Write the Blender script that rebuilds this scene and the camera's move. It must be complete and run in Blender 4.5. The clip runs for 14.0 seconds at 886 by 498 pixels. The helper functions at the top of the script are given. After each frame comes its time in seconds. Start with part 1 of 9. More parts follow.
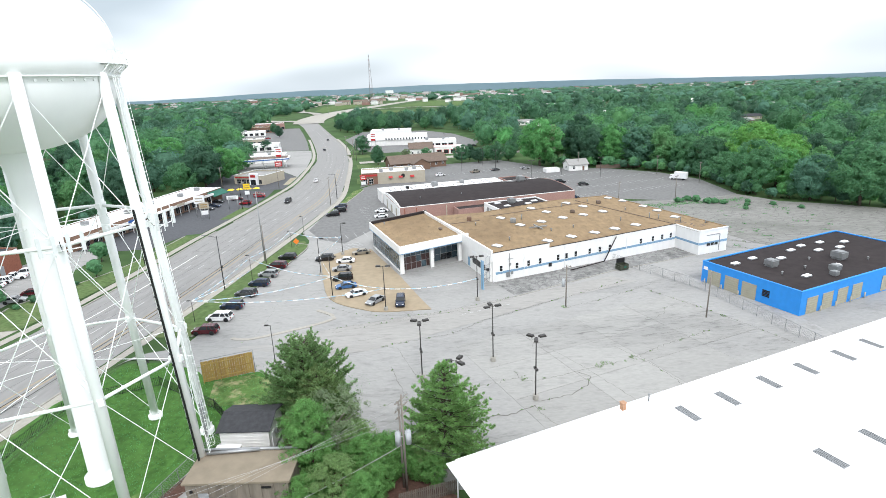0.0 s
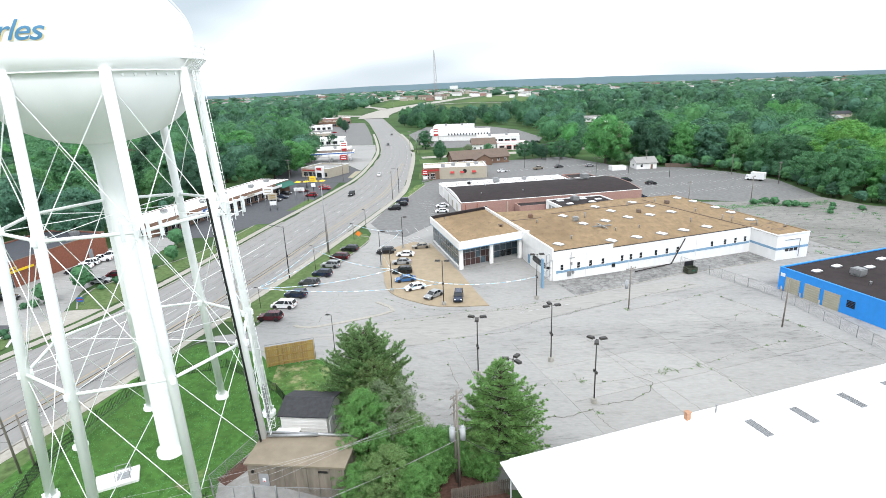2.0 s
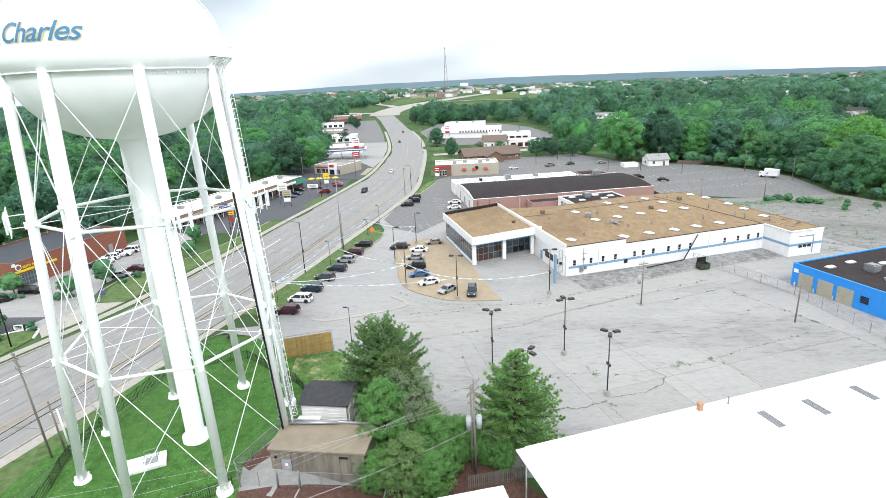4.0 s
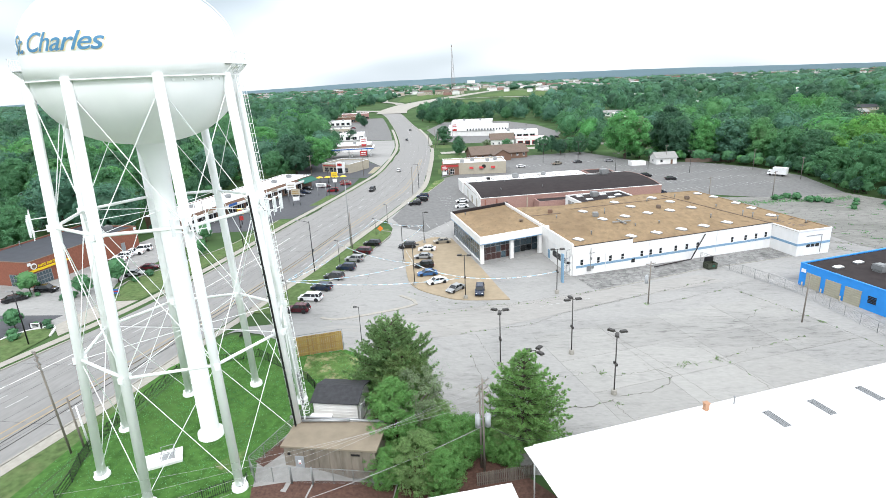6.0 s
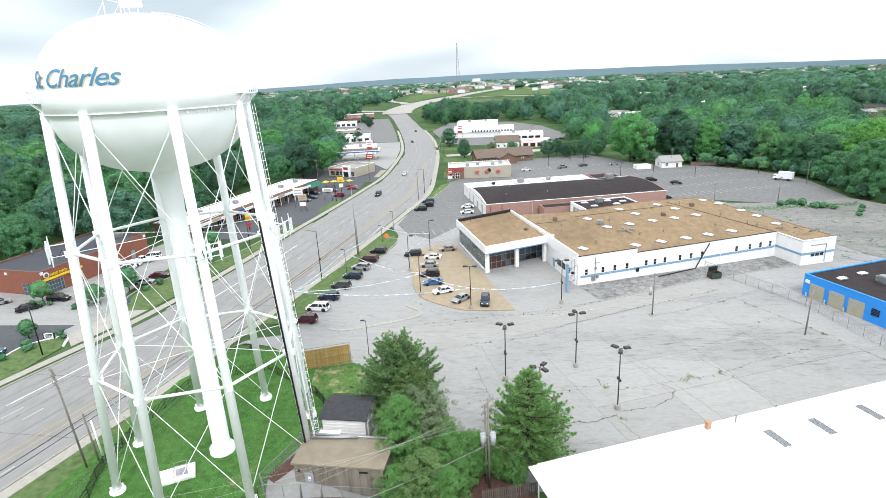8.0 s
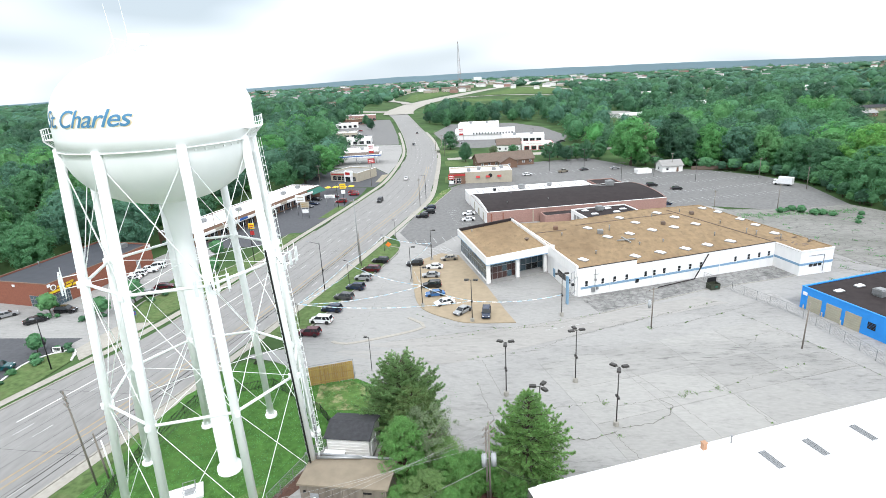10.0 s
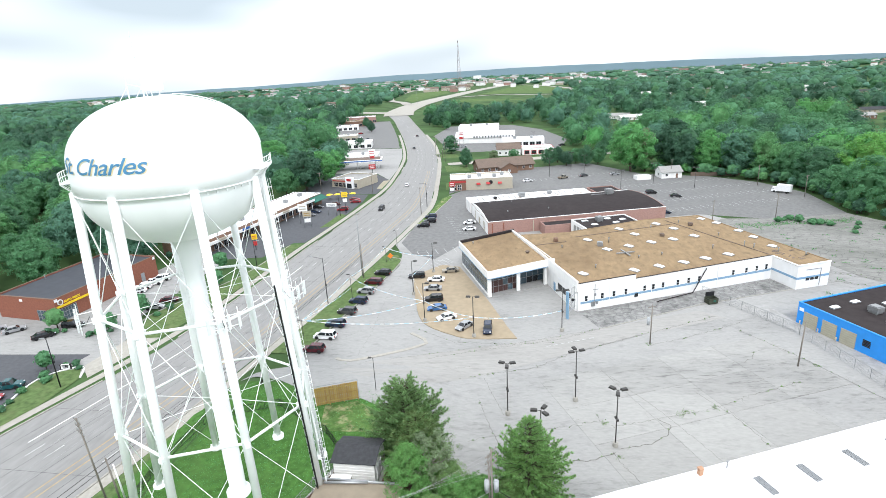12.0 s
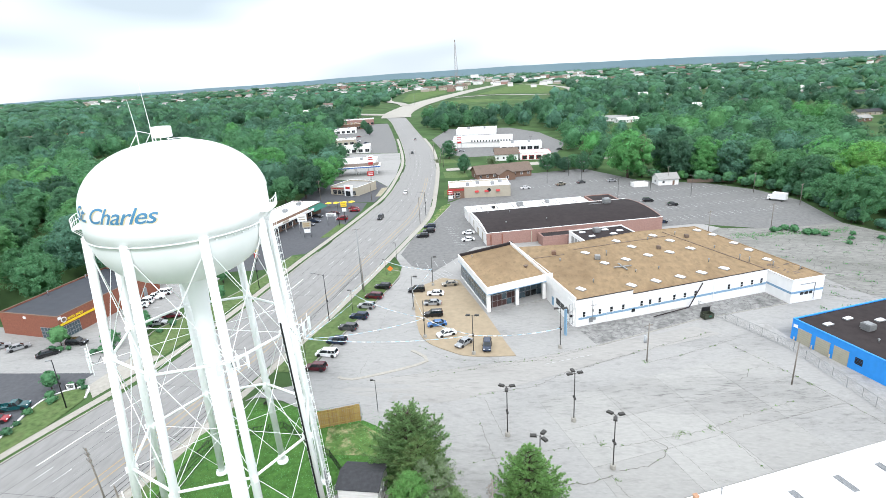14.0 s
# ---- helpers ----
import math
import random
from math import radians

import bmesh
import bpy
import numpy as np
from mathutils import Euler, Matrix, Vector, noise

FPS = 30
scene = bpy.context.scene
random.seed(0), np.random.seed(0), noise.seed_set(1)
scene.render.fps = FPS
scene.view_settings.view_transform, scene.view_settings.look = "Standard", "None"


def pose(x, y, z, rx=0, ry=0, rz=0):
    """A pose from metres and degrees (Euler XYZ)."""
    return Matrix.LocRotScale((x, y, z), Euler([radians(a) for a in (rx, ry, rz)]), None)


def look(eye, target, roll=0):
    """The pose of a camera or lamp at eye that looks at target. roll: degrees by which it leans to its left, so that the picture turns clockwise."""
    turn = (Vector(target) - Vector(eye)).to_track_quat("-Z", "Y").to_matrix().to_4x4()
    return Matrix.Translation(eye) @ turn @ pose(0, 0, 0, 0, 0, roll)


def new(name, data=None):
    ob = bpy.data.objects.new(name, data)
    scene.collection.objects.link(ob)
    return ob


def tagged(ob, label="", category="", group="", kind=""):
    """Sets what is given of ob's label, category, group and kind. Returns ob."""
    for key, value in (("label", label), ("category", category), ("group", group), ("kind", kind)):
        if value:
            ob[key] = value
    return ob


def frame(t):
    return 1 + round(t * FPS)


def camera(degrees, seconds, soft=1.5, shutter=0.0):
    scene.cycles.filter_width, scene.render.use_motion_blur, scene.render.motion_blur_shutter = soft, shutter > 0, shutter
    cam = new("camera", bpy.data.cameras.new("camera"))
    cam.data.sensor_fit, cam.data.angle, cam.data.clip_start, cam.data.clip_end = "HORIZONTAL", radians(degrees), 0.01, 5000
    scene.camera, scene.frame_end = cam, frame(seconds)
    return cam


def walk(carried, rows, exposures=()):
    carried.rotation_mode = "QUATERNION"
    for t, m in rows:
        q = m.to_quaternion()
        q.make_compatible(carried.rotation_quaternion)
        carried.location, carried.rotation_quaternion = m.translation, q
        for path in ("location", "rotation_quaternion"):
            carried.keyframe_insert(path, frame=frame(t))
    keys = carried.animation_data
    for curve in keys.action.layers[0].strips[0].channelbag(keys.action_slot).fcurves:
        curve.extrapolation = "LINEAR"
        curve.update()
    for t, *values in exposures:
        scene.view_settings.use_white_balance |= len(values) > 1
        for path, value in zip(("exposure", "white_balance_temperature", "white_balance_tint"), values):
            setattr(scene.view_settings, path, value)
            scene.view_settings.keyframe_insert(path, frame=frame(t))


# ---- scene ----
cam = camera(77.6, 14.0, soft=0.8)
METRES, EYE, TILT, LEAN, TURN = 20.0, 43.4, -16.85, 2.2, 0.0
ROWS = [
    (0.0, 0.0, 0.0, 0.0, -0.0, 0.0, 0.0),
    (0.5, 0.0003, 0.0062, -0.0002, 2.08, -0.13, -0.64),
    (1.0, 0.0026, 0.0153, -0.0007, 4.88, -0.31, -1.56),
    (1.5, 0.0003, 0.0183, -0.0005, 5.73, -0.44, -1.74),
    (2.0, -0.0072, 0.0191, -0.0015, 6.14, -0.53, -1.81),
    (2.5, -0.0175, 0.0145, -0.0027, 6.44, -0.61, -1.8),
    (3.0, -0.0282, -0.0049, -0.0105, 6.77, -0.66, -1.88),
    (5.5, -0.0447, -0.1108, -0.0267, 7.59, -1.08, -1.91),
    (6.0, -0.0496, -0.1149, -0.0017, 7.86, -1.13, -1.97),
    (6.5, -0.0547, -0.1254, 0.0291, 8.09, -1.21, -2.06),
    (7.0, -0.0561, -0.1419, 0.0621, 8.16, -1.27, -2.07),
    (7.5, -0.0535, -0.1608, 0.0986, 8.29, -1.33, -2.03),
    (8.0, -0.0513, -0.1759, 0.1356, 8.4, -1.38, -1.96),
    (10.5, -0.0465, -0.2666, 0.3508, 8.57, -1.69, -1.8),
    (11.0, -0.0512, -0.2895, 0.4043, 8.54, -1.76, -1.76),
    (11.5, -0.055, -0.3094, 0.4568, 8.54, -1.82, -1.74),
    (12.0, -0.0605, -0.3295, 0.5087, 8.56, -1.86, -1.71),
    (12.5, -0.0691, -0.3534, 0.5643, 8.52, -1.91, -1.68),
    (13.0, -0.0749, -0.3728, 0.6186, 8.37, -1.95, -1.6),
    (13.5, -0.0761, -0.3898, 0.6753, 8.34, -2.0, -1.54),
    (14.0, -0.0778, -0.4066, 0.7349, 8.32, -2.06, -1.5),
]
walk(cam, [(t, pose(0, 0, EYE, TILT, LEAN, TURN) @ pose(METRES * x, METRES * y, METRES * z, 90 + pitch, roll, yaw)) for t, x, y, z, yaw, pitch, roll in ROWS],
     ((0.0, 0.93, 6200, 10), (2.0, 0.98, 6200, 10), (6.0, 1.01, 6200, 10), (11.0, 1.03, 6170, 10), (14.0, 1.09, 6120, 10)))

# ---- light: a bright, thinly overcast afternoon ----
SUN_EL, SUN_AZ = 50.0, 166.0
world = bpy.data.worlds.new("sky")
scene.world = world
world.use_nodes = True
wn, wl = world.node_tree.nodes, world.node_tree.links
wn.clear()
sky = wn.new("ShaderNodeTexSky")
sky.sky_type = "NISHITA"
sky.sun_disc = False
sky.sun_elevation, sky.sun_rotation = radians(SUN_EL), radians(SUN_AZ)
sky.air_density, sky.dust_density = 1.0, 2.0
coord = wn.new("ShaderNodeTexCoord")
flat = wn.new("ShaderNodeMapping")
flat.inputs["Scale"].default_value = (1.0, 1.0, 4.0)
cloud = wn.new("ShaderNodeTexNoise")
cloud.inputs["Scale"].default_value, cloud.inputs["Detail"].default_value = 1.3, 2.5
ramp = wn.new("ShaderNodeValToRGB")
ramp.color_ramp.elements[0].position, ramp.color_ramp.elements[0].color = 0.45, (0.0, 0.0, 0.0, 1)
ramp.color_ramp.elements[1].position, ramp.color_ramp.elements[1].color = 0.70, (1, 1, 1, 1)
cover = wn.new("ShaderNodeMixRGB")
cover.inputs[1].default_value, cover.inputs[2].default_value = (3.7, 4.1, 4.3, 1), (10.0, 10.2, 10.3, 1)
veil = wn.new("ShaderNodeMixRGB")
veil.inputs[0].default_value = 0.9
# an overcast sky is brightest overhead
part_z, rise, dome = wn.new("ShaderNodeSeparateXYZ"), wn.new("ShaderNodeMapRange"), wn.new("ShaderNodeVectorMath")
rise.inputs[1].default_value, rise.inputs[2].default_value, rise.inputs[3].default_value, rise.inputs[4].default_value = 0.08, 0.5, 0.95, 1.0
dome.operation = "SCALE"
back = wn.new("ShaderNodeBackground")
back.inputs["Strength"].default_value = 0.10
wout = wn.new("ShaderNodeOutputWorld")
wl.new(coord.outputs["Generated"], flat.inputs["Vector"])
wl.new(flat.outputs["Vector"], cloud.inputs["Vector"])
wl.new(cloud.outputs["Fac"], ramp.inputs["Fac"])
shut, fill = wn.new("ShaderNodeMapRange"), wn.new("ShaderNodeMath")
shut.inputs[1].default_value, shut.inputs[2].default_value = 0.22, 0.40
fill.operation = "MAXIMUM"
wl.new(part_z.outputs["Z"], shut.inputs[0])
wl.new(ramp.outputs["Color"], fill.inputs[0]), wl.new(shut.outputs[0], fill.inputs[1])
wl.new(fill.outputs[0], cover.inputs[0])
wl.new(coord.outputs["Generated"], part_z.inputs[0])
wl.new(part_z.outputs["Z"], rise.inputs[0])
wl.new(cover.outputs["Color"], dome.inputs[0])
wl.new(rise.outputs[0], dome.inputs["Scale"])
wl.new(dome.outputs["Vector"], veil.inputs[2])
wl.new(sky.outputs["Color"], veil.inputs[1])
wl.new(veil.outputs["Color"], back.inputs["Color"])
wl.new(back.outputs["Background"], wout.inputs["Surface"])

sun_data = bpy.data.lights.new("sun", "SUN")
sun_data.energy, sun_data.angle, sun_data.color = 0.9, radians(11), (1.0, 0.975, 0.94)
sun = new("sun", sun_data)
az, el = radians(SUN_AZ), radians(SUN_EL)
sun.matrix_basis = look((0, 0, 200), (-math.sin(az) * math.cos(el) * 100, -math.cos(az) * math.cos(el) * 100, 200 - math.sin(el) * 100))

# ---- helpers for building ----
def surf(name, color, var=0.15, scale=1.0, stain=0.0, stain_scale=0.15, stain_color=(0.1, 0.09, 0.08), rough=0.7, bump=0.0,
         metal=0.0, island=0.0, stretch=(1, 1, 1), spec=0.4, rand=0.0, craze=0.0, place=False, streak=0.0, turn=0.0, scuff=0.0):
    """A surface with fine grain, broad stains, relief, and a change from piece to piece."""
    m = bpy.data.materials.new(name)
    m.use_nodes = True
    if max(color) < 0.7:
        color, stain_color = [0.68 * c for c in color], [0.68 * c for c in stain_color]
    n, l = m.node_tree.nodes, m.node_tree.links
    b = n["Principled BSDF"]
    b.inputs["Roughness"].default_value, b.inputs["Metallic"].default_value = rough, metal
    b.inputs["Specular IOR Level"].default_value = spec
    tc, mp = n.new("ShaderNodeTexCoord"), n.new("ShaderNodeMapping")
    mp.inputs["Scale"].default_value = stretch
    mp.inputs["Rotation"].default_value = (0, 0, radians(turn))
    l.new(n.new("ShaderNodeNewGeometry").outputs["Position"] if place else tc.outputs["Object"], mp.inputs["Vector"])
    grain = n.new("ShaderNodeTexNoise")
    grain.inputs["Scale"].default_value, grain.inputs["Detail"].default_value = scale, 6
    l.new(mp.outputs["Vector"], grain.inputs["Vector"])
    mix = n.new("ShaderNodeMixRGB")
    mix.inputs[1].default_value = (*[c * (1 - var) for c in color], 1)
    mix.inputs[2].default_value = (*[min(1, c * (1 + var)) for c in color], 1)
    spread = n.new("ShaderNodeMapRange")
    spread.inputs[1].default_value, spread.inputs[2].default_value = 0.3, 0.7
    l.new(grain.outputs["Fac"], spread.inputs[0])
    l.new(spread.outputs[0], mix.inputs[0])
    out = mix.outputs[0]
    if stain > 0:
        st = n.new("ShaderNodeTexNoise")
        st.inputs["Scale"].default_value, st.inputs["Detail"].default_value, st.inputs["Roughness"].default_value = stain_scale, 8, 0.65
        l.new(mp.outputs["Vector"], st.inputs["Vector"])
        rg = n.new("ShaderNodeMapRange")
        rg.inputs[1].default_value, rg.inputs[2].default_value, rg.inputs[3].default_value, rg.inputs[4].default_value = 0.5, 0.72, 0.0, stain
        l.new(st.outputs["Fac"], rg.inputs[0])
        sm = n.new("ShaderNodeMixRGB")
        sm.inputs[2].default_value = (*stain_color, 1)
        l.new(rg.outputs[0], sm.inputs[0])
        l.new(out, sm.inputs[1])
        out = sm.outputs[0]
    if streak > 0:
        st, rg, sm = n.new("ShaderNodeTexNoise"), n.new("ShaderNodeMapRange"), n.new("ShaderNodeMixRGB")
        st.inputs["Scale"].default_value, st.inputs["Detail"].default_value, st.inputs["Roughness"].default_value = 0.75, 7, 0.72
        rg.inputs[1].default_value, rg.inputs[2].default_value, rg.inputs[3].default_value, rg.inputs[4].default_value = 0.54, 0.66, 0.0, streak
        sm.inputs[2].default_value = (*[0.42 * c for c in color], 1)
        l.new(mp.outputs["Vector"], st.inputs["Vector"]), l.new(st.outputs["Fac"], rg.inputs[0])
        l.new(rg.outputs[0], sm.inputs[0]), l.new(out, sm.inputs[1])
        out = sm.outputs[0]
    if scuff > 0:
        thin, fine, rg = n.new("ShaderNodeMapping"), n.new("ShaderNodeTexNoise"), n.new("ShaderNodeMapRange")
        patch, pr, both, sm = n.new("ShaderNodeTexNoise"), n.new("ShaderNodeMapRange"), n.new("ShaderNodeMath"), n.new("ShaderNodeMixRGB")
        thin.inputs["Scale"].default_value = (0.55, 1.25, 1)
        fine.inputs["Scale"].default_value, fine.inputs["Detail"].default_value, fine.inputs["Roughness"].default_value = 1.3, 8, 0.75
        rg.inputs[1].default_value, rg.inputs[2].default_value = 0.52, 0.68
        patch.inputs["Scale"].default_value, patch.inputs["Detail"].default_value = 0.06, 7
        pr.inputs[1].default_value, pr.inputs[2].default_value, pr.inputs[4].default_value = 0.48, 0.60, scuff
        both.operation = "MULTIPLY"
        sm.inputs[2].default_value = (*[0.33 * c for c in color], 1)
        l.new(mp.outputs["Vector"], thin.inputs["Vector"]), l.new(thin.outputs["Vector"], fine.inputs["Vector"]), l.new(mp.outputs["Vector"], patch.inputs["Vector"])
        l.new(fine.outputs["Fac"], rg.inputs[0]), l.new(patch.outputs["Fac"], pr.inputs[0])
        l.new(rg.outputs[0], both.inputs[0]), l.new(pr.outputs[0], both.inputs[1])
        l.new(both.outputs[0], sm.inputs[0]), l.new(out, sm.inputs[1])
        out = sm.outputs[0]
    if craze > 0:
        wob, shift, cell = n.new("ShaderNodeTexNoise"), n.new("ShaderNodeMixRGB"), n.new("ShaderNodeTexVoronoi")
        wob.inputs["Scale"].default_value, wob.inputs["Detail"].default_value = craze * 1.5, 3
        shift.inputs[0].default_value = 0.25
        cell.feature = "DISTANCE_TO_EDGE"
        cell.inputs["Scale"].default_value = craze
        l.new(mp.outputs["Vector"], wob.inputs["Vector"]), l.new(mp.outputs["Vector"], shift.inputs[1]), l.new(wob.outputs["Color"], shift.inputs[2])
        l.new(shift.outputs[0], cell.inputs["Vector"])
        cr, cm = n.new("ShaderNodeMapRange"), n.new("ShaderNodeMixRGB")
        cr.inputs[1].default_value, cr.inputs[2].default_value, cr.inputs[3].default_value, cr.inputs[4].default_value = 0.006, 0.035, 0.6, 0.0
        cm.inputs[2].default_value = (*[0.35 * c for c in color], 1)
        l.new(cell.outputs["Distance"], cr.inputs[0]), l.new(cr.outputs[0], cm.inputs[0]), l.new(out, cm.inputs[1])
        out = cm.outputs[0]
    if island > 0 or rand > 0:
        if island > 0:
            src = n.new("ShaderNodeNewGeometry").outputs["Random Per Island"]
        else:
            src = n.new("ShaderNodeObjectInfo").outputs["Random"]
        k = island or rand
        hs = n.new("ShaderNodeHueSaturation")
        vr, hr = n.new("ShaderNodeMapRange"), n.new("ShaderNodeMapRange")
        vr.inputs[3].default_value, vr.inputs[4].default_value = 1 - k, 1 + k
        hr.inputs[3].default_value, hr.inputs[4].default_value = 0.5 - 0.05 * k, 0.5 + 0.05 * k
        l.new(src, vr.inputs[0]), l.new(src, hr.inputs[0])
        l.new(vr.outputs[0], hs.inputs["Value"]), l.new(hr.outputs[0], hs.inputs["Hue"])
        l.new(out, hs.inputs["Color"])
        out = hs.outputs[0]
    l.new(out, b.inputs["Base Color"])
    if bump > 0:
        bp = n.new("ShaderNodeBump")
        bp.inputs["Strength"].default_value, bp.inputs["Distance"].default_value = bump, 0.05
        l.new(grain.outputs["Fac"], bp.inputs["Height"])
        l.new(bp.outputs["Normal"], b.inputs["Normal"])
    return m


def leafy(name, color, island=0.35):
    """Foliage: matt leaves that let some light through, each clump a little different."""
    m = surf(name, color, var=0.25, scale=0.9, rough=0.65, island=island, spec=0.25)
    n, l = m.node_tree.nodes, m.node_tree.links
    b, out = n["Principled BSDF"], n["Material Output"]
    tr, mx = n.new("ShaderNodeBsdfTranslucent"), n.new("ShaderNodeMixShader")
    mx.inputs[0].default_value = 0.4
    l.new(b.inputs["Base Color"].links[0].from_socket, tr.inputs["Color"])
    l.new(b.outputs[0], mx.inputs[1]), l.new(tr.outputs[0], mx.inputs[2]), l.new(mx.outputs[0], out.inputs["Surface"])
    return m


M = {}
M["concrete"] = surf("worn concrete", (0.442, 0.434, 0.414), 0.07, 2.2, 0.6, 0.06, (0.28, 0.278, 0.268), 0.85, 0.25, stretch=(0.5, 1, 1), streak=0.30, turn=-24.8, scuff=0.6)
M["slab"] = surf("worn concrete slab", (0.452, 0.443, 0.417), 0.07, 2.5, 0.7, 0.06, (0.27, 0.268, 0.258), 0.85, 0.25, stretch=(0.4, 1, 1), rand=0.075, place=True, streak=0.28, turn=-24.8, scuff=0.85)
M["pave"] = surf("pale sidewalk concrete", (0.50, 0.47, 0.41), 0.1, 1.5, 0.3, 0.2, (0.3, 0.28, 0.24), 0.85, 0.2)
M["pave_stained"] = surf("stained yard concrete", (0.46, 0.45, 0.43), 0.1, 1.5, 0.75, 0.35, (0.27, 0.255, 0.235), 0.8, 0.2)
M["lane"] = surf("warm worn lane concrete", (0.455, 0.44, 0.412), 0.07, 2.2, 0.6, 0.07, (0.33, 0.318, 0.295), 0.85, 0.25, stretch=(0.3, 1, 1), streak=0.35, turn=-24.8, scuff=0.35)
M["kerb"] = surf("kerb concrete", (0.45, 0.43, 0.38), 0.15, 2.0, 0.4, 0.3, (0.25, 0.23, 0.2), 0.85, 0.2)
M["road"] = surf("grey worn road", (0.355, 0.347, 0.332), 0.10, 1.2, 0.35, 0.05, (0.22, 0.215, 0.21), 0.85, 0.2, stretch=(1, 0.25, 1))
M["asphalt"] = surf("weathered asphalt", (0.235, 0.233, 0.227), 0.18, 0.8, 0.5, 0.06, (0.27, 0.265, 0.25), 0.88, 0.25, streak=0.35)
M["asphalt_new"] = surf("fresh black asphalt", (0.108, 0.111, 0.122), 0.15, 1.2, 0.3, 0.08, (0.13, 0.13, 0.135), 0.85, 0.2)
M["asphalt_old"] = surf("crazed old asphalt", (0.36, 0.355, 0.34), 0.25, 0.9, 0.85, 0.22, (0.11, 0.11, 0.105), 0.9, 0.3, craze=0.55, streak=0.9, scuff=0.6)
M["oldlot"] = surf("bleached broken pavement", (0.315, 0.31, 0.285), 0.15, 0.8, 0.8, 0.07, (0.18, 0.185, 0.16), 0.9, 0.3, stretch=(0.5, 1, 1), craze=0.6, streak=0.5, turn=30)
M["tan"] = surf("tan stained concrete", (0.46, 0.37, 0.25), 0.10, 0.7, 0.4, 0.12, (0.38, 0.30, 0.2), 0.85, 0.2)
M["crack"] = surf("dark crack", (0.17, 0.16, 0.135), 0.4, 2.0, rough=0.95)
M["tar"] = surf("tar seam", (0.12, 0.12, 0.12), 0.3, 2.0, rough=0.8)
M["line"] = surf("worn white road paint", (0.78, 0.78, 0.76), 0.12, 3.0, rough=0.7)
M["stall"] = surf("faded stall paint", (0.66, 0.66, 0.65), 0.2, 1.5, 0.4, 0.5, (0.35, 0.35, 0.35), rough=0.8)
M["yellow_line"] = surf("worn ochre road paint", (0.50, 0.385, 0.22), 0.15, 3.0, rough=0.7)
M["grass"] = surf("mown grass", (0.090, 0.212, 0.047), 0.3, 1.3, 0.5, 0.12, (0.12, 0.22, 0.06), 0.9, 0.5, spec=0.1)
M["grass_verge"] = surf("rough verge grass", (0.135, 0.205, 0.075), 0.3, 1.1, 0.6, 0.25, (0.23, 0.25, 0.12), 0.9, 0.4, spec=0.1)
M["grass_dry"] = surf("patchy grass", (0.12, 0.215, 0.06), 0.35, 1.0, 1.0, 0.55, (0.56, 0.49, 0.29), 0.9, 0.4, spec=0.1)
M["ground"] = surf("meadow and woodland floor", (0.080, 0.145, 0.052), 0.4, 0.05, 0.6, 0.012, (0.10, 0.15, 0.06), 0.95, 0.2, spec=0.1)
M["meadow"] = surf("tall meadow grass", (0.12, 0.20, 0.06), 0.3, 0.1, 0.6, 0.03, (0.22, 0.24, 0.11), 0.95, 0.2, spec=0.1)
M["soil"] = surf("red brown mulch", (0.14, 0.075, 0.055), 0.3, 3.0, rough=0.95, bump=0.4)
M["beige_gravel"] = surf("tan gravel", (0.46, 0.42, 0.30), 0.25, 3.0, 0.4, 0.5, (0.30, 0.28, 0.20), 0.95, 0.4)
M["gravel"] = surf("grey gravel", (0.33, 0.32, 0.31), 0.25, 6.0, 0.3, 0.8, (0.2, 0.19, 0.18), 0.95, 0.5)
M["white_steel"] = surf("white tank enamel", (0.90, 0.91, 0.90), 0.02, 0.4, 0.10, 0.22, (0.76, 0.78, 0.76), 0.45, 0.03, stretch=(1, 1, 0.25))
M["white_wall"] = surf("white painted masonry", (0.80, 0.79, 0.77), 0.04, 0.8, 0.3, 0.3, (0.60, 0.58, 0.53), 0.75, 0.1, stretch=(1, 1, 0.4))
M["white_metal"] = surf("bright white roof sheet", (0.86, 0.86, 0.86), 0.02, 0.5, 0.2, 0.1, (0.76, 0.76, 0.75), 0.5, 0.03)
M["white"] = surf("white enamel", (0.80, 0.80, 0.80), 0.04, 2.0, rough=0.4)
M["roof_tan"] = surf("tan gravel roof", (0.36, 0.25, 0.135), 0.16, 0.7, 0.7, 0.09, (0.20, 0.125, 0.06), 0.9, 0.3, stretch=(1, 0.45, 1), streak=0.5, scuff=0.35)
M["roof_dark"] = surf("dark brown roof felt", (0.046, 0.037, 0.037), 0.18, 0.6, 0.4, 0.1, (0.075, 0.062, 0.06), 0.92, 0.2, spec=0.2, streak=0.3)
M["roof_black"] = surf("black roof membrane", (0.06, 0.065, 0.08), 0.12, 0.5, 0.3, 0.1, (0.09, 0.09, 0.10), 0.7, 0.1)
M["shingle"] = surf("brown shingles", (0.22, 0.165, 0.13), 0.2, 2.0, 0.3, 0.3, (0.1, 0.08, 0.06), 0.9, 0.3)
M["shingle_grey"] = surf("charcoal shingles", (0.065, 0.066, 0.072), 0.2, 2.0, rough=0.9, bump=0.3)
M["cabin_roof"] = surf("beige cabin roof", (0.36, 0.30, 0.22), 0.1, 0.8, 0.4, 0.25, (0.28, 0.22, 0.16), 0.85, 0.1)
M["cabin_wall"] = surf("streaked exposed aggregate wall", (0.30, 0.26, 0.21), 0.25, 1.6, 0.6, 0.5, (0.17, 0.14, 0.11), 0.9, 0.2, stretch=(1, 1, 0.2))
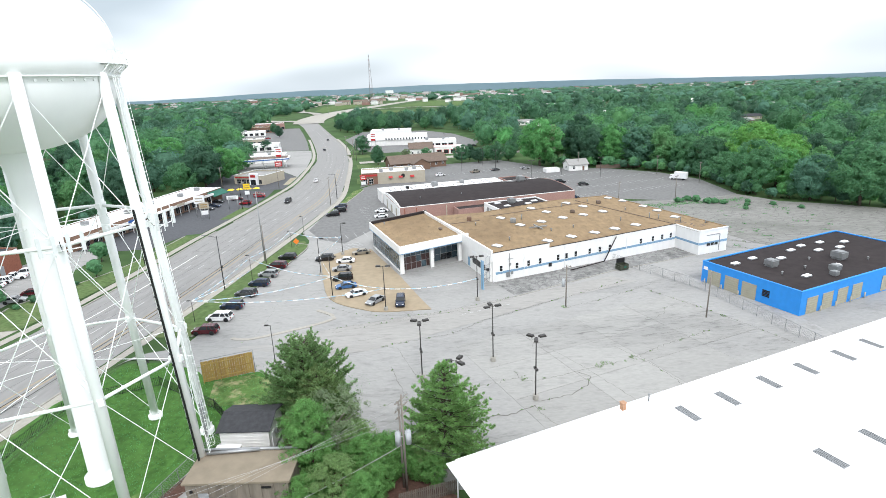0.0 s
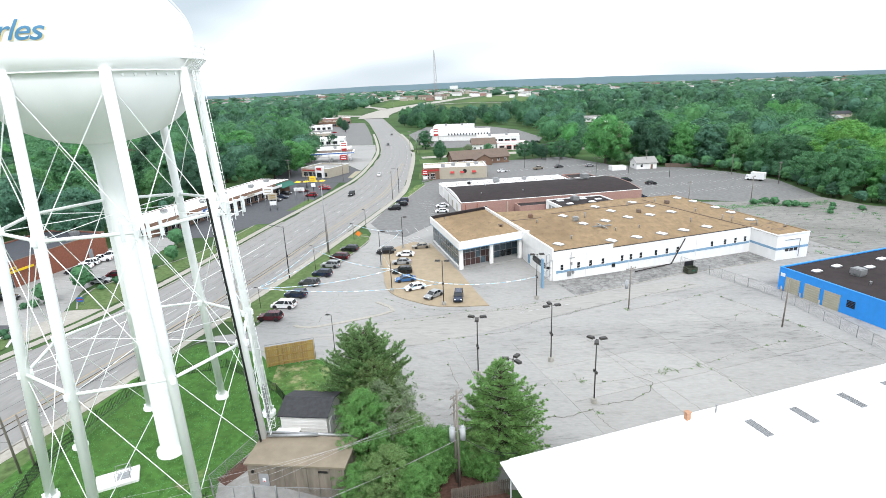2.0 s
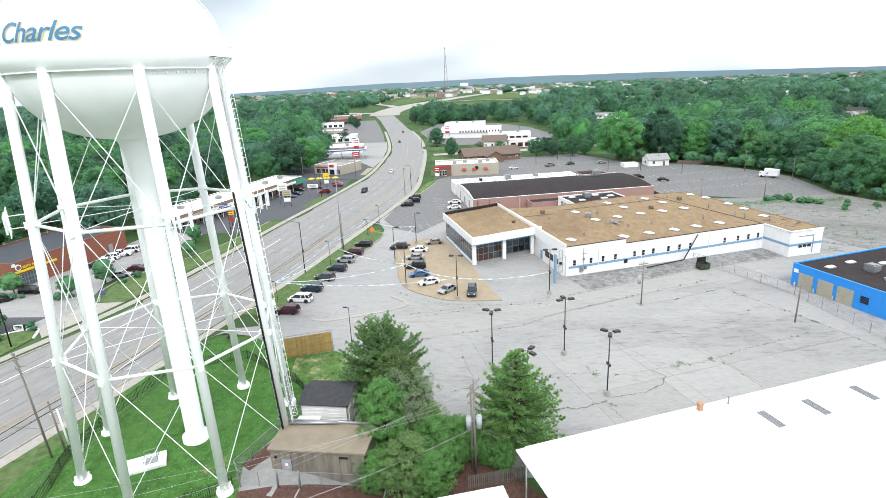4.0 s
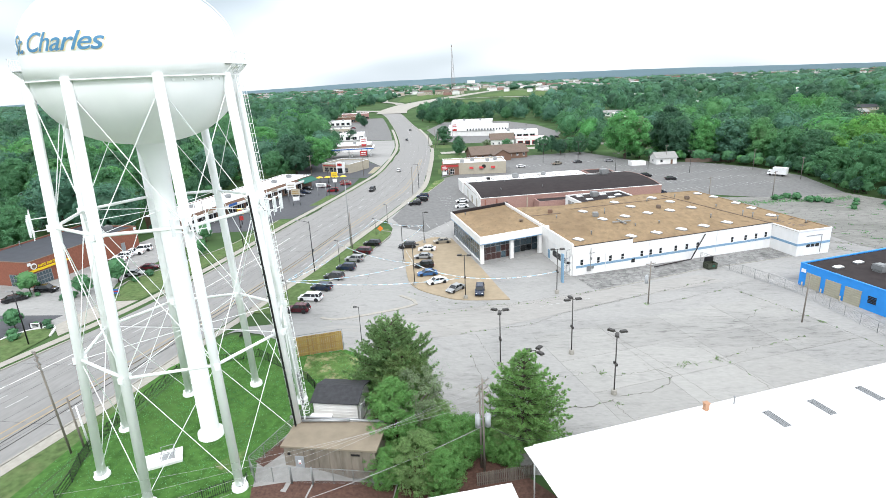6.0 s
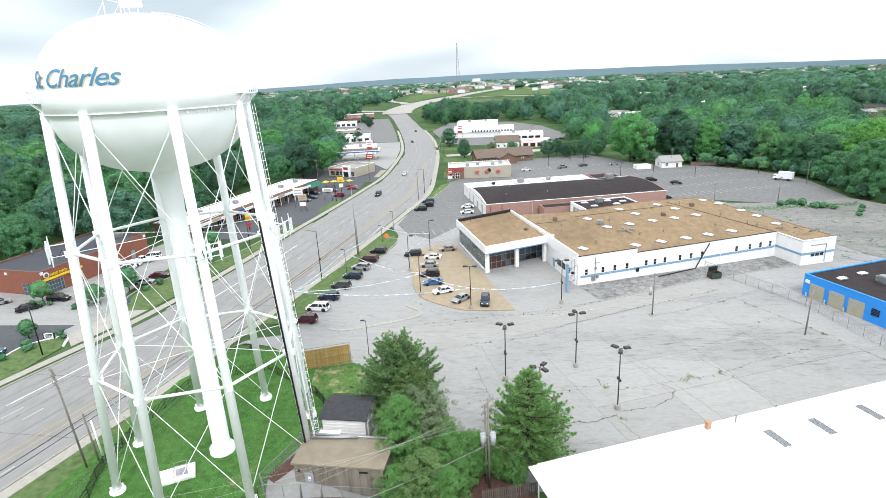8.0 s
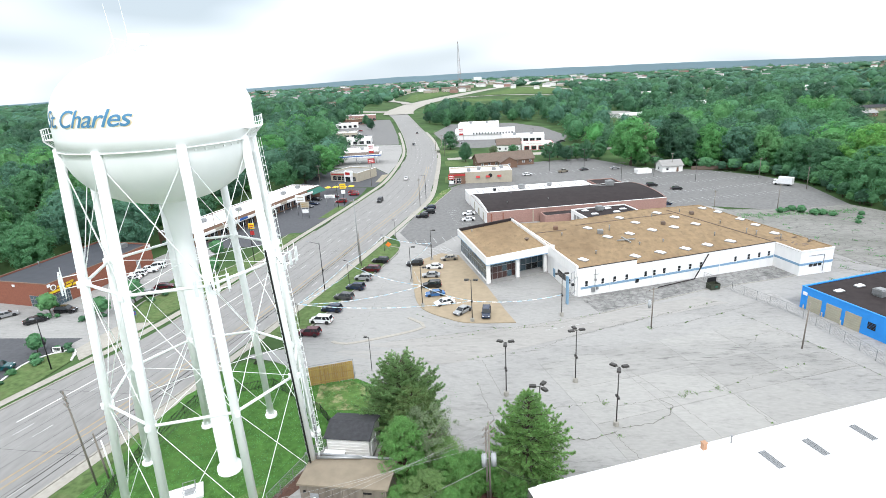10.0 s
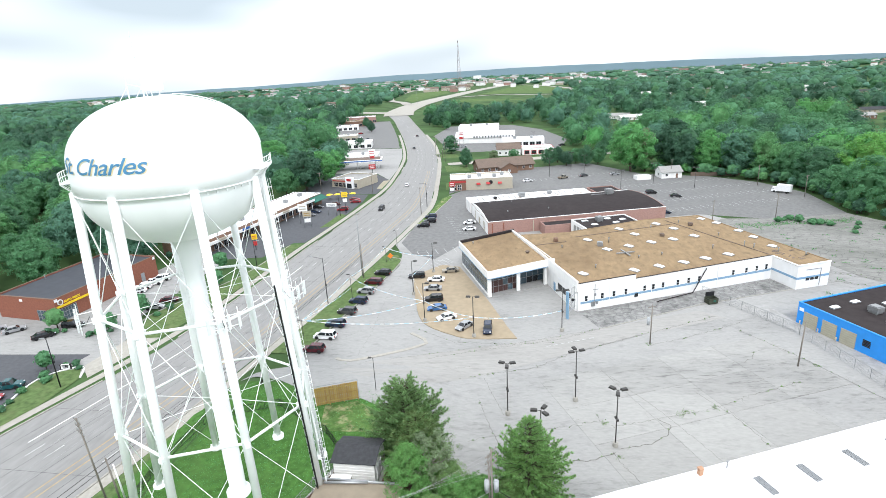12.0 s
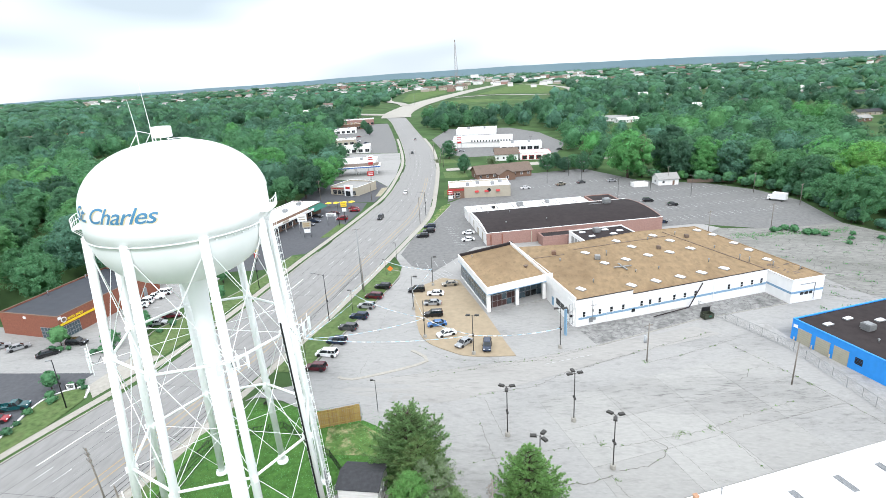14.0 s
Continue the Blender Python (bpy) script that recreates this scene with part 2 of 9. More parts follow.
M["brick_pink"] = surf("pinkish brick", (0.47, 0.285, 0.24), 0.12, 2.0, 0.3, 0.3, (0.40, 0.21, 0.165), 0.85, 0.2)
M["brick"] = surf("red brick", (0.36, 0.135, 0.085), 0.14, 2.0, 0.3, 0.4, (0.27, 0.10, 0.07), 0.85, 0.2)
M["brick_brown"] = surf("brown brick", (0.27, 0.165, 0.115), 0.16, 2.0, 0.3, 0.5, (0.2, 0.11, 0.08), 0.85, 0.2)
M["blue"] = surf("bright blue painted wall", (0.03, 0.26, 0.72), 0.05, 1.0, 0.15, 0.4, (0.04, 0.3, 0.68), 0.6, 0.05)
M["light_blue"] = surf("pale blue band paint", (0.30, 0.50, 0.69), 0.06, 1.5, 0.3, 0.6, (0.35, 0.55, 0.75), 0.65)
M["beige"] = surf("beige stucco", (0.60, 0.54, 0.43), 0.05, 1.0, 0.2, 0.4, (0.5, 0.44, 0.35), 0.8, 0.1)
M["door_beige"] = surf("khaki roller door", (0.55, 0.52, 0.40), 0.06, 1.0, 0.2, 0.6, (0.32, 0.3, 0.22), 0.6)
M["door_grey"] = surf("grey steel door", (0.42, 0.44, 0.46), 0.05, 1.0, rough=0.5)
M["glass"] = surf("dark window glass", (0.022, 0.028, 0.032), 0.2, 0.3, rough=0.08, spec=0.6)
M["glass_brown"] = surf("boarded maroon panel", (0.10, 0.05, 0.045), 0.2, 0.8, rough=0.35, spec=0.5)
# lighter blue base colour stands in for the sky mirrored in the panes
M["glass_blue"] = surf("shop glass with painted sky reflection", (0.10, 0.15, 0.18), 0.25, 0.5, rough=0.08, spec=0.6)
M["alu"] = surf("dull aluminium", (0.55, 0.56, 0.57), 0.08, 2.0, rough=0.45, metal=0.7)
M["galv"] = surf("galvanised steel", (0.42, 0.43, 0.43), 0.12, 3.0, rough=0.5, metal=0.5)
M["dark_metal"] = surf("dark bronze pole paint", (0.055, 0.05, 0.045), 0.2, 2.0, rough=0.5)
M["black_metal"] = surf("black steel", (0.02, 0.02, 0.022), 0.2, 2.0, rough=0.5)
M["can_grey"] = surf("pale grey transformer paint", (0.58, 0.60, 0.62), 0.06, 2.0, 0.3, 0.8, (0.42, 0.43, 0.44), 0.5)
M["panel_pale"] = surf("pale antenna shell", (0.74, 0.76, 0.76), 0.05, 2.0, rough=0.5)
M["rust"] = surf("rusty pole base", (0.16, 0.12, 0.09), 0.3, 4.0, rough=0.9)
M["wood_pole"] = surf("weathered pole timber", (0.31, 0.275, 0.235), 0.2, 3.0, 0.3, 1.0, (0.17, 0.15, 0.13), 0.9, 0.2, stretch=(1, 1, 0.1))
M["wood_new"] = surf("fresh cedar boards", (0.50, 0.33, 0.10), 0.18, 1.2, 0.35, 0.8, (0.34, 0.21, 0.07), 0.8, 0.2, stretch=(1, 1, 0.2), rand=0.14)
M["wood_old"] = surf("grey old fence boards", (0.22, 0.19, 0.16), 0.2, 1.2, rough=0.9, stretch=(1, 1, 0.2), rand=0.15)
M["bark"] = surf("bark", (0.11, 0.085, 0.065), 0.3, 3.0, rough=0.95, bump=0.5, stretch=(1, 1, 0.3))
M["cable"] = surf("black cable", (0.02, 0.02, 0.02), 0.1, 2.0, rough=0.6)
M["wire"] = surf("pale wire", (0.5, 0.5, 0.5), 0.1, 2.0, rough=0.5, metal=0.3)
M["yellow"] = surf("yellow sign enamel", (0.80, 0.55, 0.02), 0.05, 2.0, rough=0.45)
M["red"] = surf("red sign enamel", (0.60, 0.05, 0.05), 0.05, 2.0, rough=0.45)
M["orange"] = surf("orange mesh", (0.85, 0.22, 0.03), 0.1, 2.0, rough=0.6)
M["green"] = surf("green canvas", (0.02, 0.16, 0.11), 0.1, 2.0, rough=0.7)
M["navy"] = surf("blue canopy band", (0.05, 0.16, 0.50), 0.06, 2.0, rough=0.5)
M["dumpster"] = surf("dark olive dumpster steel", (0.06, 0.07, 0.045), 0.25, 2.0, rough=0.7)
M["text_blue"] = surf("sky blue lettering", (0.12, 0.36, 0.62), 0.08, 1.0, rough=0.5)
M["text_yellow"] = surf("pale yellow lettering shadow", (0.86, 0.72, 0.42), 0.04, 1.0, rough=0.5)
M["sky_panel"] = surf("milky skylight dome", (0.84, 0.85, 0.86), 0.02, 2.0, rough=0.3)
M["grey_panel"] = surf("grey ribbed skylight", (0.34, 0.35, 0.36), 0.12, 5.0, rough=0.5, stretch=(1, 4, 1))
M["pennant_white"] = surf("white pennants", (0.85, 0.85, 0.85), 0.03, 2.0, rough=0.7)
M["pennant_blue"] = surf("pale blue pennants", (0.45, 0.65, 0.78), 0.05, 2.0, rough=0.7)
M["tyre"] = surf("tyre rubber", (0.018, 0.018, 0.018), 0.2, 4.0, rough=0.85)
M["rim"] = surf("alloy rim", (0.5, 0.5, 0.52), 0.08, 4.0, rough=0.35, metal=0.8)
M["lamp_red"] = surf("red tail lamp", (0.45, 0.02, 0.02), 0.1, 4.0, rough=0.2)
M["lamp_clear"] = surf("clear headlamp", (0.75, 0.77, 0.8), 0.05, 4.0, rough=0.1)
M["leaf_oak"] = leafy("deep green leaves", (0.124, 0.300, 0.155), 0.2)
M["leaf_elm"] = leafy("mid green leaves", (0.158, 0.389, 0.177), 0.2)
M["leaf_maple"] = leafy("light green leaves", (0.205, 0.474, 0.186), 0.2)
M["leaf_bright"] = leafy("bright green leaves", (0.190, 0.506, 0.165), 0.2)
M["leaf_lime"] = leafy("yellow green leaves", (0.251, 0.580, 0.143), 0.2)
M["leaf_olive"] = leafy("dull olive leaves", (0.284, 0.378, 0.205), 0.25)
M["leaf_dark"] = leafy("very dark leaves", (0.093, 0.216, 0.129), 0.2)
M["leaf_copper"] = leafy("copper brown leaves", (0.232, 0.181, 0.130), 0.2)
M["leaf_pine"] = leafy("pine needles", (0.295, 0.530, 0.170), 0.3)
M["leaf_juniper"] = leafy("dark pine foliage", (0.285, 0.465, 0.185), 0.3)
M["leaf_juniper_pale"] = leafy("pale pine foliage", (0.360, 0.530, 0.210), 0.3)
# grey-green, its extra blue being distance haze mixed in for the far woods
M["leaf_far"] = leafy("grey green leaves with haze blue", (0.158, 0.352, 0.231), 0.2)
M["leaf_fresh"] = leafy("fresh green leaves", (0.215, 0.455, 0.130), 0.3)
M["leaf_mixed"] = leafy("dull mid green leaves", (0.270, 0.430, 0.155), 0.3)
M["bark_pale"] = surf("pale grey bark", (0.42, 0.38, 0.32), 0.2, 3.0, rough=0.9)
# pale blue of the ridge is distance haze put into the base colour
M["ridge"] = surf("far ridge in haze blue", (0.34, 0.47, 0.55), 0.05, 0.002, rough=1.0, spec=0.0)
M["flue"] = surf("orange clay", (0.62, 0.36, 0.22), 0.12, 3.0, rough=0.85)
M["dash"] = surf("faded lane paint", (0.66, 0.65, 0.63), 0.15, 3.0, rough=0.75)


def box(bm, cx, cy, cz, sx, sy, sz, rz=0.0, taper=1.0):
    """A box by its middle and its size; taper narrows its top."""
    c, s = math.cos(rz), math.sin(rz)
    v = []
    for k, f in ((-0.5, 1.0), (0.5, taper)):
        for a, b in ((-0.5, -0.5), (0.5, -0.5), (0.5, 0.5), (-0.5, 0.5)):
            x, y = a * sx * f, b * sy * f
            v.append(bm.verts.new((cx + c * x - s * y, cy + s * x + c * y, cz + k * sz)))
    for f in ((3, 2, 1, 0), (4, 5, 6, 7), (0, 1, 5, 4), (1, 2, 6, 5), (2, 3, 7, 6), (3, 0, 4, 7)):
        bm.faces.new([v[i] for i in f])


def rod(bm, p, q, r0, r1=None, seg=8, cap=True):
    """A round bar from p to q."""
    p, q = Vector(p), Vector(q)
    r1 = r0 if r1 is None else r1
    w = (q - p).normalized()
    u = w.orthogonal().normalized()
    t = w.cross(u)
    rings = []
    for c, r in ((p, r0), (q, r1)):
        rings.append([bm.verts.new(c + r * (math.cos(2 * math.pi * i / seg) * u + math.sin(2 * math.pi * i / seg) * t)) for i in range(seg)])
    for i in range(seg):
        f = bm.faces.new((rings[0][i], rings[0][(i + 1) % seg], rings[1][(i + 1) % seg], rings[1][i]))
        f.smooth = seg > 6
    if cap:
        bm.faces.new(rings[0][::-1]), bm.faces.new(rings[1])


def prism(bm, poly, z0, z1):
    """An upright block over a plan; z0 and z1 are heights or functions of x, y."""
    f0 = z0 if callable(z0) else (lambda x, y: z0)
    f1 = z1 if callable(z1) else (lambda x, y: z1)
    area = sum(poly[i - 1][0] * poly[i][1] - poly[i][0] * poly[i - 1][1] for i in range(len(poly)))
    if area < 0:
        poly = poly[::-1]
    lo = [bm.verts.new((x, y, f0(x, y))) for x, y in poly]
    hi = [bm.verts.new((x, y, f1(x, y))) for x, y in poly]
    bm.faces.new(lo[::-1]), bm.faces.new(hi)
    for i in range(len(poly)):
        j = (i + 1) % len(poly)
        bm.faces.new((lo[i], lo[j], hi[j], hi[i]))


def lathe(bm, cx, cy, prof, seg=48, smooth=True):
    """A surface of revolution from rows of radius and height."""
    rings = []
    for r, z in prof:
        if r < 1e-4:
            rings.append([bm.verts.new((cx, cy, z))])
        else:
            rings.append([bm.verts.new((cx + r * math.cos(2 * math.pi * i / seg), cy + r * math.sin(2 * math.pi * i / seg), z)) for i in range(seg)])
    for a, b in zip(rings, rings[1:]):
        for i in range(seg):
            j = (i + 1) % seg
            q = [a[i % len(a)], a[j % len(a)], b[j % len(b)], b[i % len(b)]]
            q = list(dict.fromkeys(q))
            if len(q) > 2:
                bm.faces.new(q).smooth = smooth


def thing(name, x=0.0, y=0.0, z=0.0, rz=0.0, label="", category="", group="", kind=""):
    ob = new(name)
    ob.empty_display_size = 0.3
    ob.matrix_basis = pose(x, y, z, 0, 0, rz)
    return tagged(ob, label, category, group, kind)


def mesh_of(name, bm, material):
    me = bpy.data.meshes.new(name)
    bm.normal_update()
    bm.to_mesh(me)
    bm.free()
    for m in material if isinstance(material, (list, tuple)) else (material,):
        me.materials.append(m)
    return me


def part(name, bm, material, parent, label=""):
    ob = new(name, mesh_of(name, bm, material))
    ob.parent = parent
    return tagged(ob, label)


def solid(name, bm, material, label="", category="", group="", kind=""):
    """A thing or a piece of the setting that is one mesh."""
    return tagged(new(name, mesh_of(name, bm, material)), label, category, group, kind)


def B():
    return bmesh.new()


def smooth(a, b, x):
    k = min(1.0, max(0.0, (x - a) / (b - a)))
    return k * k * (3 - 2 * k)


def ground_z(x, y):
    """The lie of the land: a slight fall to the east, the tower's knoll, and low rises far off."""
    xc, yc = min(150.0, max(-260.0, x)), min(350.0, max(-60.0, y))
    z = 0.30 - 0.0100 * xc - 0.0035 * yc
    z += 2.9 * smooth(-57.5, -50.5, x) * (1 - smooth(-27, -11, x)) * (1 - smooth(75, 91, y))
    z -= 0.0165 * max(0.0, math.hypot(x, y) - 900.0)
    far = math.hypot(x, y)
    return z + 16 * smooth(1500, 4500, far)


def at(x, y):
    return (x, y, ground_z(x, y))


def drape(bm, poly, lift, step=0.0):
    """A sheet over a plan that follows the ground; step cuts it finer."""
    area = sum(poly[i - 1][0] * poly[i][1] - poly[i][0] * poly[i - 1][1] for i in range(len(poly)))
    vs = [bm.verts.new((x, y, 0)) for x, y in (poly if area > 0 else poly[::-1])]
    fs = [bm.faces.new(vs)]
    if step:
        xs, ys = [p[0] for p in poly], [p[1] for p in poly]
        for lo, hi, n in ((min(xs), max(xs), (1, 0, 0)), (min(ys), max(ys), (0, 1, 0))):
            c = lo + step
            while c < hi:
                geo = bm.verts[:] + bm.edges[:] + bm.faces[:]
                bmesh.ops.bisect_plane(bm, geom=geo, plane_co=(c * n[0], c * n[1], 0), plane_no=n)
                c += step
    for v in bm.verts:
        if v.co.z == 0:
            v.co.z = ground_z(v.co.x, v.co.y) + lift


def ribbon(bm, left, right, lift, lift2=None):
    """A strip between two lines of points."""
    rows = [[bm.verts.new((*p, ground_z(*p) + h)) for p, h in ((a, lift), (b, lift if lift2 is None else lift2))] for a, b in zip(left, right)]
    for p, q in zip(rows, rows[1:]):
        bm.faces.new((p[0], p[1], q[1], q[0]))


def spline(pts, step):
    """A smooth line through points, resampled evenly."""
    out = []
    for i in range(len(pts) - 1):
        p0, p1, p2, p3 = (Vector(pts[max(0, min(len(pts) - 1, i + k))]) for k in (-1, 0, 1, 2))
        n = max(1, int((p2 - p1).length / step))
        for k in range(n):
            t = k / n
            out.append(0.5 * ((2 * p1) + (p2 - p0) * t + (2 * p0 - 5 * p1 + 4 * p2 - p3) * t * t + (3 * p1 - p0 - 3 * p2 + p3) * t ** 3))
    out.append(Vector(pts[-1]))
    return [(v.x, v.y) for v in out]

# ---- ground: one sheet to the horizon ----
def ground_sheet():
    xs = sorted(set([-4900, -4000, -3200, -2500, -1900, -1400, -1000, -700, -500, -380, -280, -220] + list(range(-170, -64, 15)) + [x / 2 for x in range(-124, -10, 5)]
                    + list(range(0, 151, 15)) + [200, 280, 380, 500, 700, 1000, 1400, 1900, 2500, 3200, 4000, 4900]))
    ys = sorted(set([-1200, -600, -300, -150, -60] + list(range(-30, 60, 10)) + [60 + 2.5 * k for k in range(15)] + list(range(100, 361, 20)) + [450, 600, 800, 900, 1000, 1150, 1300, 1700, 2200, 2800, 3400, 4000, 4800]))
    bm = B()
    rows = [[bm.verts.new((x, y, ground_z(x, y) - 0.05)) for x in xs] for y in ys]
    for a, b in zip(rows, rows[1:]):
        for i in range(len(xs) - 1):
            bm.faces.new((a[i], a[i + 1], b[i + 1], b[i])).smooth = True
    solid("ground", bm, M["ground"], "green meadow and woodland floor reaching the horizon", "ground", kind="structure")


ground_sheet()

LEFT = [(-96, 20), (-93, 40), (-88.1, 60), (-85.4, 70.3), (-81.5, 85), (-78.8, 100), (-76.6, 123), (-74.8, 160), (-72.7, 188), (-70.6, 226),
        (-70.2, 262), (-76.8, 322), (-82.4, 356), (-91.5, 395), (-109.5, 463), (-133, 545), (-158, 630), (-182, 700)]
RIGHT = [(-70, 20), (-66, 40), (-62, 60), (-60.2, 70.3), (-57.4, 88), (-55.3, 103), (-53.0, 120), (-49.0, 156), (-45.8, 190), (-44.0, 220),
         (-48.5, 262), (-56.3, 319), (-64.1, 363), (-74.2, 410), (-89.6, 466), (-113, 546), (-143, 650), (-158, 700)]
pl, pr = spline(LEFT, 1.0), spline(RIGHT, 1.0)
N_ROAD = 220


def resample(pts, n):
    d = [0.0]
    for a, b in zip(pts, pts[1:]):
        d.append(d[-1] + math.dist(a, b))
    out, k = [], 0
    for i in range(n + 1):
        s = d[-1] * i / n
        while k < len(d) - 2 and d[k + 1] < s:
            k += 1
        f = (s - d[k]) / max(1e-6, d[k + 1] - d[k])
        out.append((pts[k][0] + f * (pts[k + 1][0] - pts[k][0]), pts[k][1] + f * (pts[k + 1][1] - pts[k][1])))
    return out


road_l, road_r = resample(pl, N_ROAD), resample(pr, N_ROAD)


def lane(f, i):
    """The point at fraction f from the road's left edge in its row i."""
    a, b = road_l[i], road_r[i]
    return (a[0] + f * (b[0] - a[0]), a[1] + f * (b[1] - a[1]))


def off(pts, d):
    """A line moved to its right by d."""
    out = []
    for i, p in enumerate(pts):
        a, b = pts[max(0, i - 1)], pts[min(len(pts) - 1, i + 1)]
        t = Vector((b[0] - a[0], b[1] - a[1])).normalized()
        out.append((p[0] + t.y * d, p[1] - t.x * d))
    return out


bm = B()
ribbon(bm, road_l, road_r, 0.0)
solid("road", bm, M["road"], "wide grey five-lane road curving into the distance", "road", kind="structure")

# lane paint
bm, bmy, bmd = B(), B(), B()
for f, solid_line in ((0.365, 0), (0.50, 0), (0.885, 0), (0.245, 2)):
    for i in range(N_ROAD):
        if solid_line == 0 and i % 4 > 0 or solid_line == 2 and not (12 < i < 40):
            continue
        w = 0.10 / max(1.0, math.dist(road_l[i], road_r[i])) * (1.2 if i > 90 else 1.0)
        end = i + 1
        ribbon(bm if solid_line else bmd, [lane(f - w, i), lane(f - w, end)], [lane(f + w, i), lane(f + w, end)], 0.02)
for f in (0.735, 0.79):
    for i in range(90):
        w = 0.005
        ribbon(bmy, [lane(f - w, i), lane(f - w, i + 1)], [lane(f + w, i), lane(f + w, i + 1)], 0.02)
solid("lane_marking", bm, M["line"], "worn white lane lines and dashes", "road marking", kind="structure")
solid("lane_dash", bmd, M["dash"], "faded pale dashes between the lanes", "road marking", kind="structure")
solid("centre_marking", bmy, M["yellow_line"], "ochre double line along the turning lane", "road marking", kind="structure")

# seams along the lanes, and patched joints across them
bm = B()
for f in (0.15, 0.30, 0.43, 0.62, 0.85):
    for i in range(4, 120):
        w = 0.0016
        ribbon(bm, [lane(f - w, i), lane(f - w, i + 1)], [lane(f + w, i), lane(f + w, i + 1)], 0.012)
for i in range(6, 140, 5):
    a, b = lane(0.02, i), lane(0.98, i)
    ribbon(bm, [a, b], [(a[0], a[1] + 0.07), (b[0], b[1] + 0.07)], 0.011)
solid("road_seam", bm, M["tar"], "dark sealed seams in the road surface", "road marking", kind="structure")


def kerb_line(name, line, side, gaps):
    """A kerb with a real step, left open at the driveways, and the walk behind it."""
    bm, bw = B(), B()
    a, b = off(line, 0.0), off(line, 0.35 * side)
    w0, w1 = off(line, (0.37 if side > 0 else 1.3) * side), off(line, (2.3 if side > 0 else 3.2) * side)
    for i in range(len(line) - 1):
        y = line[i][1]
        if not any(g0 < y < g1 for g0, g1 in gaps):
            quad = [a[i], a[i + 1], b[i + 1], b[i]]
            prism(bm, quad, lambda x, y: ground_z(x, y) - 0.05, lambda x, y: ground_z(x, y) + 0.15)
        if y < 480:
            ribbon(bw, [w0[i], w0[i + 1]][::side], [w1[i], w1[i + 1]][::side], 0.05)
    solid(name, bm, M["kerb"], "pale concrete kerb along the road", "kerb", kind="structure")
    solid(name.replace("kerb", "pavement"), bw, M["pave"], "pale concrete sidewalk beside the road", "pavement", kind="structure")


kerb_line("kerb_west", road_l, -1, ((76, 95), (168, 182), (236, 246), (290, 300), (318, 345)))
kerb_line("kerb_east", road_r, 1, ((78, 92), (157, 188), (232, 246), (330, 344)))

# ---- paved lots ----
LOT = [(-55, 80), (-47.6, 86), (-46.2, 100), (-44.8, 110), (-42.0, 128), (-39.6, 146), (-41, 156), (-45.5, 166), (-43, 190), (-40.5, 214), (-38, 240), (10, 246),
       (62, 205), (90, 175), (112, 160), (120, 120), (110, 56), (-14, 50), (-14, 70), (-22, 79), (-31, 81), (-45, 79)]
bm = B()
drape(bm, LOT, 0.0, 5.0)
solid("parking_lot", bm, M["concrete"], "worn pale concrete parking lot with cracks and stains", "parking lot", kind="structure")


def sheet(name, poly, mat, lift, label, cat, step=0.0):
    bm = B()
    drape(bm, poly, lift, step)
    return solid(name, bm, M[mat], label, cat, kind="structure")


sheet("driveway", [(-55, 80), (-47.6, 86), (-46.2, 100), (-20, 100), (-6, 92), (-6, 64), (-13.5, 64), (-15, 67), (-23.5, 70.4), (-29.2, 73.2), (-35.6, 70.6), (-38, 73.5), (-46, 78)], "concrete", 0.035, "worn pale concrete driveway beside the lawn", "driveway", 2.0)
sheet("arena_parking_lot", [(-43.3, 196), (-40.3, 216), (-37.5, 241), (-27, 262), (30, 322), (54, 287), (84, 277), (101, 262), (111, 240), (110, 204), (86, 197), (60, 205), (30, 196), (-20, 176), (-30, 152), (-38, 157), (-44, 168)],
      "asphalt", 0.03, "grey weathered asphalt parking lot with stall lines", "parking lot")
sheet("broken_lot", [(62, 194), (66, 199), (88, 199), (110, 206), (118, 192), (134, 184), (150, 172), (176, 154), (180, 96), (150, 90), (112, 92), (98, 122), (82, 142)], "oldlot", 0.045, "bleached broken old pavement with weeds", "parking lot")
sheet("apron", [(13.7, 107.8), (9.8, 116.4), (59.5, 139.6), (62.2, 133), (38, 122.4)], "asphalt_old", 0.04, "dark crazed asphalt apron along the white wall", "apron")
sheet("garage_apron", [(46.5, 121.5), (50.4, 114.6), (54.2, 108.1), (58.6, 91.2), (61.4, 81), (66.5, 83), (64.3, 94.2), (55.1, 114.0), (52.5, 123)], "pave_stained", 0.03, "pale stained concrete apron before the garage doors", "apron", 6.0)
sheet("tan_terrace", [(-33.5, 138), (-32.0, 131), (-28.9, 118.7), (-26.5, 111), (-23.5, 106.5), (-18.1, 103.0), (-13.6, 101.4), (-4.0, 102.2), (-6.2, 107.5), (-11.6, 122.0), (-21.5, 145.5), (-27, 147)], "tan", 0.10, "tan stained concrete display terrace in front of the showroom", "terrace")
sheet("verge_east", [(-54.7, 92), (-52.0, 110), (-49.0, 131), (-47.2, 148), (-46.6, 155), (-42.2, 155.5), (-40.6, 152), (-40.0, 146), (-42.3, 128), (-45.1, 110), (-46.6, 100), (-47.8, 92)], "grass_verge", 0.08, "green grass strip between the sidewalk and the lot", "grass")
sheet("verge_north", [(-43.2, 191), (-41.0, 215), (-40.2, 234), (-37.2, 240), (-36.2, 236), (-38.6, 214), (-40.8, 192)], "grass_dry", 0.08, "patchy grass strip beside the lot", "grass")
sheet("tower_yard", [(-58.6, 36), (-58.6, 70), (-55.5, 77), (-45, 77), (-35, 75.5), (-28, 74), (-18, 70), (-13, 62), (-13, 30), (-55, 30)], "grass", 0.02, "bright green mown lawn under the water tower", "lawn", 2.5)
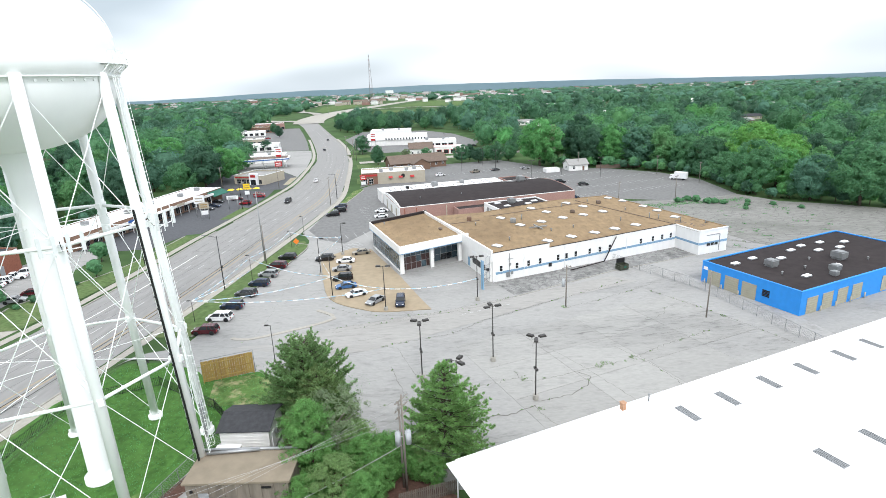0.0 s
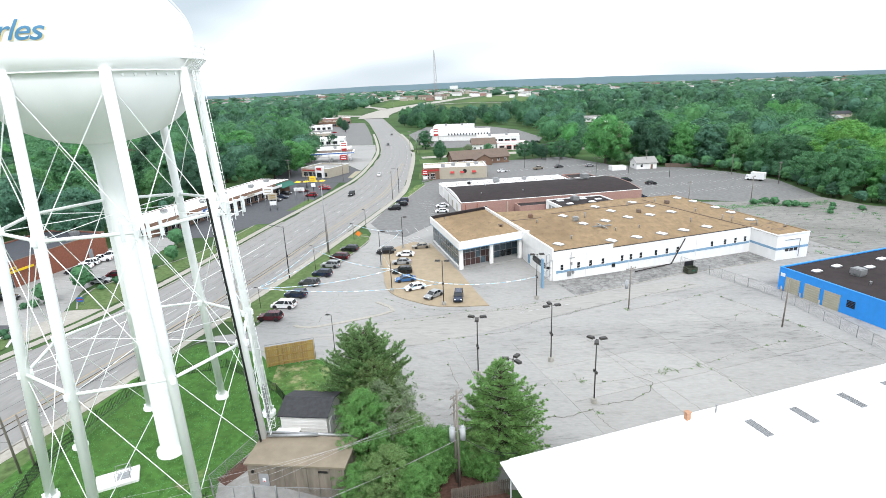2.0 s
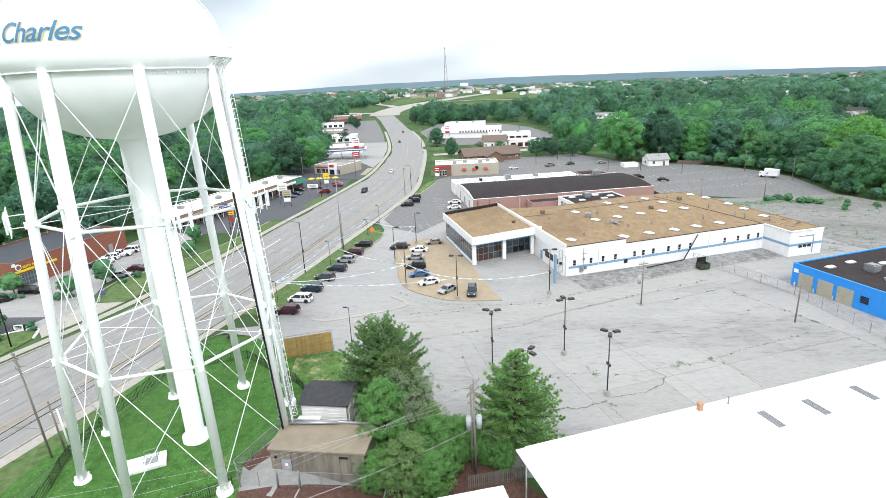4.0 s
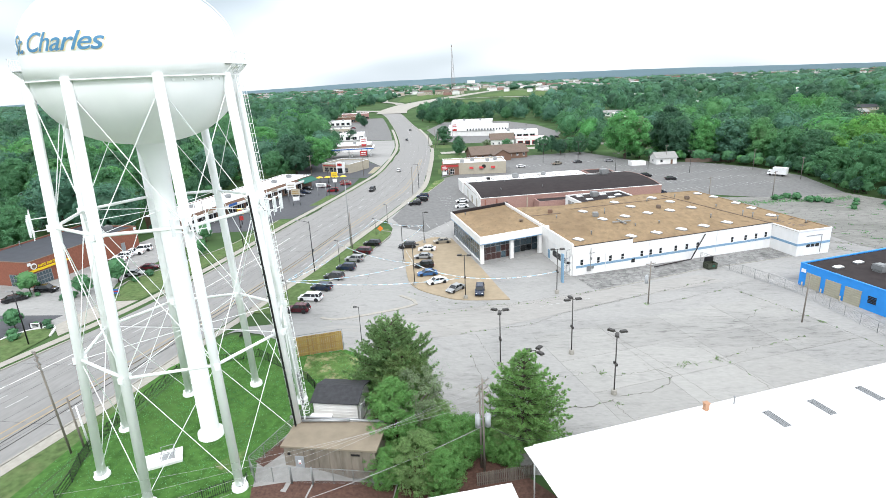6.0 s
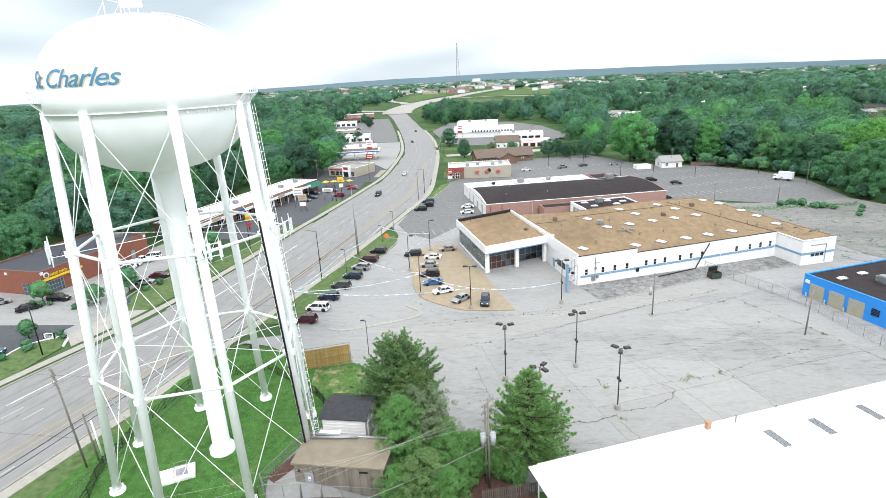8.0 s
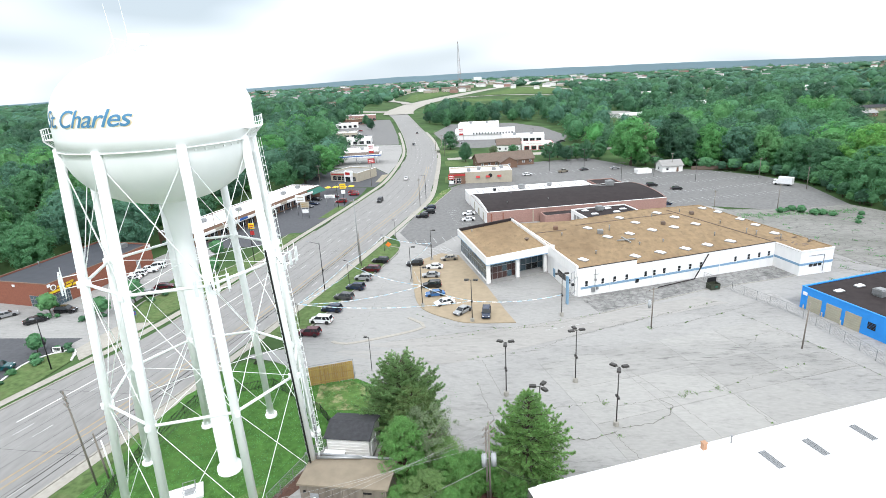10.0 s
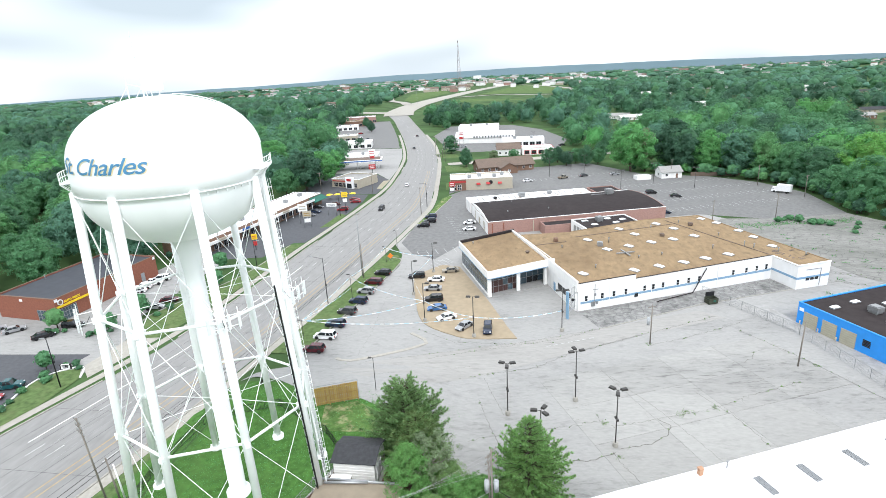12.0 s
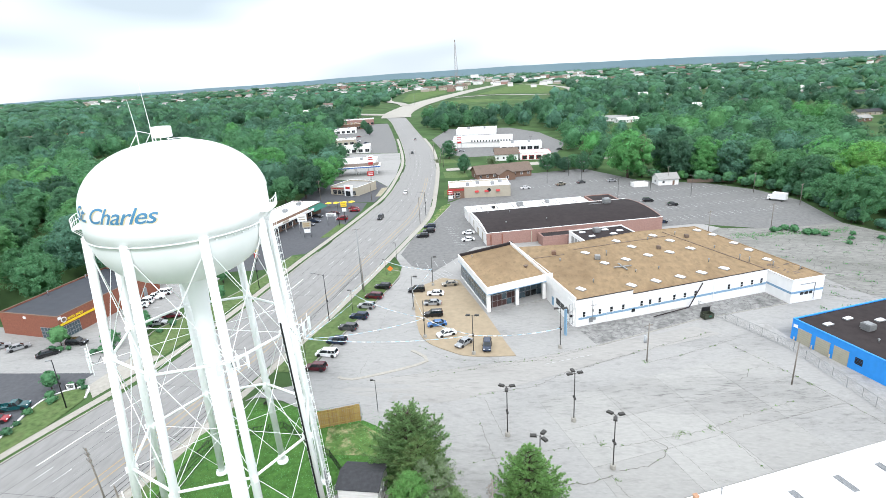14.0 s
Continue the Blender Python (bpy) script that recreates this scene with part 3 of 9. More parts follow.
sheet("verge_tower", [(-67.6, 20), (-63.6, 40), (-59.6, 60), (-57.7, 70.3), (-56.4, 78), (-54.8, 79.5), (-55.3, 76.9), (-58.5, 70), (-58.5, 36), (-55, 30), (-56, 20)], "grass_verge", 0.026, "grass verge between the sidewalk and the tower yard", "grass", 2.5)
sheet("dry_lawn", [(-34.5, 70.5), (-29.5, 72.4), (-24, 69), (-24.5, 64.5), (-33, 64)], "grass_dry", 0.06, "patchy lawn with bare straw-coloured spots", "lawn", 2.5)
sheet("gravel_yard", [(-29.5, 42.3), (-31, 46.5), (-27.8, 57), (-20, 59), (-15, 52), (-15, 41)], "pave_stained", 0.06, "pale stained concrete yard round the equipment cabin", "yard", 2.5)
sheet("cafe_island", [(-76.6, 255.8), (-78.4, 276), (-75.2, 277.4), (-73.9, 255.8)], "beige_gravel", 0.06, "tan gravel island beside the drive", "island")
sheet("bare_patch", [(-35.8, 45.2), (-33.2, 48.2), (-32.6, 47.2), (-33.6, 44.0)], "grass_dry", 0.05, "worn straw-coloured patch in the lawn", "lawn", 1.5)
sheet("mulch_bed", [(-31.2, 46.2), (-29.8, 45.4), (-27.2, 50.5), (-27.4, 56)], "soil", 0.09, "red brown mulch along the fence", "mulch", 2.5)
sheet("mulch_grove", [(-14.5, 44.0), (-15.2, 51.5), (-12.5, 57.0), (-5.0, 56.5), (-1.0, 50.5), (3.5, 46.5), (3.0, 42.0), (-6, 42)], "soil", 0.07, "dark red brown mulch under the trees", "mulch", 2.5)
sheet("mulch_front", [(-29.6, 42.2), (-25.5, 43.6), (-18.5, 46.0), (-15.2, 46.8), (-14.8, 41.0), (-29.0, 40.6)], "soil", 0.085, "red brown mulch before the cabin", "mulch", 2.5)
sheet("lot_lane", [(-38, 84), (-34, 89.8), (-17.1, 95.7), (-1.1, 101.2), (13.4, 107.6), (36.5, 118.6), (41.5, 115.2), (21.1, 105.2), (6.0, 96.2), (-8.4, 87.6), (-18, 82.6), (-26, 80.5)], "lane", 0.036, "warm grey concrete lane across the lot", "lane", 4.0)
sheet("mulch_yard", [(-21.2, 51.0), (-20.8, 59.5), (-16, 58), (-15.5, 51)], "soil", 0.09, "red brown mulch beside the shed", "mulch", 2.5)

# west side of the road: the parts shop's forecourt, the strip mall's lot, and lawns
sheet("forecourt", [(-89.3, 78), (-90.3, 94), (-96, 107), (-96.5, 150), (-112, 152), (-115, 128), (-120, 108), (-150, 108), (-150, 84), (-112, 80)], "concrete", 0.02, "pale concrete forecourt of the parts shop", "parking lot")
sheet("driveway_apron", [(-87.2, 79.6), (-91.6, 83.6), (-90.6, 95.6), (-83.4, 97.2), (-84.6, 90)], "pave", 0.037, "pale concrete drive crossing the verge to the road", "driveway")
sheet("black_forecourt", [(-93.5, 62), (-96, 77), (-94, 88.5), (-112, 87), (-150, 84.5), (-150, 46), (-98, 46)], "asphalt_new", 0.04, "smooth black asphalt driveway and stalls", "parking lot")
sheet("verge_west_near", [(-96.2, 40), (-91.2, 60), (-88.8, 70), (-88.6, 79), (-91.5, 83), (-95, 81.2), (-97, 77), (-94.6, 68), (-95.8, 60), (-100.5, 44)], "grass_verge", 0.09, "grass verge with shrubs beside the sidewalk", "grass")
sheet("verge_west", [(-83.2, 97), (-80.2, 123), (-78.4, 150), (-78.2, 166), (-82, 165), (-84.5, 135), (-94, 108), (-89, 96)], "grass_verge", 0.09, "sloping grass verge beside the sidewalk", "grass")
sheet("strip_lot", [(-78, 168), (-75.8, 189), (-75.4, 228), (-77, 243), (-100, 243), (-110, 152), (-97, 150), (-86, 152), (-82, 167)], "asphalt_new", 0.02, "black asphalt lot in front of the strip mall", "parking lot")
sheet("strip_verge", [(-76, 188), (-75.5, 205), (-78.5, 207), (-79.5, 186)], "grass_verge", 0.07, "small grass strip beside the drive", "grass")
sheet("cafe_lot", [(-73.6, 244), (-74.5, 276), (-88, 297), (-118, 297), (-113, 243)], "asphalt_new", 0.02, "black asphalt round the restaurant", "parking lot")
sheet("fuel_court", [(-75.5, 278), (-78.5, 310), (-86.5, 358), (-96, 398), (-140, 398), (-132, 330), (-112, 299), (-88, 298)], "concrete", 0.02, "pale concrete filling station forecourt", "forecourt")
sheet("far_lot_west", [(-98, 400), (-113.5, 460), (-137, 543), (-160, 620), (-240, 620), (-200, 480), (-144, 400)], "asphalt", 0.02, "grey asphalt lot beside the road far off", "parking lot")
# east side of the road further on
sheet("burger_lot", [(-38.5, 243), (-41, 266), (-33, 296), (-5, 308), (30, 322), (-26, 262)], "asphalt", 0.02, "grey asphalt lot round the burger restaurant", "parking lot")
sheet("side_street", [(-52, 330), (-50, 322), (10, 340), (60, 360), (58, 368), (8, 350)], "pave", 0.03, "pale side street beyond the brick house", "street")
sheet("retail_lot", [(-62, 395), (-45, 372), (18, 385), (26, 430), (8, 500), (-20, 545), (-80, 545), (-84, 470)], "asphalt", 0.02, "grey asphalt retail lot", "parking lot")
for k, (y0, y1) in enumerate(((252, 268), (276, 292), (300, 318), (350, 366))):
    xa = -41.0 if y0 < 290 else (-46 if y0 < 340 else -57)
    sheet("roadside_lawn", [(xa - (y0 - 240) * 0.03, y0), (xa - (y1 - 240) * 0.06 - 1, y1), (xa + 12 - (y1 - 240) * 0.05, y1 - 2), (xa + 11, y0 + 1)], "grass_verge", 0.05, "green lawn strip between driveways", "grass")
# the highway interchange
sheet("meadow", [(-120, 690), (-84, 740), (10, 735), (40, 800), (30, 930), (-30, 990), (-118, 1060), (-150, 960), (-148, 800)], "meadow", 0.3, "tall green meadow beside the highway", "meadow")
sheet("meadow_hill", [(-120, 1250), (-33, 1290), (60, 1190), (95, 1320), (80, 1740), (-20, 2050), (-70, 1850)], "meadow", 0.4, "mown yellow green interchange lawn", "meadow")
sheet("meadow_ramp", [(-214, 1010), (-246, 1080), (-330, 1560), (-270, 1790), (-216, 1500)], "meadow", 0.4, "mown green lawn inside the highway ramp", "meadow")
bm = B()
for lane_k, (pts, w) in enumerate((([(-166, 688), (-180, 780), (-184, 1000), (-176, 1250), (-150, 1740), (-97, 2160), (10, 2600)], 19), ([(-420, 840), (-310, 800), (-230, 752), (-175, 728)], 10),
               ([(-150, 1150), (-60, 1215), (20, 1140), (180, 1120), (420, 1110)], 10), ([(-200, 900), (-225, 980), (-282, 1116), (-349, 1442), (-413, 2016)], 8), ([(54, 1130), (92, 1316), (90, 1560), (40, 1850), (-40, 2100)], 9))):
    line = spline(pts, 20)
    ribbon(bm, off(line, -w), off(line, w), 0.5 + 0.15 * lane_k)
solid("highway", bm, M["pave"], "pale concrete highway and ramps far off", "road", kind="structure")

# ---- kerbs and lines in the lots ----
def low_kerb(name, pts, label, w=0.3, h=0.15, close=False, mat="kerb"):
    line = pts + [pts[0]] if close else pts
    bm = B()
    a, b = off(line, -w / 2), off(line, w / 2)
    for i in range(len(line) - 1):
        prism(bm, [a[i], a[i + 1], b[i + 1], b[i]], lambda x, y: ground_z(x, y) - 0.05, lambda x, y: ground_z(x, y) + h)
    return solid(name, bm, M[mat], label, "kerb", kind="structure")


low_kerb("kerb_terrace", spline([(-33.5, 138), (-32.0, 131), (-28.9, 118.7), (-26.5, 111), (-23.5, 106.5), (-18.1, 103.0), (-13.6, 101.4), (-4.0, 102.2)], 1.5), "tan concrete kerb round the terrace", mat="tan")
low_kerb("kerb_drive", spline([(-40, 91), (-36.8, 90.2), (-28.7, 94.3), (-24.5, 97.0), (-22.8, 98.6), (-23.6, 100.4), (-27, 103)], 1.5), "worn concrete kerb at the driveway", 0.8, 0.12, mat="pave")
low_kerb("kerb_verge", spline([(-47.8, 92), (-46.6, 100), (-45.1, 110), (-42.3, 128), (-40.0, 146), (-40.6, 152), (-43.5, 153.2)], 2), "pale kerb along the grass strip")
low_kerb("kerb_north", spline([(-40.8, 192), (-38.6, 214), (-36.2, 236)], 3), "pale kerb beside the north lot")
low_kerb("kerb_island", spline([(-94.6, 66), (-97, 76.5), (-95.4, 81), (-91.5, 83.4), (-88.8, 79.5)], 1.0), "white kerb round the planted island", 0.35, 0.18, mat="white_wall")
low_kerb("kerb_forecourt", spline([(-89, 96.5), (-94, 108), (-84.5, 135), (-82, 165)], 3), "pale kerb along the grass verge")
low_kerb("kerb_apron", [(13.7, 107.8), (38, 122.2), (62.2, 132.8)], "low kerb at the edge of the apron", 0.25, 0.08)

# stall lines
bm = B()


def stall(p, q, w=0.12, lift=0.05):
    d = Vector((q[0] - p[0], q[1] - p[1])).normalized() * w / 2
    ribbon(bm, [(p[0] - d.y, p[1] + d.x), (q[0] - d.y, q[1] + d.x)], [(p[0] + d.y, p[1] - d.x), (q[0] + d.y, q[1] - d.x)], lift)


for k in range(7):
    stall((-35.0 + 2.7 * k, 154.5 + 1.15 * k), (-37.0 + 2.7 * k, 159.5 + 1.15 * k))
for k in range(9):
    stall((-21.5 + 0.0 * k - 0.9 * k, 180 + 2.7 * k), (-26.5 - 0.9 * k, 178.6 + 2.7 * k))
for k in range(7):
    stall((-37.5 - 0.25 * k, 186 + 2.7 * k), (-42.5 - 0.15 * k, 187 + 2.7 * k))
for row in range(5):
    for k in range(22):
        x0, y0 = 50 + 2.6 * k - 3.4 * row, 208 + 1.0 * k + 14.5 * row
        if x0 < 102 and y0 < 272:
            stall((x0, y0), (x0 - 1.6, y0 + 4.6), 0.15)
for k in range(20):
    stall((-4 + 2.7 * k, 268 + 1.2 * k), (-5.2 + 2.7 * k, 272.6 + 1.2 * k), 0.14)
for k in range(6):
    stall((-28.5 + 0.9 * k, 143.5 + 1.2 * k), (-31.5 + 0.9 * k, 147.2 + 1.2 * k), 0.14, 0.12)
for p, q in (((-24, 150), (-30, 141)), ((-33, 152), (-24, 150))):
    stall(p, q, 0.2)
for k in range(8):
    stall((-101 - 0.4 * k, 112 + 5 * k), (-107 - 0.4 * k, 113 + 5 * k), 0.12)
for k in range(7):
    stall((2 + 1.5 * k, 99.0 + 0.7 * k), (2.9 + 1.5 * k, 99.4 + 0.7 * k), 0.14)
solid("stall_marking", bm, M["stall"], "faded white parking stall lines", "road marking", kind="structure")

# cracks and joints of the concrete, with weeds in them
CRACKS = []
rng = random.Random(7)


def crack(pts, wob=0.3, w=0.10):
    line = []
    for a, b in zip(pts, pts[1:]):
        n = max(2, int(math.dist(a, b) / 0.55))
        line += [(a[0] + (b[0] - a[0]) * k / n + rng.gauss(0, wob * 0.25), a[1] + (b[1] - a[1]) * k / n + rng.gauss(0, wob * 0.25)) for k in range(n)]
    line.append(pts[-1])
    CRACKS.append((line, 0.62 * w))


UL, VL = (0.908, 0.419), (-0.419, 0.908)
crack([(-17.5, 83.6), (-10.5, 86.7), (0.0, 90.6), (6.0, 95.9), (21.1, 105.2), (39.4, 115.8)], 0.6, 0.13)
crack([(-12.4, 66.4), (-8.1, 68.6), (-2.8, 70.5), (4.3, 72.6), (9.4, 74.4)], 0.7, 0.11)
crack([(9.5, 76.5), (10.0, 74.6), (11.2, 73.4), (13.0, 73.6), (19.2, 76.1), (22.7, 77.3), (28.3, 79.5), (36, 84.2), (45.8, 89.6)], 0.7, 0.12)
crack([(19.2, 76.0), (20.6, 74.4), (19.9, 72.2), (16.8, 69.6), (12.2, 68.0)], 0.4, 0.22)
crack([(11.2, 67.0), (8, 65.2), (4, 64.2)], 0.5, 0.22)
crack([(10.9, 67.2), (11.6, 65.0), (13.0, 62.3), (14.5, 59.5)], 0.7, 0.12)
crack([(-9.7, 86.0), (-7.4, 80), (-5.4, 74.7)], 0.3, 0.09)
crack([(-10.0, 78.8), (-8.2, 73.5), (-6.3, 68.1), (-4.8, 64)], 0.4, 0.11)
crack([(13.4, 88.4), (15.7, 84.6), (19.7, 78.6), (23.6, 71.2), (26, 66.4)], 0.3, 0.09)
crack([(27.0, 84.2), (31.2, 77.6), (33.8, 70.5)], 0.6, 0.12)
crack([(22.5, 101.0), (30, 104.6), (38, 109.4), (44.1, 113.2)], 0.5, 0.12)
crack([(41.8, 109.5), (48.9, 99.0), (53.9, 90.2), (57.3, 83.4)], 0.4, 0.15)
crack([(36, 95), (40, 96.5), (41.5, 99.5), (44, 101)], 0.8, 0.10)
crack([(34, 88), (38, 88.6), (42, 91)], 0.8, 0.08)
crack([(-43.1, 87.3), (-34.5, 89.6), (-17.1, 95.6), (-10.3, 98.0), (-1.1, 101.1), (13.4, 107.8)], 0.3, 0.10)
crack([(-44, 97), (-38, 104), (-30, 112), (-27, 118)], 0.5, 0.056)
crack([(-40, 120), (-34, 124), (-31, 131)], 0.5, 0.056)
crack([(-36, 90), (-36, 104), (-38, 128), (-37, 146)], 0.5, 0.050)
crack([(-22, 92), (-10, 97), (4, 102), (14, 108)], 0.5, 0.099)
crack([(-30, 84), (-18, 88), (-12, 90)], 0.5, 0.062)
crack([(-26, 105), (-17, 99.5), (-4, 99.5), (4, 101)], 0.4, 0.099)
for k in range(9):
    x, y = rng.uniform(70, 110), rng.uniform(130, 185)
    crack([(x - 12, y + 4), (x, y), (x + 14, y - 7)], 1.2, 0.25)
for line, w in CRACKS[:]:
    for i in range(2, len(line) - 2):
        if w > 0.05 and rng.random() < 0.05:
            a = rng.uniform(0, 6.28)
            crack([line[i], (line[i][0] + 0.9 * math.cos(a), line[i][1] + 0.9 * math.sin(a)), (line[i][0] + 2.2 * math.cos(a + 0.4), line[i][1] + 2.2 * math.sin(a + 0.4))], 0.5, 0.035)
bm = B()
for line, w in CRACKS:
    jag = [0.5 + 0.9 * rng.random() for p in line]
    left, right = off(line, -w / 2), off(line, w / 2)
    mid_l = [(p[0] + (q[0] - p[0]) * j, p[1] + (q[1] - p[1]) * j) for p, q, j in zip(line, left, jag)]
    mid_r = [(p[0] + (q[0] - p[0]) * (1.5 - j), p[1] + (q[1] - p[1]) * (1.5 - j)) for p, q, j in zip(line, right, jag)]
    ribbon(bm, mid_l, mid_r, 0.045)
solid("crack", bm, M["crack"], "dark cracks and joints in the concrete", "crack", kind="stuff")

# ---- water tower ----
TX, TY, TR = -38.9, 50.4, 9.4
TZ0, TZ_RIM = 3.8, 45.05


def water_tower():
    tw = thing("water_tower", TX, TY, TZ0, 0, "tall white steel water tower on eight legs", "water tower")
    o = lambda x, y, z: (x - TX, y - TY, z - TZ0)
    rim = TZ_RIM - TZ0
    bm = B()
    top = [(TR, rim + 2.6)]
    for k in range(1, 19):
        a = radians(5 * k)
        top.append((TR * math.cos(a) ** 0.9 if k < 18 else 0.0, rim + 2.6 + 6.3 * math.sin(a)))
    low = []
    for k in range(16, -1, -1):
        a = radians(90 * k / 16)
        low.append((max(1.7, (TR - 0.25) * math.cos(a) ** 0.9), rim - 6.3 * math.sin(a)))
    lathe(bm, 0, 0, low + [(TR, rim + 0.04), (TR, rim + 1.3)] + top, 96)
    tank = part("tank", bm, M["white_steel"], tw)
    bm = B()
    lathe(bm, 0, 0, [(TR - 0.3, rim - 0.02), (TR + 0.06, rim - 0.02), (TR + 0.06, rim + 0.06), (TR - 0.01, rim + 0.08)], 72)
    part("girder", bm, M["white_steel"], tank)
    bm = B()
    lathe(bm, 0, 0, [(1.5, -1.0), (1.5, 0.3), (1.2, 0.4), (1.03, 0.7), (1.03, rim - 10.5), (1.2, rim - 8.2), (1.6, rim - 6.6), (2.1, rim - 5.9)], 40)
    part("riser", bm, M["white_steel"], tw, "white steel central column")
    legs = []
    for k in range(8):
        a = radians(45 * k - 0.8)
        d = (math.cos(a), math.sin(a))
        foot, head = Vector((11.6 * d[0], 11.6 * d[1], 0.0)), Vector((9.22 * d[0], 9.22 * d[1], rim + 0.25))
        legs.append((foot, head, d))
        bm = B()
        rod(bm, foot + Vector((0, 0, 0.1)), head, 0.46, 0.46, 20)
        leg = part("leg", bm, M["white_steel"], tw)
        bm = B()
        lathe(bm, foot.x, foot.y, [(0.85, -0.8), (0.85, -0.02), (0.78, 0.06), (0.45, 0.07)], 18)
        box(bm, foot.x, foot.y, 0.36, 1.4, 0.08, 0.45, a)
        box(bm, foot.x, foot.y, 0.36, 0.08, 1.4, 0.45, a)
        part("base_plate", bm, M["white_steel"], leg)
    at_h = lambda k, z: legs[k][0].lerp(legs[k][1], z / (rim + 0.25))
    levels = [0.6, 13.85, 27.9, rim - 0.9]
    for lv in levels[1:3]:
        for k in range(8):
            bm = B()
            rod(bm, at_h(k, lv), at_h((k + 1) % 8, lv), 0.17, 0.17, 8)
            part("strut", bm, M["white_steel"], tw)
    for z0, z1 in zip(levels, levels[1:]):
        for k in range(8):
            for p, q in ((at_h(k, z0), at_h((k + 1) % 8, z1)), (at_h((k + 1) % 8, z0), at_h(k, z1))):
                bm = B()
                rod(bm, p, q, 0.045, 0.045, 6)
                part("tie_rod", bm, M["white_steel"], tw)
    for lv in levels[1:3]:
        for k in range(8):
            bm = B()
            rod(bm, at_h(k, lv), (0, 0, lv + 0.2), 0.035, 0.035, 6)
            part("spoke_rod", bm, M["white_steel"], tw)
            bm = B()
            c = at_h(k, lv)
            box(bm, c.x, c.y, c.z, 1.3, 0.5, 0.6, radians(45 * k - 0.8))
            part("gusset", bm, M["white_steel"], tw)
    # ladder and cage on the north-east leg, and the cable run beside it
    bm = B()
    leg = 0
    d = Vector((math.cos(radians(12)), math.sin(radians(12)), 0))
    s = Vector((-d.y, d.x, 0))
    p0, p1 = at_h(leg, 2.5) + d * 0.95, at_h(leg, rim) + d * 0.95
    for sgn in (-1, 1):
        rod(bm, p0 + s * 0.24 * sgn, p1 + s * 0.24 * sgn, 0.04, 0.04, 6)
    for k in range(130):
        c = p0.lerp(p1, k / 129)
        rod(bm, c - s * 0.24, c + s * 0.24, 0.02, 0.02, 4)
    part("ladder", bm, M["white_steel"], tw)
    bm = B()
    for k in range(40):
        c = p0.lerp(p1, (k + 1) / 41)
        pts = [c + s * 0.36 * math.cos(radians(t)) + d * 0.7 * math.sin(radians(t)) for t in range(0, 181, 30)]
        for u, v in zip(pts, pts[1:]):
            rod(bm, u, v, 0.022, 0.022, 4, False)
    for t in (30, 90, 150):
        e = s * 0.36 * math.cos(radians(t)) + d * 0.7 * math.sin(radians(t))
        rod(bm, p0.lerp(p1, 0.03) + e, p1 + e, 0.022, 0.022, 4, False)
    part("ladder_cage", bm, M["white_steel"], tw)
    bm = B()
    q0, q1 = at_h(leg, 0.2) - s * 0.9 - d * 0.1, at_h(leg, 29.5) - s * 0.9 - d * 0.1
    for j in range(6):
        e = s * (0.09 * (j % 3)) + d * (0.1 * (j // 3))
        rod(bm, q0 + e, q1 + e, 0.032, 0.032, 6)
    for k in range(24):
        c = q0.lerp(q1, k / 24)
        box(bm, c.x, c.y, c.z, 0.16, 0.42, 0.06, radians(12))
    part("cable_run", bm, M["cable"], tw, "black antenna cables strapped to a leg")
    bm = B()
    c = at_h(0, 6.0) + d * 0.95 + s * 0.5
    box(bm, c.x, c.y, c.z, 0.25, 0.7, 4.6, radians(10))
    part("ladder_guard", bm, M["galv"], tw, "grey steel ladder guard plate")
    # antenna frames on the upper ring of struts
    def frame_at(k, out, n):
        base = at_h(k, 27.5)
        d = Vector((math.cos(radians(45 * k - 0.8)), math.sin(radians(45 * k - 0.8)), 0))
        s = Vector((-d.y, d.x, 0))
        bm = B()
        for dz in (0.3, 1.5):
            rod(bm, base + Vector((0, 0, dz)), base + d * out + Vector((0, 0, dz)), 0.05, 0.05, 6)
            rod(bm, base + d * out - s * 1.5 + Vector((0, 0, dz)), base + d * out + s * 1.5 + Vector((0, 0, dz)), 0.05, 0.05, 6)
        for j in range(n):
            c = base + d * out + s * (3.0 * j / max(1, n - 1) - 1.5)
            rod(bm, c - Vector((0, 0, 0.3)), c + Vector((0, 0, 2.2)), 0.04, 0.04, 6)
        fr = part("antenna_frame", bm, M["white_steel"], tw)
        for j in range(n):
            c = base + d * (out + 0.22) + s * (3.0 * j / max(1, n - 1) - 1.5) + Vector((0, 0, 0.9))
            bm = B()
            box(bm, c.x, c.y, c.z, 0.16, 0.28, 1.6, radians(45 * k - 0.8))
            part("antenna_panel", bm, M["panel_pale"], fr, "narrow pale antenna panel")
        bm = B()
        pts = [base + Vector((0, 0, 1.0)) + d * 0.7, base + d * 1.2 + Vector((0, 0, 0.2)), base + d * out + Vector((0, 0, 0.6))]
        for u, v in zip(pts, pts[1:]):
            rod(bm, u, v, 0.03, 0.03, 5)
        part("jumper_cable", bm, M["cable"], fr)

    frame_at(5, 1.7, 4)
    frame_at(7, 1.2, 4)
    frame_at(0, 2.2, 3)
    # cables looped along the upper struts
    bm = B()
    for k in (5, 6, 7):
        for j in range(12):
            u, v = at_h(k, 27.75).lerp(at_h(k + 1 if k < 7 else 0, 27.75), j / 12), at_h(k, 27.75).lerp(at_h(k + 1 if k < 7 else 0, 27.75), (j + 1) / 12)
            rod(bm, u + Vector((0, 0, 0.22)), v + Vector((0, 0, 0.22)), 0.06, 0.06, 5, False)
    part("strut_cable", bm, M["cable"], tw, "black cables lying along the struts")
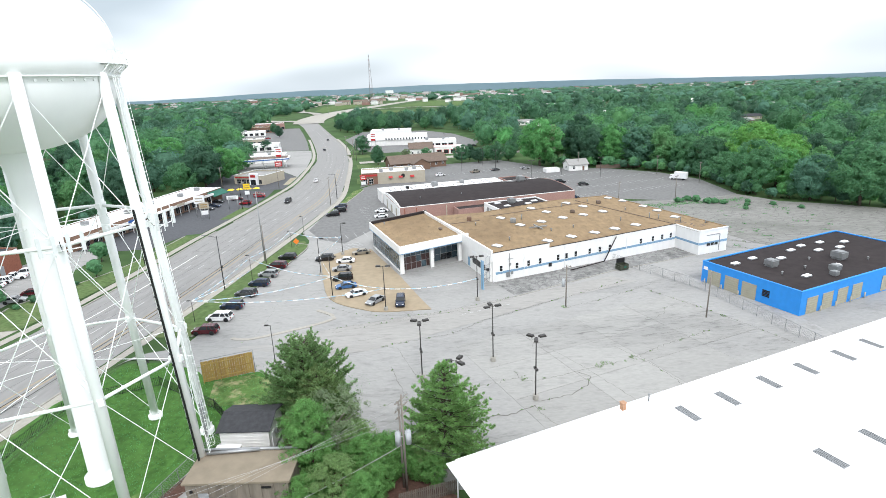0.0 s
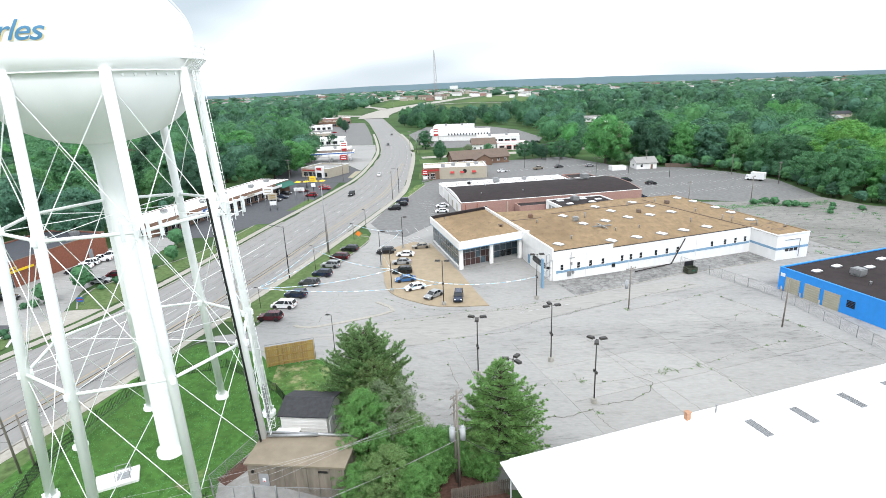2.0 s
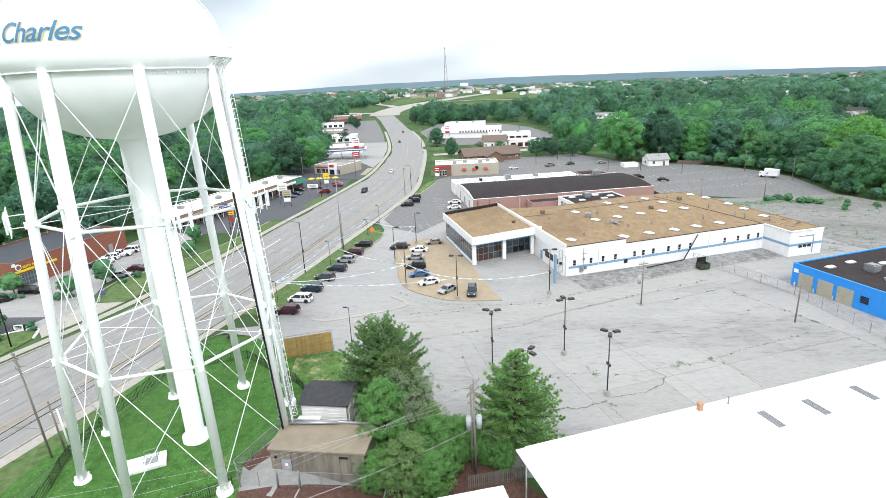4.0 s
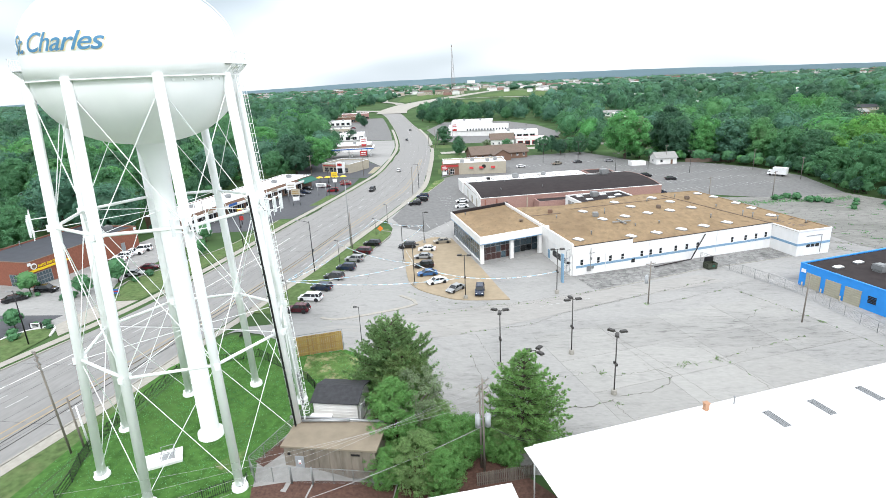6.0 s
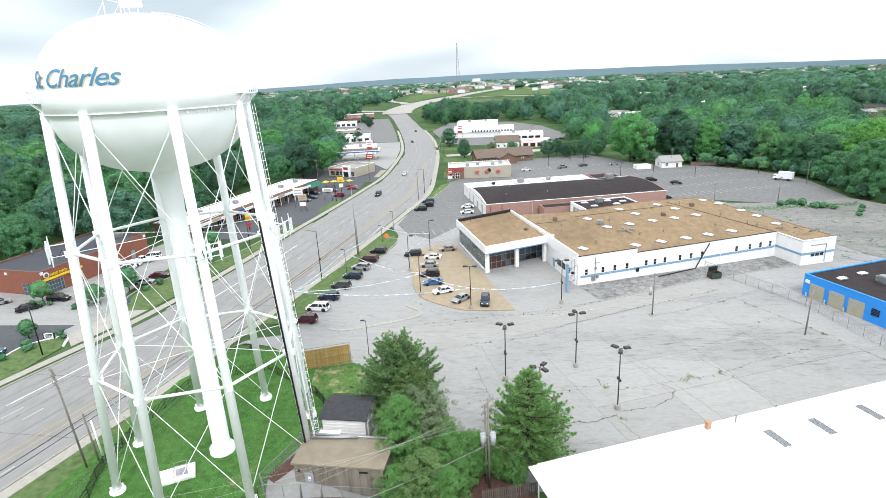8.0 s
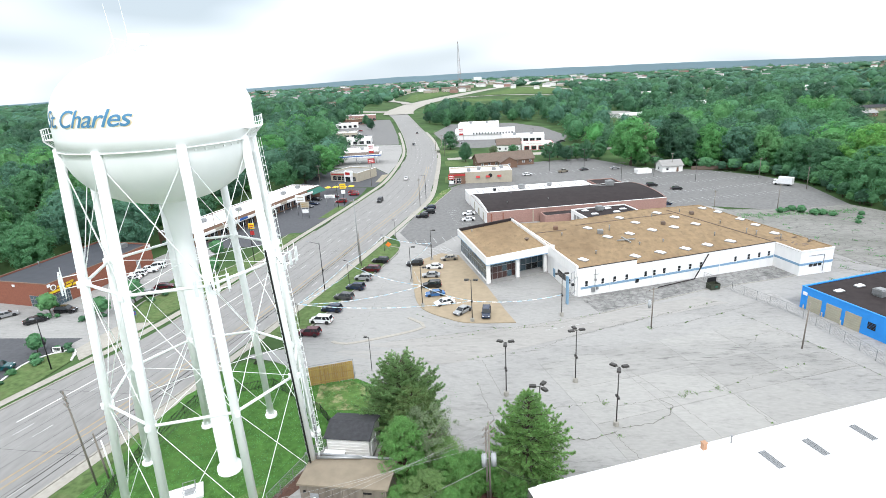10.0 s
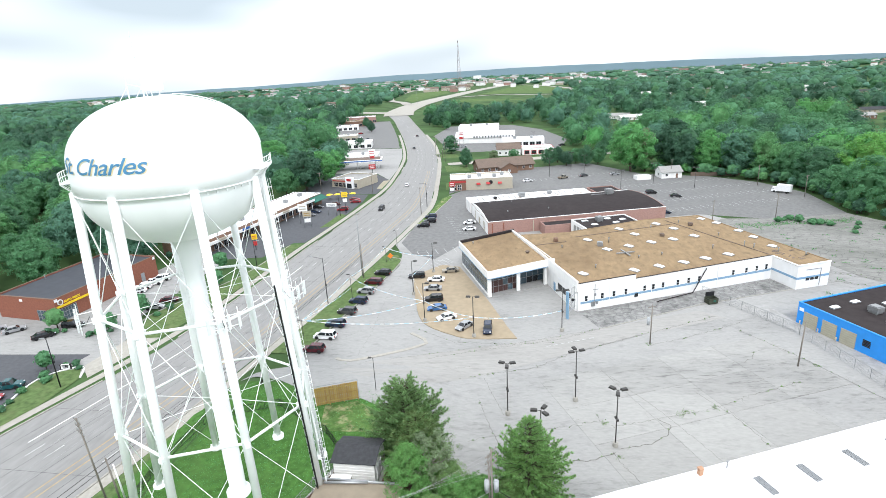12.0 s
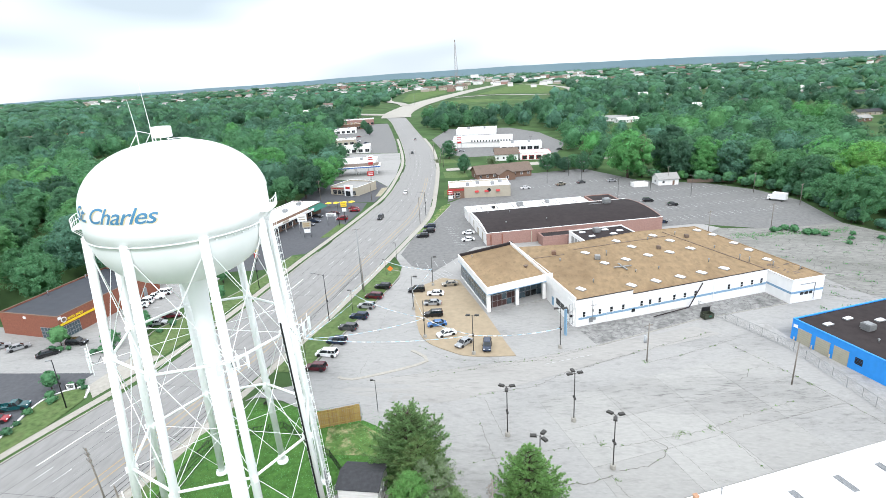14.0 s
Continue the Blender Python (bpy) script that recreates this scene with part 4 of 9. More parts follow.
    # balcony segments at the two sides, with rails and mesh
    for a0, a1 in ((-2, 26), (196, 222)):
        ring = lambda t, r, z: (math.cos(radians(t)) * r, math.sin(radians(t)) * r, z)
        bm = B()
        rows = [[bm.verts.new(ring(t, r, z)) for r, z in ((TR, rim + 1.0), (TR + 0.85, rim + 1.0), (TR + 0.85, rim + 1.06), (TR, rim + 1.06))] for t in range(a0, a1 + 1, 4)]
        for p, q in zip(rows, rows[1:]):
            for i in range(4):
                j = (i + 1) % 4
                bm.faces.new((p[i], p[j], q[j], q[i]))
        bal = part("balcony", bm, M["white_steel"], tw, "white railed balcony at the tank's side")
        for z in (1.55, 2.1):
            bm = B()
            rows = [[bm.verts.new(ring(t, TR + 0.83 + dr, rim + z + dz)) for dr, dz in ((-0.03, -0.03), (0.03, -0.03), (0.03, 0.03), (-0.03, 0.03))] for t in range(a0, a1 + 1, 2)]
            for p, q in zip(rows, rows[1:]):
                for i in range(4):
                    j = (i + 1) % 4
                    bm.faces.new((p[i], p[j], q[j], q[i]))
            part("rail", bm, M["white_steel"], bal)
        for t in range(a0, a1 + 1, 4):
            bm = B()
            rod(bm, ring(t, TR + 0.83, rim + 1.0), ring(t, TR + 0.83, rim + 2.12), 0.035, 0.035, 5)
            part("post", bm, M["white_steel"], bal)
            bm = B()
            rod(bm, ring(t, TR, rim + 0.2), ring(t, TR + 0.8, rim + 1.0), 0.05, 0.05, 5)
            part("bracket", bm, M["white_steel"], bal)
    # bolts under the rim on the east side
    for k in range(9):
        a = radians(-38 + 6.2 * k)
        bm = B()
        c = Vector((math.cos(a) * (TR - 0.32), math.sin(a) * (TR - 0.32), rim - 0.3))
        rod(bm, c, c + Vector((math.cos(a) * 0.14, math.sin(a) * 0.14, 0)), 0.12, 0.12, 8)
        part("lug", bm, M["white_steel"], tank)
    # roof hatch, vent, roof ladder and aerials
    crown = rim + 8.9
    bm = B()
    lathe(bm, 0.4, -1.0, [(0.0, crown + 0.5), (0.98, crown + 0.5), (1.0, crown + 0.53), (1.0, crown + 1.52), (0.96, crown + 1.56), (0.0, crown + 1.64)], 28)
    for k in range(5):
        a = 2 * math.pi * k / 5
        rod(bm, (0.4 + 0.55 * math.cos(a), -1.0 + 0.55 * math.sin(a), crown - 0.4), (0.4 + 0.7 * math.cos(a), -1.0 + 0.7 * math.sin(a), crown + 0.52), 0.05, 0.05, 6)
    part("roof_vent", bm, M["white_steel"], tw)
    bm = B()
    pts = []
    for k in range(12):
        a = radians(6 + 7 * k)
        pts.append(Vector((math.cos(radians(20)), math.sin(radians(20)), 0)) * (TR * math.cos(a) ** 0.9 + 0.12) + Vector((0, 0, rim + 2.75 + 6.3 * math.sin(a))))
    side = Vector((-math.sin(radians(20)), math.cos(radians(20)), 0)) * 0.22
    for sg in (-1, 1):
        for u, v in zip(pts, pts[1:]):
            rod(bm, u + side * sg, v + side * sg, 0.03, 0.03, 5, False)
    for u, v in zip(pts, pts[1:]):
        for j in range(3):
            w = u.lerp(v, j / 3)
            rod(bm, w - side, w + side, 0.018, 0.018, 4, False)
    part("roof_ladder", bm, M["white_steel"], tw)
    for x, y, h in ((-1.2, -0.4, 6.2), (-2.0, -1.6, 4.4)):
        bm = B()
        rod(bm, (x, y, crown - 0.3), (x, y, crown + 1.6), 0.06, 0.05, 6)
        rod(bm, (x, y, crown + 1.6), (x - 0.25, y, crown + h), 0.035, 0.015, 5)
        rod(bm, (x, y, crown + 1.3), (-0.2, -1.2, crown + 0.8), 0.03, 0.03, 5)
        rod(bm, (x, y, crown + 1.0), (x - 0.7, y - 0.5, crown - 0.3), 0.03, 0.03, 5)
        part("aerial", bm, M["white_steel"], tw, "thin whip aerial")
    bm = B()
    for k in range(14):
        a0, a1 = radians(10 + 8 * k), radians(18 + 8 * k)
        p = Vector((2.4 * math.cos(a0), 2.4 * math.sin(a0), crown - 0.1)), Vector((2.4 * math.cos(a1), 2.4 * math.sin(a1), crown - 0.1))
        rod(bm, p[0] + Vector((0, 0, 0.1)), p[1] + Vector((0, 0, 0.1)), 0.04, 0.04, 5, False)
    part("roof_rail", bm, M["white_steel"], tw)
    # the town's name, wrapped round the tank
    def lettering(text, a0, a1, dx, dz, lift, mat, name, label):
        cu = bpy.data.curves.new("lettering", "FONT")
        cu.body, cu.size, cu.shear, cu.resolution_u = text, 2.15, 0.42, 4
        cu.space_character, cu.offset = 0.92, 0.018
        tmp = new("lettering", cu)
        bpy.context.view_layer.update()
        me = bpy.data.meshes.new_from_object(tmp.evaluated_get(bpy.context.evaluated_depsgraph_get()))
        bpy.data.objects.remove(tmp)
        bm = B()
        bm.from_mesh(me)
        bmesh.ops.subdivide_edges(bm, edges=[e for e in bm.edges if e.calc_length() > 0.5], cuts=2)
        bmesh.ops.triangulate(bm, faces=bm.faces[:])
        x0, x1 = min(v.co.x for v in bm.verts), max(v.co.x for v in bm.verts)
        for v in bm.verts:
            z = v.co.y + dz + 2.4
            r = TR if z < 2.6 else TR * max(0.2, 1 - ((z - 2.6) / 6.3) ** 2) ** 0.45
            a = radians(a0 + (a1 - a0) * (v.co.x - x0) / (x1 - x0)) + dx / TR
            v.co = ((r + lift) * math.cos(a), (r + lift) * math.sin(a), rim + z)
        ob = part(name, bm, mat, tank, label)
        bpy.data.meshes.remove(me)
        return ob

    for word, a0, a1 in (("St.", -131.0, -116.0), ("Charles", -111.5, -66.4)):
        lettering(word, a0, a1, 0.11, -0.06, 0.03, M["text_yellow"], "lettering_shadow", "pale yellow drop shadow of the lettering")
        lettering(word, a0, a1, 0.0, 0.0, 0.06, M["text_blue"], "lettering", "sky blue slanted lettering of the town's name")
    return tw


water_tower()

# ---- buildings ----
def pane_window(root, name, x, z, w, h, y=0.0, mat="glass", frame="white", nx=1, nz=1, t=0.07, side=0):
    """A window in a wall: frame, bars and panes. side 0: wall facing -y; 1: wall facing -x at x; 2: facing +x; 3: facing +y."""
    def put(bm, cx, cz, sx, sz, out):
        depth = 0.10
        if side == 0:
            box(bm, cx, y - out, cz, sx, depth, sz)
        elif side == 3:
            box(bm, cx, y + out, cz, sx, depth, sz)
        elif side == 1:
            box(bm, y - out, cx, cz, depth, sx, sz)
        else:
            box(bm, y + out, cx, cz, depth, sx, sz)

    bm = B()
    put(bm, x, z, w, h, -0.02)
    win = part(name, bm, M[mat], root)
    bm = B()
    for k in range(nx + 1):
        put(bm, x - w / 2 + w * k / nx, z, t, h + t, 0.015)
    for k in range(nz + 1):
        put(bm, x, z - h / 2 + h * k / nz, w - t, t, 0.013)
    part("window_frame", bm, M[frame], win)
    return win


def hall(name, x, y, rz, w, d, h, wall, roof, label, cat, parapet=0.35, coping="white_metal", base=0.6):
    """A flat-roofed building: walls with thickness, a roof deck behind a parapet, a coping."""
    cx, cy = x + math.cos(radians(rz)) * w / 2 - math.sin(radians(rz)) * d / 2, y + math.sin(radians(rz)) * w / 2 + math.cos(radians(rz)) * d / 2
    z = min(ground_z(x, y), ground_z(cx, cy))
    root = thing(name, x, y, z, rz, label, cat)
    t = 0.3
    for a, b, sx, sy in ((w / 2, t / 2, w, t), (w / 2, d - t / 2, w, t), (t / 2, d / 2, t, d - 2 * t), (w - t / 2, d / 2, t, d - 2 * t)):
        bm = B()
        box(bm, a, b, (h - base) / 2, sx, sy, h + base)
        part("wall", bm, M[wall], root)
    bm = B()
    box(bm, w / 2, d / 2, h - parapet - 0.1, w - 2 * t - 0.01, d - 2 * t - 0.01, 0.2)
    part("roof", bm, M[roof], root)
    bm = B()
    for a, b, sx, sy in ((w / 2, t / 2, w + 0.1, t + 0.1), (w / 2, d - t / 2, w + 0.1, t + 0.1), (t / 2, d / 2, t + 0.1, d - 2 * t - 0.11), (w - t / 2, d / 2, t + 0.1, d - 2 * t - 0.11)):
        box(bm, a, b, h + 0.04, sx, sy, 0.1)
    part("coping", bm, M[coping], root)
    return root


def plain_store(name, x, y, rz, w, d, h, wall, roof, label, cat):
    """A far flat-roofed block with a roof deck and a band of windows."""
    root = thing(name, x, y, ground_z(x, y), rz, label, cat)
    bm = B()
    box(bm, 0, 0, h / 2, w, d, h)
    part("wall", bm, M[wall], root)
    bm = B()
    box(bm, 0, 0, h + 0.2, w + 0.6, d + 0.6, 0.4)
    part("roof", bm, M[roof], root)
    bm = B()
    box(bm, 0, -d / 2 - 0.05, h * 0.4, w * 0.8, 0.2, h * 0.35)
    part("window_row", bm, M["glass"], root)
    return root


def rooftop_unit(root, x, y, z, s=1.2, mat="galv"):
    bm = B()
    box(bm, x, y, z + 0.1, s * 0.9, s * 0.9, 0.2)
    box(bm, x, y, z + s * 0.45, s, s * 1.1, s * 0.55)
    box(bm, x, y, z + s * 0.76, s * 0.8, s * 0.8, s * 0.08)
    part("rooftop_unit", bm, M[mat], root, "grey metal rooftop air unit")


def vent(root, x, y, z, h=0.8, r=0.14, mat="galv"):
    bm = B()
    rod(bm, (x, y, z - 0.05), (x, y, z + h), r, r, 8)
    rod(bm, (x, y, z + h), (x, y, z + h + 0.12), r * 1.9, r * 1.4, 10)
    part("roof_vent_pipe", bm, M[mat], root)


def skylight(root, x, y, z, w=1.2, d=2.4, rz=0.0):
    bm = B()
    box(bm, x, y, z + 0.12, w, d, 0.24, rz)
    sk = part("skylight", bm, M["alu"], root)
    bm = B()
    box(bm, x, y, z + 0.33, w * 0.94, d * 0.94, 0.2, rz, 0.75)
    part("dome", bm, M["sky_panel"], sk)


def roller_door(root, a, z, w, h, y=0.0, side=0, mat="door_beige"):
    """One ribbed sheet: a stepped profile drawn out across the opening."""
    bm = B()
    n = max(4, int(h / 0.45))
    prof = [(0.06, z)]
    for k in range(n):
        z0, z1 = z + h * k / n, z + h * (k + 1) / n
        prof += [(-0.06, z0 + 0.02), (-0.06, z1 - 0.03), (-0.02, z1 - 0.02), (-0.02, z1)]
    prof.append((0.06, z + h))
    rows = []
    for d, zz in prof:
        ends = ((a - w / 2, y + d, zz), (a + w / 2, y + d, zz)) if side == 0 else ((y + d, a + w / 2, zz), (y + d, a - w / 2, zz))
        rows.append([bm.verts.new(e) for e in ends])
    for p, q in zip(rows, rows[1:]):
        bm.faces.new((p[0], p[1], q[1], q[0]))
    part("roller_door", bm, M[mat], root, "khaki sectional roller door")


# the long white dealership with its tan roof
DX, DY = 9.6, 116.6
dealer = thing("dealership_building", DX, DY, ground_z(DX, DY), 0, "white single-storey dealership with a tan roof and pale blue band", "commercial building")
o2 = lambda x, y: (x - DX, y - DY)
OUT = [(9.6, 116.6), (59.7, 140.0), (62.6, 132.6), (71.4, 136.2), (52.4, 180), (33.9, 175), (11, 162.5), (-7.0, 159.5)]
OUT = [o2(*p) for p in OUT]
bm = B()
prism(bm, OUT, -1.0, 5.45)
part("wall", bm, M["white_wall"], dealer)
bm = B()
ctr = (sum(p[0] for p in OUT) / len(OUT), sum(p[1] for p in OUT) / len(OUT))
prism(bm, [(p[0] + (ctr[0] - p[0]) * 0.006, p[1] + (ctr[1] - p[1]) * 0.006) for p in OUT], 5.40, 5.56)
part("roof", bm, M["roof_tan"], dealer, "tan gravelled flat roof")
ua = Vector((0.9062, 0.4232, 0)).normalized()
va = Vector((-ua.y, ua.x, 0))
ANG = math.atan2(ua.y, ua.x)


def on_front(a, b, z):
    return ua * a + va * b + Vector((0, 0, z))


# front parapets, higher at the corner
for a0, a1, z in ((0.0, 15.2, 6.85), (15.2, 55.3, 5.78)):
    bm = B()
    c = on_front((a0 + a1) / 2, 0.13, (z + 5.3) / 2)
    box(bm, c.x, c.y, c.z, a1 - a0, 0.3, z - 5.3, ANG)
    pp = part("parapet", bm, M["white_wall"], dealer)
    bm = B()
    c = on_front((a0 + a1) / 2, 0.13, z + 0.03)
    box(bm, c.x, c.y, c.z, a1 - a0, 0.4, 0.06, ANG)
    part("coping", bm, M["roof_dark"], pp)
# wing parapet pieces and the roof edges behind
for p, q, z in ((OUT[1], OUT[2], 5.72), (OUT[2], OUT[3], 5.72), (OUT[3], OUT[4], 5.66), (OUT[4], OUT[5], 5.66), (OUT[5], OUT[6], 5.66)):
    bm = B()
    L, an = math.dist(p, q), math.atan2(q[1] - p[1], q[0] - p[0])
    box(bm, (p[0] + q[0]) / 2, (p[1] + q[1]) / 2, z - 0.12, L - 0.05, 0.34, 0.25, an)
    part("roof_edge", bm, M["white_wall" if z > 5.7 else "roof_tan"], dealer)
# tall white wall on the west side, and a rib across the roof
p, q = OUT[7], OUT[0]
L, an = math.dist(p, q), math.atan2(q[1] - p[1], q[0] - p[0])
bm = B()
box(bm, (p[0] + q[0]) / 2 - 0.15, (p[1] + q[1]) / 2, 6.2, L, 0.4, 2.6, an)
part("parapet", bm, M["white_wall"], dealer)
for p, q in ((o2(59.2, 141), o2(41, 174)), (o2(12, 157), o2(42, 170)), (o2(0, 149), o2(9, 152.5))):
    bm = B()
    L, an = math.dist(p, q), math.atan2(q[1] - p[1], q[0] - p[0])
    box(bm, (p[0] + q[0]) / 2, (p[1] + q[1]) / 2, 5.62, L, 0.25, 0.14, an)
    part("roof_rib", bm, M["shingle"], dealer, "dark raised roof joint")
# pale blue band
bm = B()
c = on_front(27.9, -0.02, 1.98)
box(bm, c.x, c.y, c.z, 54.4, 0.06, 0.55, ANG)
part("painted_band", bm, M["light_blue"], dealer)
for p, q in ((OUT[1], OUT[2]), (OUT[2], OUT[3])):
    bm = B()
    L, an = math.dist(p, q), math.atan2(q[1] - p[1], q[0] - p[0])
    nx, ny = math.sin(an), -math.cos(an)
    box(bm, (p[0] + q[0]) / 2 + nx * 0.02, (p[1] + q[1]) / 2 + ny * 0.02, 2.2, L - 0.02, 0.06, 0.55, an)
    part("painted_band", bm, M["light_blue"], dealer)
# small windows
for a in (2.1, 6.3, 9.4, 12.6, 17.7, 20.1, 22.8, 27.0, 30.1, 33.2, 43.3, 47.3, 50.5, 53.5):
    bm = B()
    c = on_front(a, -0.02, 2.95)
    box(bm, c.x, c.y, c.z, 0.85, 0.14, 1.5, ANG)
    w = part("window", bm, M["white"], dealer)
    bm = B()
    c = on_front(a, -0.05, 2.95)
    box(bm, c.x, c.y, c.z + 0.02, 0.68, 0.12, 1.30, ANG)
    part("pane", bm, M["glass"], w)
    bm = B()
    c = on_front(a, -0.09, 2.30)
    box(bm, c.x, c.y, c.z, 0.95, 0.2, 0.09, ANG)
    box(bm, c.x, c.y, c.z + 0.62, 0.68, 0.08, 0.05, ANG)
    part("window_sill", bm, M["white"], w)
bm = B()
c = on_front(15.5, -0.03, 1.55)
box(bm, c.x, c.y, c.z, 0.9, 0.12, 0.9, ANG)
part("window", bm, M["glass"], dealer)
# drain pipe, meter boxes and conduit
for a in (8.2, 19.6, 38.6):
    bm = B()
    for z0, z1 in ((0.2, 5.5),):
        rod(bm, on_front(a, -0.12, z0), on_front(a, -0.12, z1), 0.06, 0.06, 6)
    part("downpipe", bm, M["white"], dealer)
for a, z, s in ((3.9, 1.3, 0.9), (4.9, 1.5, 0.5), (4.4, 3.6, 0.4)):
    bm = B()
    c = on_front(a, -0.15, z)
    box(bm, c.x, c.y, c.z, s, 0.3, s * 1.3, ANG)
    part("meter_box", bm, M["galv"], dealer)
bm = B()
rod(bm, on_front(4.3, -0.15, 1.5), on_front(4.3, -0.15, 6.2), 0.06, 0.06, 6)
rod(bm, on_front(3.9, -0.15, 4.9), on_front(5.3, -0.15, 4.9), 0.06, 0.06, 6)
part("conduit", bm, M["galv"], dealer)
# wing: low windows and a door frame
p, q = Vector((*OUT[2], 0)), Vector((*OUT[3], 0))
wd = (q - p).normalized()
wn_ = Vector((wd.y, -wd.x, 0))
wa = math.atan2(wd.y, wd.x)
for a in (3.2, 4.5, 5.8):
    bm = B()
    c = p + wd * a + wn_ * 0.03
    box(bm, c.x, c.y, 1.75, 1.0, 0.12, 0.7, wa)
    part("window", bm, M["glass"], dealer)
bm = B()
for a in (4.6, 6.8):
    c = p + wd * a + wn_ * 0.08
    box(bm, c.x, c.y, 2.0 if a > 5 else 4.2, 0.1 if a > 5 else 4.4, 0.12, 4.4 if a > 5 else 0.1, wa)
part("door_track", bm, M["galv"], dealer)
# leaning drain pipe that fell across the wall
solid("fallen_pipe", (lambda b: (rod(b, Vector((DX, DY, ground_z(DX, DY))) + on_front(34.9, -0.35, 5.5), Vector((DX, DY, ground_z(DX, DY))) + on_front(30.6, -1.3, 0.12), 0.13, 0.13, 8),
                                 rod(b, Vector((DX, DY, ground_z(DX, DY))) + on_front(30.6, -1.3, 0.12), Vector((DX, DY, ground_z(DX, DY))) + on_front(19.5, -2.6, 0.2), 0.13, 0.13, 8), b)[2])(B()),
      M["roof_dark"], "dark fallen gutter leaning on the white wall", "gutter")
for x, y in ((15.1, 153.7), (19.5, 145.0), (25.4, 164.7), (25.7, 147.9), (29.1, 159.1), (32.3, 151.4), (37.3, 170.1), (38.7, 154.0), (41.3, 164.8), (30.4, 131.8), (24.0, 128.9), (11.5, 126.2),
             (51.9, 175.3), (55.1, 170.5), (58.6, 162.0), (60.5, 155.8), (62.3, 147.6), (45.2, 157.2), (42.9, 137.7), (49.3, 140.8), (36.9, 134.7)):
    skylight(dealer, x - DX, y - DY, 5.56, 1.5, 2.5 if x < 50 else 2.2, ANG + radians(20))
rooftop_unit(dealer, *o2(6.0, 153.0), 5.56, 1.3, "brick_brown")
rooftop_unit(dealer, *o2(18.0, 148.7), 5.56, 1.5)
rooftop_unit(dealer, *o2(36.5, 157.6), 5.56, 1.1, "shingle")
rooftop_unit(dealer, *o2(47, 168.5), 5.56, 1.2, "shingle")
for x, y, h in ((20.8, 151.7, 1.5), (44.2, 171.3, 0.9), (7.5, 147, 0.7), (33, 141, 0.6), (15, 131, 0.8), (55.5, 148, 1.4), (57.4, 146.5, 1.2), (47, 146, 1.0), (52, 158, 0.7), (35, 166, 0.8), (26.7, 138.5, 0.6), (62, 143, 1.2), (67.5, 140.5, 0.8)):
    vent(dealer, *o2(x, y), 5.56, h)
bm = B()
for an in (0.3, 1.9):
    c = o2(23.8, 141.5)
    box(bm, c[0], c[1], 6.0, 5.0, 0.35, 0.25, an)
    box(bm, c[0], c[1], 5.75, 0.4, 0.4, 0.5, an)
part("roof_cross_duct", bm, M["galv"], dealer, "grey crossed roof duct")
rp = random.Random(3)
for k in range(16):
    bm = B()
    c = o2(64.5 + rp.uniform(-3.5, 3.5), 141 + rp.uniform(-3.5, 4))
    box(bm, c[0], c[1], 5.575, rp.uniform(0.8, 2.2), rp.uniform(0.25, 0.5), 0.03, rp.uniform(0.2, 1.0))
    part("roof_patch", bm, M["shingle"], dealer, "dark tar patch on the roof")

# the glazed showroom at its west end
SH = [(-11.6, 122.7), (5.0, 133.2), (-6.2, 160.3), (-21.9, 148.3)]
show_z = ground_z(-11, 123)
showroom = thing("showroom", SH[0][0], SH[0][1], show_z, 0, "glazed car showroom under a thick white roof slab", "showroom")
S = [(p[0] - SH[0][0], p[1] - SH[0][1]) for p in SH]


def inset(poly, k):
    cx, cy = sum(p[0] for p in poly) / len(poly), sum(p[1] for p in poly) / len(poly)
    return [(cx + (p[0] - cx) * k, cy + (p[1] - cy) * k) for p in poly]


bm = B()
prism(bm, S, 5.15, 6.55)
part("roof_slab", bm, M["white_wall"], showroom)
bm = B()
prism(bm, inset(S, 0.965), 6.5, 6.62)
part("roof", bm, M["roof_tan"], showroom, "tan gravelled roof")
I = inset(S, 0.965)
for k in range(4):
    p, q, pi, qi = S[k], S[(k + 1) % 4], I[k], I[(k + 1) % 4]
    if k != 1:
        bm = B()
        prism(bm, [p, q, qi, pi], 6.55, 7.05)
        part("parapet", bm, M["white_wall"], showroom)
# brown back wall; the roof's dark felt colour also paints in its shade
bm = B()
prism(bm, [I[2], I[3], (I[3][0] + 0.35, I[3][1] - 0.6), (I[2][0] + 0.1, I[2][1] - 0.7)], 6.6, 7.35)
part("back_upstand", bm, M["roof_dark"], showroom, "brown back wall of the roof, its shade painted dark")
bm = B()
prism(bm, inset(S, 1.004), 5.10, 5.28)
part("soffit_trim", bm, M["light_blue"], showroom)
vent(showroom, 9.5, 16, 6.62, 0.5, 0.35, "shingle")
vent(showroom, -6.0, 24.5, 6.62, 0.5)
# columns
fd, wd2 = Vector((S[1][0], S[1][1], 0)).normalized(), Vector((S[3][0], S[3][1], 0)).normalized()
fl, wl_ = Vector((S[1][0], S[1][1], 0)).length, Vector((S[3][0], S[3][1], 0)).length
for a in (0.75, 9.0, 17.2):
    bm = B()
    c = fd * a + wd2 * 0.9
    box(bm, c.x, c.y, 2.4, 0.9, 0.6, 5.6, math.atan2(fd.y, fd.x))
    part("column", bm, M["white_wall"], showroom)
# floor, back walls and an inner wall behind the glass
bm = B()
prism(bm, inset(S, 0.97), -0.6, 0.12)
part("floor_slab", bm, M["concrete"], showroom)


